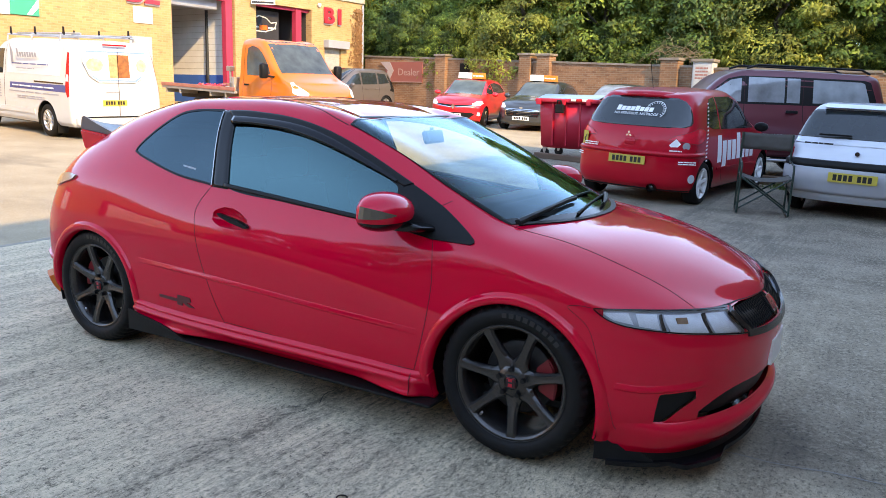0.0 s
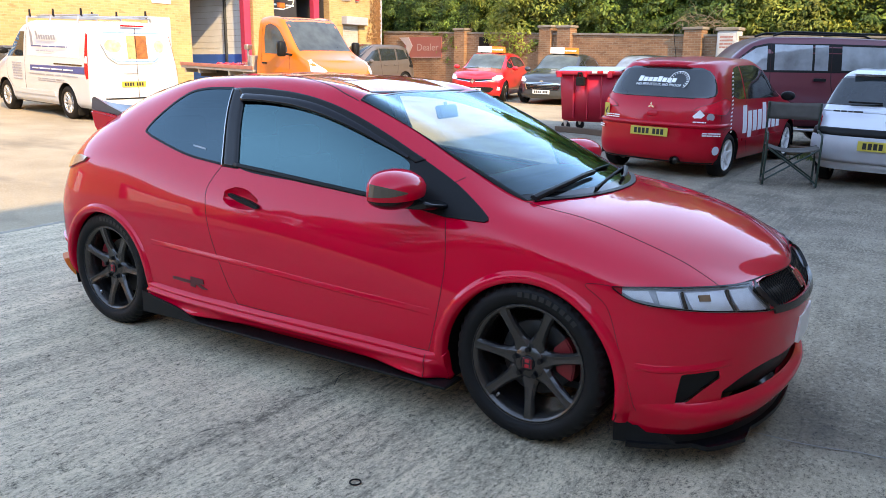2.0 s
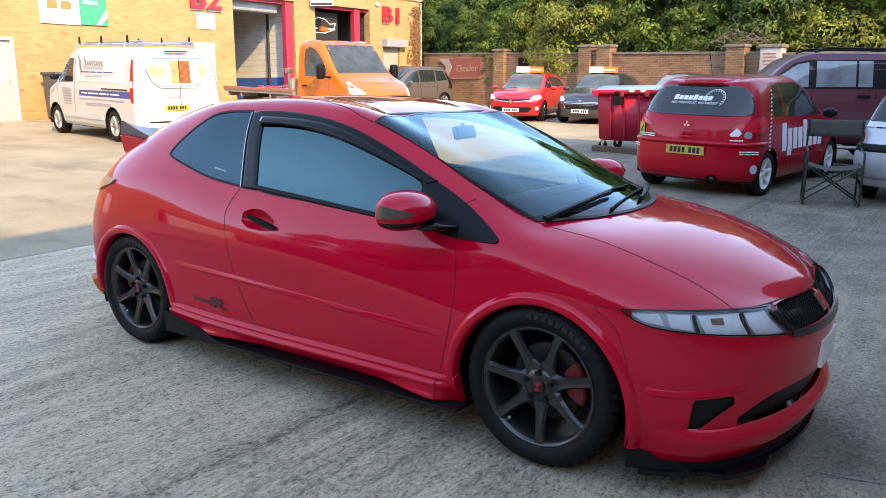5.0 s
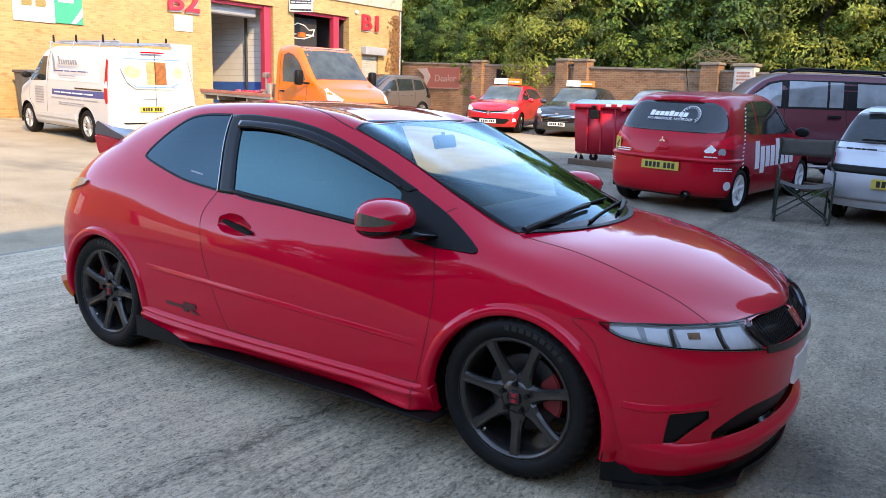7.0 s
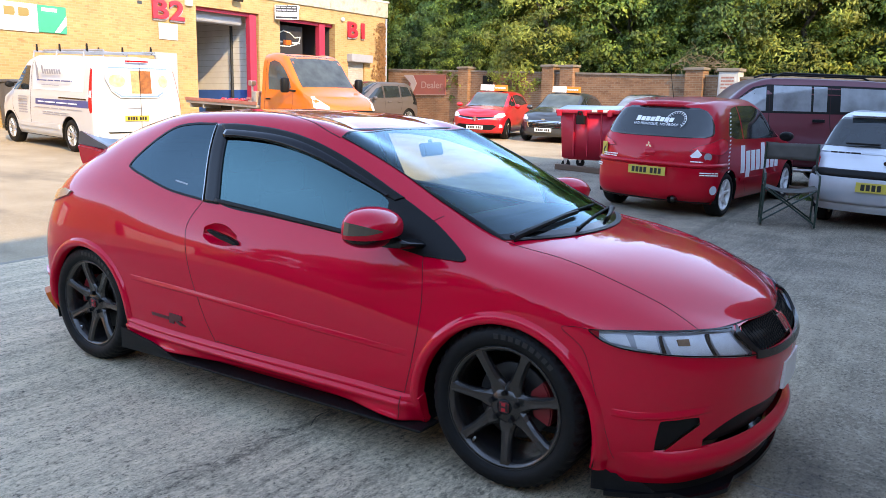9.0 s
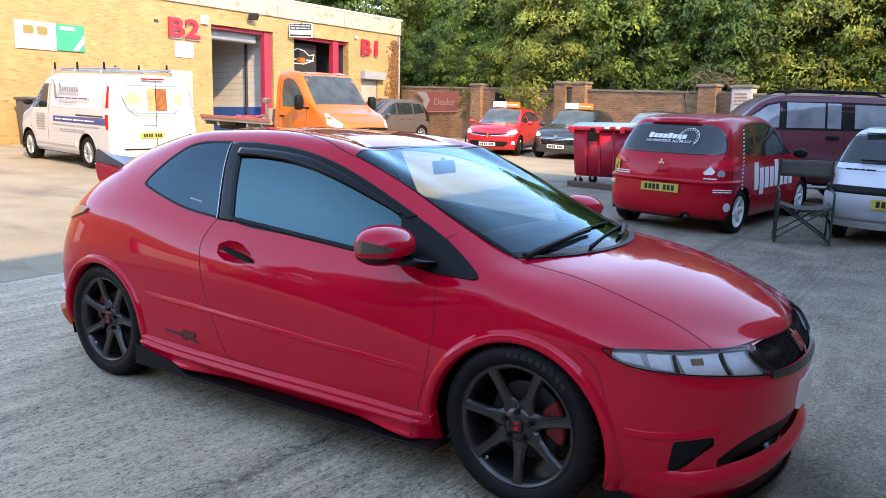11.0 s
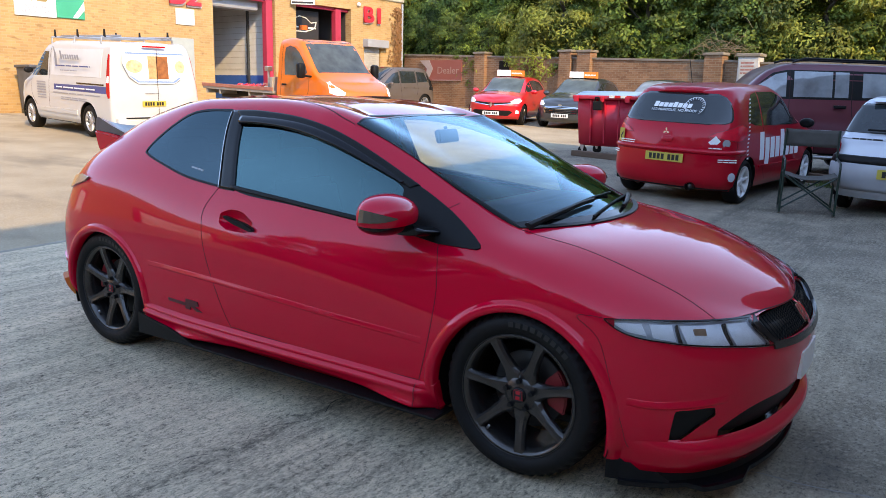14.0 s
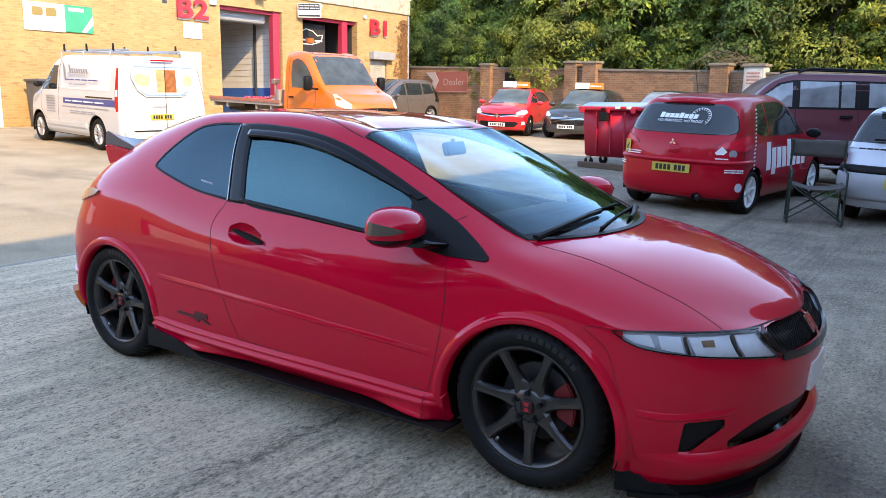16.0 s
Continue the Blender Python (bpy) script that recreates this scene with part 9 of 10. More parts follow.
def grey_skip():
    sk = root("steel_bin", pose(-19.2, 8.75, slope(-19.2, 8.75), 0, 0, 85), "dark grey steel bin with flat lid against the brick wall", "bin")
    m = mat("dark_galvanised", (0.11, 0.11, 0.115), 0.5, 0.4, var=0.2, scale=5)
    bm = bmesh.new()
    box(bm, -0.45, 0.75, -0.5, 0.4, 0.15, 1.28, 0.02)
    for v in bm.verts:
        if v.co.z < 0.4:
            v.co.x = lerp(v.co.x, 0.15, 0.12)
    part("bin_body", bm, m, sk)
    bm = bmesh.new()
    box(bm, -0.5, 0.8, -0.56, 0.42, 1.28, 1.36, 0.02)
    part("lid", bm, m, sk)
    for z in (0.5, 0.75, 1.0):
        bm = bmesh.new()
        box(bm, -0.46, 0.76, -0.53, -0.49, z, z + 0.05, 0.01)
        part("rib", bm, m, sk)
    for x in (-0.3, 0.6):
        bm = bmesh.new()
        tube(bm, (x, -0.42, 0.09), (x, -0.36, 0.09), 0.09, 14)
        part("castor", bm, RUBBER, sk)


grey_skip()


# ---- boundary wall ----
def boundary_wall():
    A, C = Vector((-18.95, 25.6, 0)), Vector((-3.15, 22.8, 0))
    d = (C - A).normalized()
    yaw = math.degrees(math.atan2(d.y, d.x))
    L = (C - A).length
    base = slope(-11, 24)
    w = root("boundary_wall", Matrix.Translation((A.x, A.y, 0)) @ pose(0, 0, 0, 0, 0, yaw), "red-brown brick boundary wall with piers and coping", "wall", kind="structure")

    def at(x):
        p = A + d * x
        return slope(p.x, p.y)
    cop = mat("wall_coping", (0.20, 0.16, 0.12), 0.9, var=0.3, scale=4, bump=0.3, bscale=30)
    n = 8
    for k in range(n):
        x0, x1 = L * k / n, L * (k + 1) / n
        z = at((x0 + x1) / 2)
        bm = bmesh.new()
        v = [bm.verts.new(c) for c in ((x0, -0.11, at(x0) - 0.5), (x1, -0.11, at(x1) - 0.5), (x1, -0.11, at(x1) + 2.10), (x0, -0.11, at(x0) + 2.10), (x0, 0.12, at(x0) - 0.5), (x1, 0.12, at(x1) - 0.5), (x1, 0.12, at(x1) + 2.10), (x0, 0.12, at(x0) + 2.10))]
        for q in ((0, 1, 2, 3), (5, 4, 7, 6), (3, 2, 6, 7), (1, 5, 6, 2), (4, 0, 3, 7)):
            bm.faces.new([v[i] for i in q])
        part("wall_length", bm, REDBRICK, w)
        bm = bmesh.new()
        v = [bm.verts.new(c) for c in ((x0, -0.15, at(x0) + 2.10), (x1 - 0.01, -0.15, at(x1) + 2.10), (x1 - 0.01, -0.15, at(x1) + 2.17), (x0, -0.15, at(x0) + 2.17), (x0, 0.16, at(x0) + 2.10), (x1 - 0.01, 0.16, at(x1) + 2.10), (x1 - 0.01, 0.16, at(x1) + 2.17), (x0, 0.16, at(x0) + 2.17))]
        for q in ((0, 1, 2, 3), (5, 4, 7, 6), (3, 2, 6, 7), (1, 5, 6, 2), (4, 0, 3, 7), (0, 4, 5, 1)):
            bm.faces.new([v[i] for i in q])
        part("coping", bm, cop, w)

    def along(x, y):
        return (Vector((x, y, 0)) - A).dot(d)
    for px, hw, h in ((-14.55, 0.27, 2.22), (-10.25, 0.26, 2.34), (-9.40, 0.28, 2.34), (-4.35, 0.30, 2.30)):
        x = along(px, 23.6)
        bm = bmesh.new()
        box(bm, x - hw, x + hw, -0.30, 0.14, at(x) - 0.4, at(x) + h)
        part("pier", bm, REDBRICK, w)
        bm = bmesh.new()
        box(bm, x - hw - 0.05, x + hw + 0.05, -0.35, 0.18, at(x) + h, at(x) + h + 0.09, 0.02)
        part("pier_cap", bm, cop, w)
    # dark opening
    x = along(-13.2, 24.4)
    bm = bmesh.new()
    box(bm, x - 0.26, x + 0.26, -0.135, -0.10, at(x) + 1.42, at(x) + 1.98, 0.005)
    part("wall_hatch", bm, BLACK, w, "dark hatch in the wall")
    # notice board with its arrow
    x0 = along(-17.6, 25.3)
    z = at(x0) + 1.05
    bm = bmesh.new()
    box(bm, x0, x0 + 2.20, -0.17, -0.12, z, z + 0.86, 0.005)
    sg = part("dealer_sign", bm, mat("faded_red_board", (0.26, 0.075, 0.06), 0.5, var=0.06, scale=3), w, "faded red sign board with white lettering")
    bm = bmesh.new()
    prism(bm, [(-0.30, 0.86), (0.28, 0.86), (0.52, 0.50), (0.30, 0.14), (0.02, 0.14), (0.16, 0.50)], 0.02, pose(x0, -0.195, z))
    part("sign_arrow", bm, mat("pale_arrow", (0.34, 0.27, 0.25), 0.5, var=0.1), sg, "pale arrow shape")
    lettering("sign_text", "Dealer", 0.42, FADED_WHITE, pose(x0 + 1.40, -0.175, z + 0.42), sg, 0.003, width=1.25)
    bm = bmesh.new()
    box(bm, x0 + 0.45, x0 + 2.20, -0.176, -0.17, z + 0.0, z + 0.035)
    part("sign_line", bm, FADED_WHITE, sg)
    # notice pier and the lower wall beyond it
    w2 = root("boundary_wall", pose(-3.15, 22.8, 0, 0, 0, -6), "brick boundary wall continuing behind the vehicles", "wall", kind="structure")
    g0 = slope(-3.3, 22.8)
    bm = bmesh.new()
    box(bm, -0.50, 0.12, -0.30, 0.20, g0 - 0.4, g0 + 2.28)
    part("pier", bm, mat("painted_pier", (0.45, 0.42, 0.38), 0.9, var=0.2, scale=4), w2)
    bm = bmesh.new()
    box(bm, -0.56, 0.18, -0.36, 0.26, g0 + 2.28, g0 + 2.38, 0.02)
    part("pier_cap", bm, cop, w2)
    bm = bmesh.new()
    box(bm, -0.46, 0.06, -0.325, -0.305, g0 + 1.35, g0 + 2.2, 0.004)
    nt = part("notice", bm, FADED_PAPER, w2, "white notice with red print")
    bm = bmesh.new()
    blank_bars(bm, -0.40, 0.0, g0 + 1.72, g0 + 2.14, 4, 71, -0.325, 0.004)
    part("notice_bars", bm, FADED_RED, nt)
    for k in range(6):
        x0, x1 = 0.12 + 2.4 * k, 0.12 + 2.4 * (k + 1)
        z0 = slope(-3.15 + x0, 22.6)
        bm = bmesh.new()
        box(bm, x0, x1, -0.11, 0.12, z0 - 0.5, z0 + 2.06)
        part("wall_length", bm, REDBRICK, w2)
        bm = bmesh.new()
        box(bm, x0, x1 - 0.01, -0.15, 0.16, z0 + 2.06, z0 + 2.13, 0.01)
        part("coping", bm, cop, w2)


boundary_wall()


# ---- red wheeled bin ----
def wheeled_bin():
    b = root("wheeled_bin", pose(-3.47, 11.97, slope(-3.47, 11.97), 0, 0, -1.5), "large red plastic wheeled bin with a blue lid", "bin")
    red = mat("red_bin_plastic", (0.50, 0.015, 0.035), 0.42, var=0.06, scale=4, bump=0.05, bscale=80)
    blue = mat("blue_grey_lid", (0.20, 0.34, 0.47), 0.45, var=0.08, scale=4)
    bm = bmesh.new()
    box(bm, -0.62, 0.62, -0.46, 0.46, 0.20, 1.16)
    for v in bm.verts:
        if v.co.z < 0.5:
            v.co.x *= 0.92
            v.co.y *= 0.86
    bmesh.ops.bevel(bm, geom=[e for e in bm.edges], offset=0.035, segments=3, affect="EDGES")
    part("bin_body", bm, red, b, "", True)
    for x in (-0.30, 0.0, 0.30):
        bm = bmesh.new()
        prism(bm, [(x - 0.012, 0.26), (x + 0.012, 0.26), (x + 0.016, 1.12), (x - 0.016, 1.12)], 0.05, pose(0, -0.478, 0) @ pose(0, 0, 0, 3.5, 0, 0) @ pose(0, 0.07, 0))
        part("rib", bm, red, b)
    bm = bmesh.new()
    box(bm, -0.69, 0.69, -0.53, 0.53, 1.13, 1.21, 0.02)
    part("rim", bm, red, b, "", True)
    for x in (-0.60, -0.05, 0.5):
        bm = bmesh.new()
        box(bm, x - 0.05, x + 0.05, -0.56, -0.50, 1.08, 1.20, 0.012)
        part("rim_lug", bm, red, b)
    bm = bmesh.new()
    n = 10
    a = []
    for i in range(n + 1):
        t = i / n
        y = lerp(-0.50, 0.50, t)
        z = 1.22 + 0.13 * math.sin(math.pi * (0.12 + 0.76 * t)) - 0.048
        a.append([bm.verts.new((x, y, z + zo)) for x, zo in ((-0.66, -0.03), (-0.62, 0.0), (0.62, 0.0), (0.66, -0.03))])
    for p, q in zip(a, a[1:]):
        for k in range(3):
            bm.faces.new((p[k], p[k + 1], q[k + 1], q[k])).smooth = True
    bmesh.ops.recalc_face_normals(bm, faces=bm.faces[:])
    bmesh.ops.solidify(bm, geom=bm.faces[:], thickness=0.02)
    part("lid", bm, blue, b, "faded blue lid")
    for x, mm in ((0.12, SIGN_WHITE), (0.24, RED3), (0.36, SIGN_WHITE), (0.48, RED3)):
        bm = bmesh.new()
        box(bm, x, x + 0.11, -0.555, -0.53, 1.165, 1.215, 0.003)
        part("warning_tape", bm, mm, b, "red and white warning tape")
    bm = bmesh.new()
    box(bm, -0.21, -0.02, -0.585, -0.50, 0.92, 1.10, 0.02)
    bar_path(bm, [(-0.17, -0.56, 1.08), (-0.15, -0.59, 1.17), (-0.08, -0.59, 1.17), (-0.06, -0.56, 1.08)], 0.016)
    part("lock", bm, BLACK, b, "black lid lock")
    for x in (-0.48, 0.48):
        for y in (-0.36, 0.36):
            c = new("castor")
            c.parent = b
            c.empty_display_size = 0.05
            bm = bmesh.new()
            tube(bm, (x, y - 0.02, 0.095), (x, y + 0.02, 0.095), 0.095, 13)
            part("castor_wheel", bm, RUBBER, c)
            bm = bmesh.new()
            prism(bm, [(x - 0.05, 0.21), (x + 0.05, 0.21), (x + 0.015, 0.09), (x - 0.015, 0.09)], 0.06, pose(0, y - 0.03, 0))
            part("castor_fork", bm, STEEL, c)


wheeled_bin()


# ---- folding chair ----
def folding_chair():
    ch = root("folding_chair", grounded(1.00, 7.44, 13) @ Matrix.Diagonal((1.10, 1.10, 1.06, 1)), "green-framed folding director's chair with grey canvas", "chair")
    tubem = mat("dark_green_tube", (0.012, 0.035, 0.028), 0.4, 0.2, 0.3, var=0.15, scale=20)
    cloth = mat("grey_canvas", (0.085, 0.078, 0.070), 0.95, var=0.15, scale=12, bump=0.25, bscale=350)
    hw, dep = 0.285, 0.24
    for s in (-1, 1):
        bm = bmesh.new()
        x = s * hw
        bar_path(bm, [(x, dep, 0.98), (x, dep, 0.60), (x, dep * 0.98, 0.03), (x, dep * 0.75, 0.012), (x, 0.05, 0.045), (x, -dep * 0.75, 0.012), (x, -dep * 1.02, 0.03), (x, -dep, 0.56), (x, -dep * 0.86, 0.63), (x, dep, 0.65)], 0.0125, 8)
        part("side_frame", bm, tubem, ch)
    for y in (-dep, dep):
        for s in (-1, 1):
            bm = bmesh.new()
            tube(bm, (-s * hw, y * 0.92 + s * 0.012, 0.06), (s * hw, y * 0.92 + s * 0.012, 0.47), 0.0105, 8)
            part("cross_brace", bm, tubem, ch)
    bm = bmesh.new()
    n = 14
    for i in range(n + 1):
        t = i / n
        x = lerp(-hw, hw, t)
        z = 0.475 - 0.055 * math.sin(math.pi * t)
        for j in range(7):
            bm.verts.new((x, lerp(-0.22, 0.21, j / 6), z - 0.012 * math.sin(math.pi * t) * math.sin(math.pi * j / 6) + (0.004 * math.sin(j * 2.1 + i))))
    bm.verts.ensure_lookup_table()
    for i in range(n):
        for j in range(6):
            bm.faces.new([bm.verts[k] for k in (i * 7 + j, i * 7 + j + 1, (i + 1) * 7 + j + 1, (i + 1) * 7 + j)]).smooth = True
    bmesh.ops.recalc_face_normals(bm, faces=bm.faces[:])
    bmesh.ops.solidify(bm, geom=bm.faces[:], thickness=0.006)
    part("seat", bm, cloth, ch, "sagging grey canvas seat")
    bm = bmesh.new()
    for i in range(n + 1):
        t = i / n
        x = lerp(-hw - 0.016, hw + 0.016, t)
        for j in range(5):
            bm.verts.new((x, dep + 0.018 + 0.02 * math.sin(math.pi * t) + 0.004 * math.sin(i * 1.3 + j), lerp(0.77, 0.985, j / 4) - (0.012 * math.sin(math.pi * t) if j == 4 else 0)))
    bm.verts.ensure_lookup_table()
    for i in range(n):
        for j in range(4):
            bm.faces.new([bm.verts[k] for k in (i * 5 + j, i * 5 + j + 1, (i + 1) * 5 + j + 1, (i + 1) * 5 + j)]).smooth = True
    bmesh.ops.recalc_face_normals(bm, faces=bm.faces[:])
    bmesh.ops.solidify(bm, geom=bm.faces[:], thickness=0.006)
    part("backrest", bm, cloth, ch, "grey canvas backrest")


folding_chair()


# ---- trees behind the wall ----
def leaf_material(name, base, warm):
    m = bpy.data.materials.new(name)
    m.use_nodes = True
    nt = m.node_tree
    L = nt.links.new
    b = nt.nodes["Principled BSDF"]
    g = nt.nodes.new("ShaderNodeNewGeometry")
    cr = nt.nodes.new("ShaderNodeValToRGB")
    cr.color_ramp.elements[0].color, cr.color_ramp.elements[1].color = (*base, 1), (*warm, 1)
    e = cr.color_ramp.elements.new(0.6)
    e.color = (base[0] * 1.5, base[1] * 1.35, base[2] * 1.2, 1)
    L(g.outputs["Random Per Island"], cr.inputs[0])
    tc = nt.nodes.new("ShaderNodeTexCoord")
    nz = nt.nodes.new("ShaderNodeTexNoise")
    nz.inputs["Scale"].default_value = 0.9
    L(tc.outputs["Object"], nz.inputs["Vector"])
    mr = nt.nodes.new("ShaderNodeMapRange")
    mr.inputs[1].default_value, mr.inputs[2].default_value, mr.inputs[3].default_value, mr.inputs[4].default_value = 0.35, 0.68, 0.55, 1.5
    L(nz.outputs["Fac"], mr.inputs[0])
    mu = nt.nodes.new("ShaderNodeMix")
    mu.data_type, mu.blend_type = "RGBA", "MULTIPLY"
    mu.inputs[0].default_value = 1
    L(cr.outputs[0], mu.inputs[6])
    L(mr.outputs[0], mu.inputs[7])
    L(mu.outputs[2], b.inputs["Base Color"])
    b.inputs["Roughness"].default_value = 0.6
    tr = nt.nodes.new("ShaderNodeBsdfTranslucent")
    L(mu.outputs[2], tr.inputs[0])
    mx = nt.nodes.new("ShaderNodeMixShader")
    mx.inputs[0].default_value = 0.35
    L(b.outputs[0], mx.inputs[1])
    L(tr.outputs[0], mx.inputs[2])
    L(mx.outputs[0], nt.nodes["Material Output"].inputs[0])
    return m


LEAVES = [leaf_material("leaf_green", (0.066, 0.115, 0.016), (0.255, 0.315, 0.050)), leaf_material("leaf_olive", (0.125, 0.155, 0.026), (0.335, 0.345, 0.066)), leaf_material("leaf_deep", (0.046, 0.088, 0.015), (0.185, 0.250, 0.042))]
BARK = mat("bark", (0.075, 0.058, 0.042), 0.95, var=0.35, scale=9, bump=0.6, bscale=30, stretch=(1, 1, 0.3))


def build_tree(seed, height, spread, low, clumps, per, leaf, slim=0.5):
    """Trunk, limbs and a crown of many small folded leaves in clumps, rooted at the origin."""
    r = random.Random(seed)
    bm = bmesh.new()
    pts = [Vector((0, 0, -0.2))]
    for k in range(1, 7):
        pts.append(Vector((r.gauss(0, 0.10) * k * 0.4, r.gauss(0, 0.10) * k * 0.4, height * 0.85 * k / 6)))
    for k in range(6):
        tube(bm, pts[k], pts[k + 1], 0.20 * (1 - k / 7), 9, 0.20 * (1 - (k + 1) / 7))
    trunk = bm
    limbs = []
    tips = []
    for k in range(16):
        t = r.uniform(low * 0.7, 0.92)
        base = pts[min(5, int(t * 6))].lerp(pts[min(6, int(t * 6) + 1)], t * 6 % 1)
        a = k * 2.4 + r.uniform(-0.4, 0.4)
        ln = spread * r.uniform(0.5, 0.95) * (1 - 0.45 * max(0, t - 0.5))
        tip = base + Vector((math.cos(a) * ln, math.sin(a) * ln, ln * r.uniform(0.1, 0.6)))
        mid = base.lerp(tip, 0.5) + Vector((0, 0, 0.15 * ln))
        lb = bmesh.new()
        tube(lb, base, mid, 0.065, 6, 0.04)
        tube(lb, mid, tip, 0.04, 6, 0.015)
        limbs.append(lb)
        tips += [tip, mid, base.lerp(tip, 0.75)]
    co, fs = [], []
    for c in range(clumps):
        if r.random() < 0.35:
            cen = tips[r.randrange(len(tips))] + Vector((r.gauss(0, 0.3), r.gauss(0, 0.3), r.gauss(0, 0.3)))
        else:
            h = low + (1.03 - low) * r.random() ** 0.8
            w = spread * (0.45 + 0.55 * math.sin(math.pi * min(1, (h - low) / (1.08 - low) * 0.86 + 0.14)))
            a, q = r.uniform(0, 6.283), math.sqrt(r.uniform(0.35, 1.0))
            cen = Vector((math.cos(a) * w * q, math.sin(a) * w * q, h * height))
        rad = r.uniform(0.32, 0.75)
        out = Vector((cen.x, cen.y, 0.5 * spread))
        out = out.normalized() if out.length > 0.1 else Vector((0, 0, 1))
        for i in range(per):
            d = Vector((r.gauss(0, 1), r.gauss(0, 1), r.gauss(0, 0.8))).normalized()
            if d.dot(out) < -0.15:
                d = -d
            p = cen + Vector((d.x, d.y, d.z * 0.7)) * rad * r.uniform(0.55, 1.05)
            s = leaf * r.uniform(0.6, 1.35)
            nn = (d + 0.5 * out + Vector((r.gauss(0, 0.35), r.gauss(0, 0.35), r.gauss(0.2, 0.35)))).normalized()
            ax = nn.cross(Vector((r.gauss(0, 1), r.gauss(0, 1), r.gauss(0, 1)))).normalized()
            ax = (ax + Vector((0, 0, -0.35))).normalized()
            sd = nn.cross(ax).normalized()
            o = len(co)
            co += [p, p + ax * s * 0.5 + sd * s * slim * 0.5 - nn * s * 0.10, p + ax * s, p + ax * s * 0.5 - sd * s * slim * 0.5 - nn * s * 0.10]
            fs.append((o, o + 1, o + 2, o + 3))
    return trunk, limbs, co, fs


def plant_tree(name, seed, x, y, height, spread, low, clumps, per, leaf, mt, label, slim=0.55):
    t = root(name, pose(x, y, slope(x, y)), label, "tree", "trees behind the wall")
    trunk, limbs, co, fs = build_tree(seed, height, spread, low, clumps, per, leaf, slim)
    part("trunk", trunk, BARK, t, "", True)
    for lb in limbs:
        part("limb", lb, BARK, t, "", True)
    me = bpy.data.meshes.new("crown")
    me.from_pydata([tuple(c) for c in co], [], fs)
    me.materials.append(mt)
    ob = new("crown", me)
    ob.parent = t
    return t


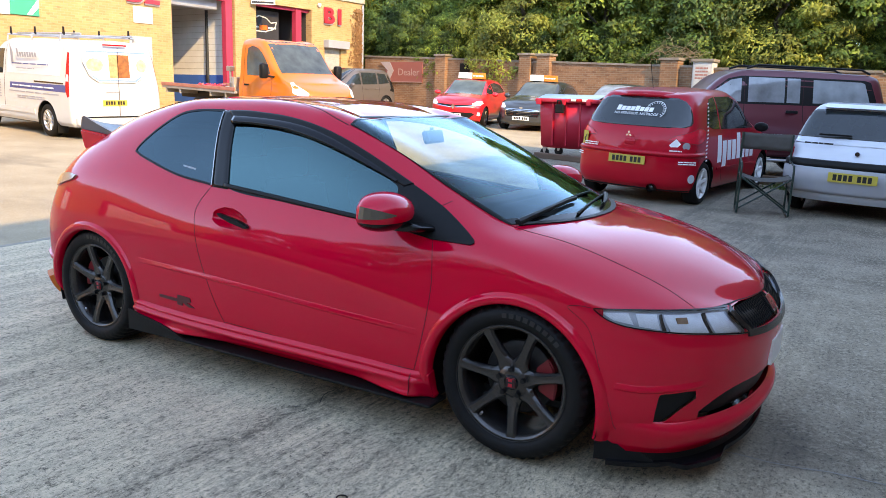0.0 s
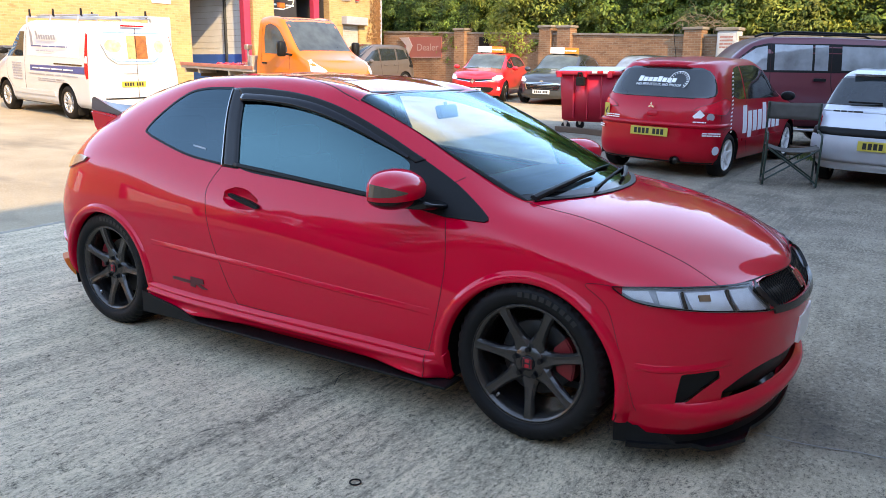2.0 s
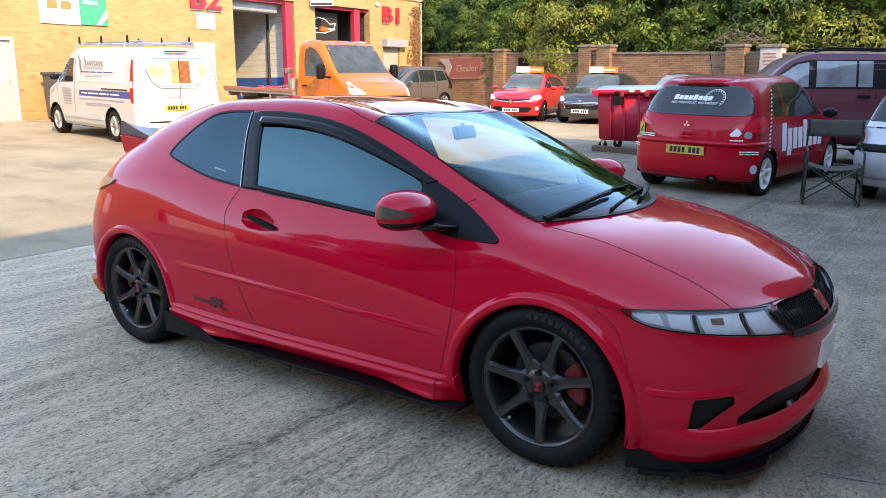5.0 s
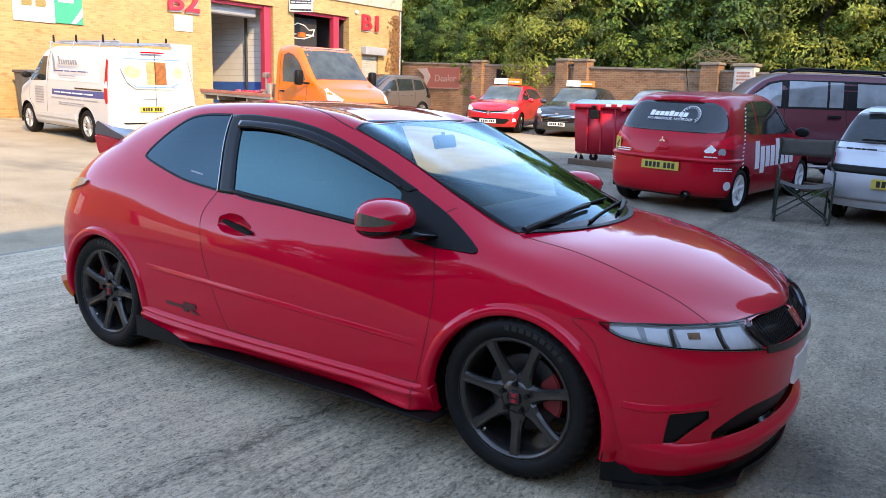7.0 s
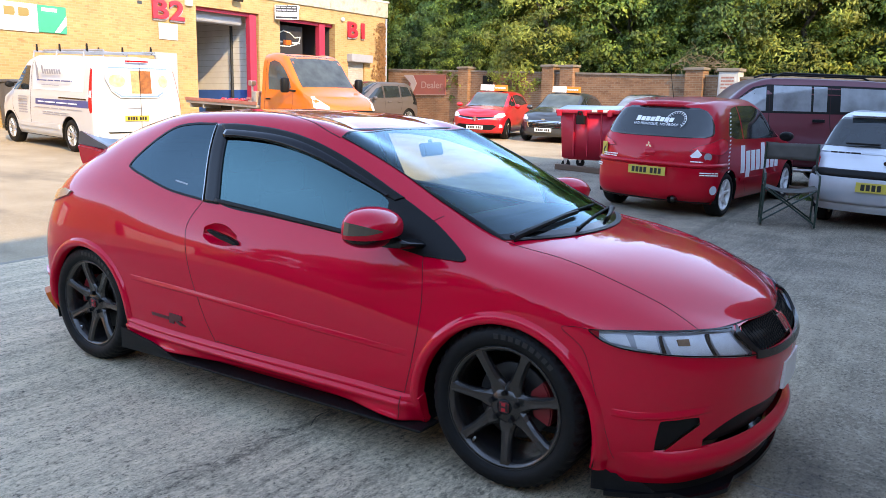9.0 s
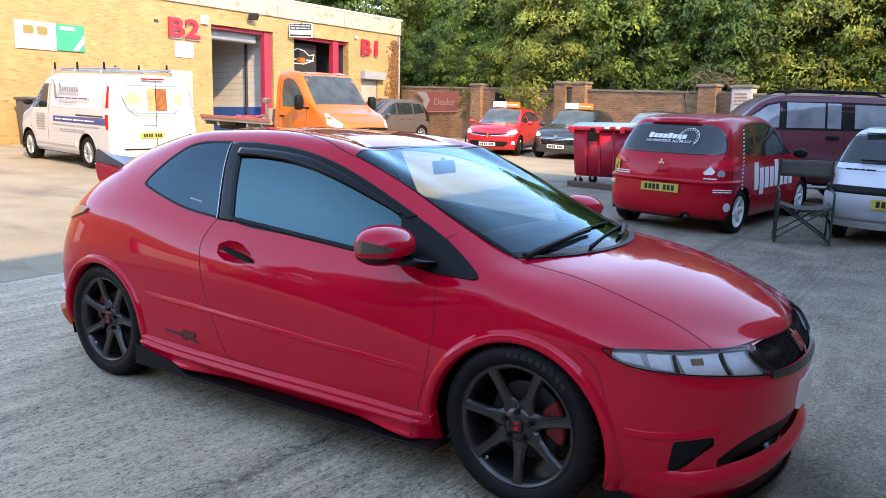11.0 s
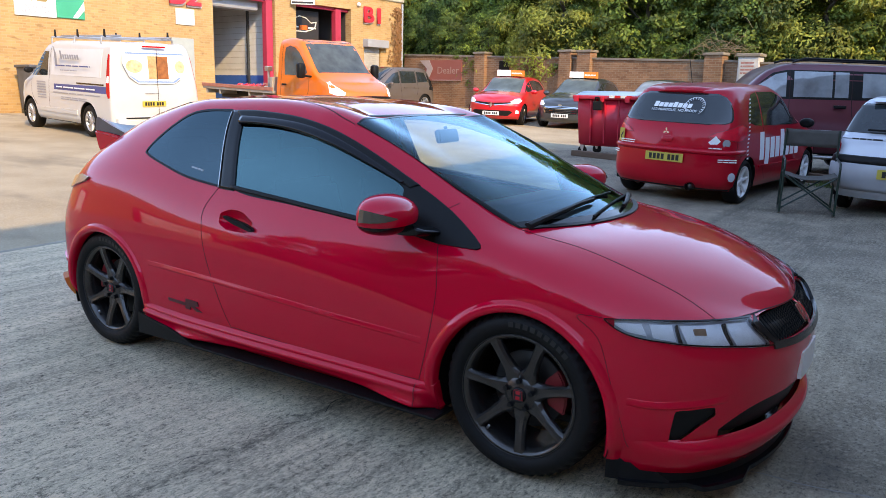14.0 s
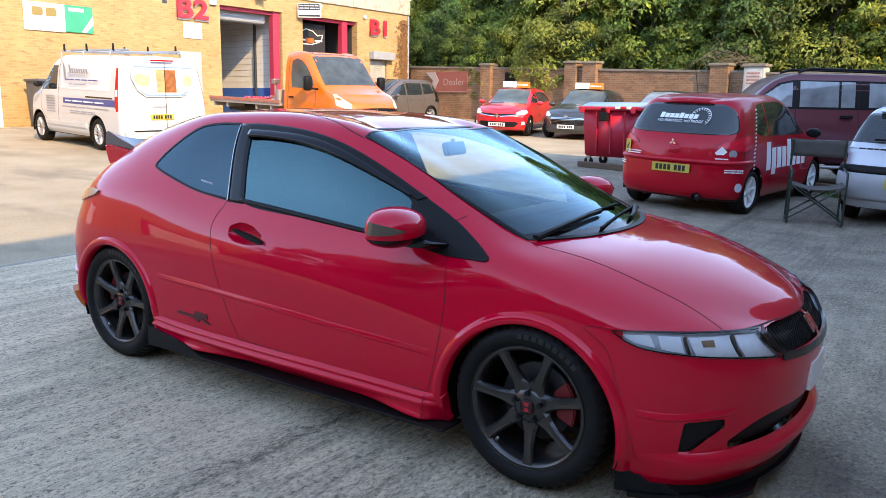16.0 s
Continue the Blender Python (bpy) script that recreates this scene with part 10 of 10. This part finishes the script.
T1 = plant_tree("broadleaf_tree", 11, -11.6, 26.2, 7.0, 2.6, 0.12, 330, 92, 0.16, LEAVES[1], "olive-green willow-like tree with drooping leaves over the wall", 0.42)
T2 = plant_tree("broadleaf_tree", 23, -8.2, 27.0, 7.6, 2.9, 0.08, 340, 94, 0.165, LEAVES[0], "leafy green tree crowding the top of the wall")
T3 = plant_tree("broadleaf_tree", 37, -4.2, 26.4, 7.3, 2.9, 0.07, 340, 94, 0.15, LEAVES[2], "deep green tree with sunlit tips above the wall")
SPOTS = ((T2, -15.2, 28.6, 70, 1.0), (T3, -18.3, 30.4, 140, 1.05), (T1, -22.3, 33.0, 200, 1.1), (T1, -1.6, 25.6, 120, 0.95), (T2, 1.2, 26.4, 200, 1.0), (T3, 4.4, 25.6, 40, 1.0), (T1, 7.8, 26.4, 300, 1.0),
         (T3, -13.2, 31.8, 260, 1.25), (T2, -8.8, 31.6, 310, 1.25), (T3, -3.6, 31.0, 20, 1.25), (T2, -4.6, 34.6, 75, 1.35), (T3, -23.5, 41.5, 30, 1.4), (T2, 2.2, 31.5, 100, 1.25), (T3, -19.5, 36.0, 180, 1.3), (T2, 8.0, 31.5, 150, 1.25), (T3, -26.0, 38.0, 90, 1.2), (T2, 12.5, 27.5, 10, 1.1), (T3, -10.2, 26.0, 75, 0.55), (T2, -6.4, 25.7, 160, 0.5), (T3, -1.9, 25.5, 250, 0.5), (T2, 2.6, 25.3, 330, 0.5), (T3, -16.9, 27.2, 15, 0.6),
         (T2, -12.6, 26.3, 200, 0.5), (T3, -8.3, 25.9, 300, 0.48), (T2, -4.3, 26.0, 30, 0.55), (T3, 0.4, 25.5, 110, 0.5), (T3, 5.0, 25.1, 210, 0.5), (T2, -14.9, 26.2, 120, 0.5), (T3, -20.0, 29.0, 20, 0.6),
         (T3, -30.0, 44.0, 10, 1.1), (T2, -23.0, 43.0, 60, 1.1), (T3, -16.5, 41.0, 130, 1.1), (T2, -10.5, 39.5, 220, 1.1), (T3, -4.5, 39.0, 280, 1.1), (T2, 1.5, 39.0, 330, 1.1), (T3, 7.5, 38.0, 80, 1.1), (T2, 14.0, 36.0, 190, 1.1), (T3, 18.0, 31.0, 250, 1.1),
         (T3, -25.5, 30.0, 40, 1.4), (T2, -29.5, 29.5, 120, 1.4), (T3, -33.5, 28.5, 200, 1.45), (T2, -37.5, 27.0, 300, 1.45),
         (T2, -26.0, -34.0, 20, 1.9), (T3, -19.5, -35.0, 110, 2.1), (T1, -13.0, -34.0, 210, 1.9), (T2, -6.5, -35.0, 300, 2.0), (T3, 0.5, -34.5, 60, 1.9), (T1, 8.0, -36.0, 150, 2.0))
for src, x, y, yaw, k in SPOTS:
    c = copy_thing(src, pose(x, y, slope(x, y), 0, 0, yaw))
    c.scale = (k, k, k)


# dry twigs tangled over the piers
def twig_tangle():
    r = random.Random(3)
    bm = bmesh.new()
    for k in range(70):
        p = Vector((-4.35 + r.gauss(0, 0.45), 23.2 + r.gauss(0, 0.15), slope(-4.3, 23) + 2.35 + abs(r.gauss(0, 0.22))))
        d = Vector((r.gauss(0, 1), r.gauss(0, 0.3), r.gauss(0, 0.45))).normalized() * r.uniform(0.25, 0.8)
        q = p + d * 0.5 + Vector((0, 0, r.gauss(0, 0.08)))
        tube(bm, p, q, 0.007, 4)
        tube(bm, q, p + d + Vector((0, 0, -0.1)), 0.005, 4)
    tagged(part("twig_tangle", bm, mat("dry_twig", (0.20, 0.145, 0.085), 0.9, var=0.2)), "tangle of dry pale twigs over the wall pier", "twigs", kind="stuff")


twig_tangle()


# unseen blocks added behind the camera to shade the yard and darken reflections
def shading_unit():
    bm = bmesh.new()
    box(bm, 6.6, 14.0, -48, 17.5, -0.5, 7.6)
    tagged(part("wall_east", bm, DARKBRICK), "unseen tall brown brick block, added to shade the yard", "building", kind="structure")
    bm = bmesh.new()
    box(bm, -40, 6.0, -30, -24, -0.5, 5.0)
    tagged(part("wall_south", bm, DARKBRICK), "unseen low brown brick block, added to darken reflections in the car", "building", kind="structure")


shading_unit()
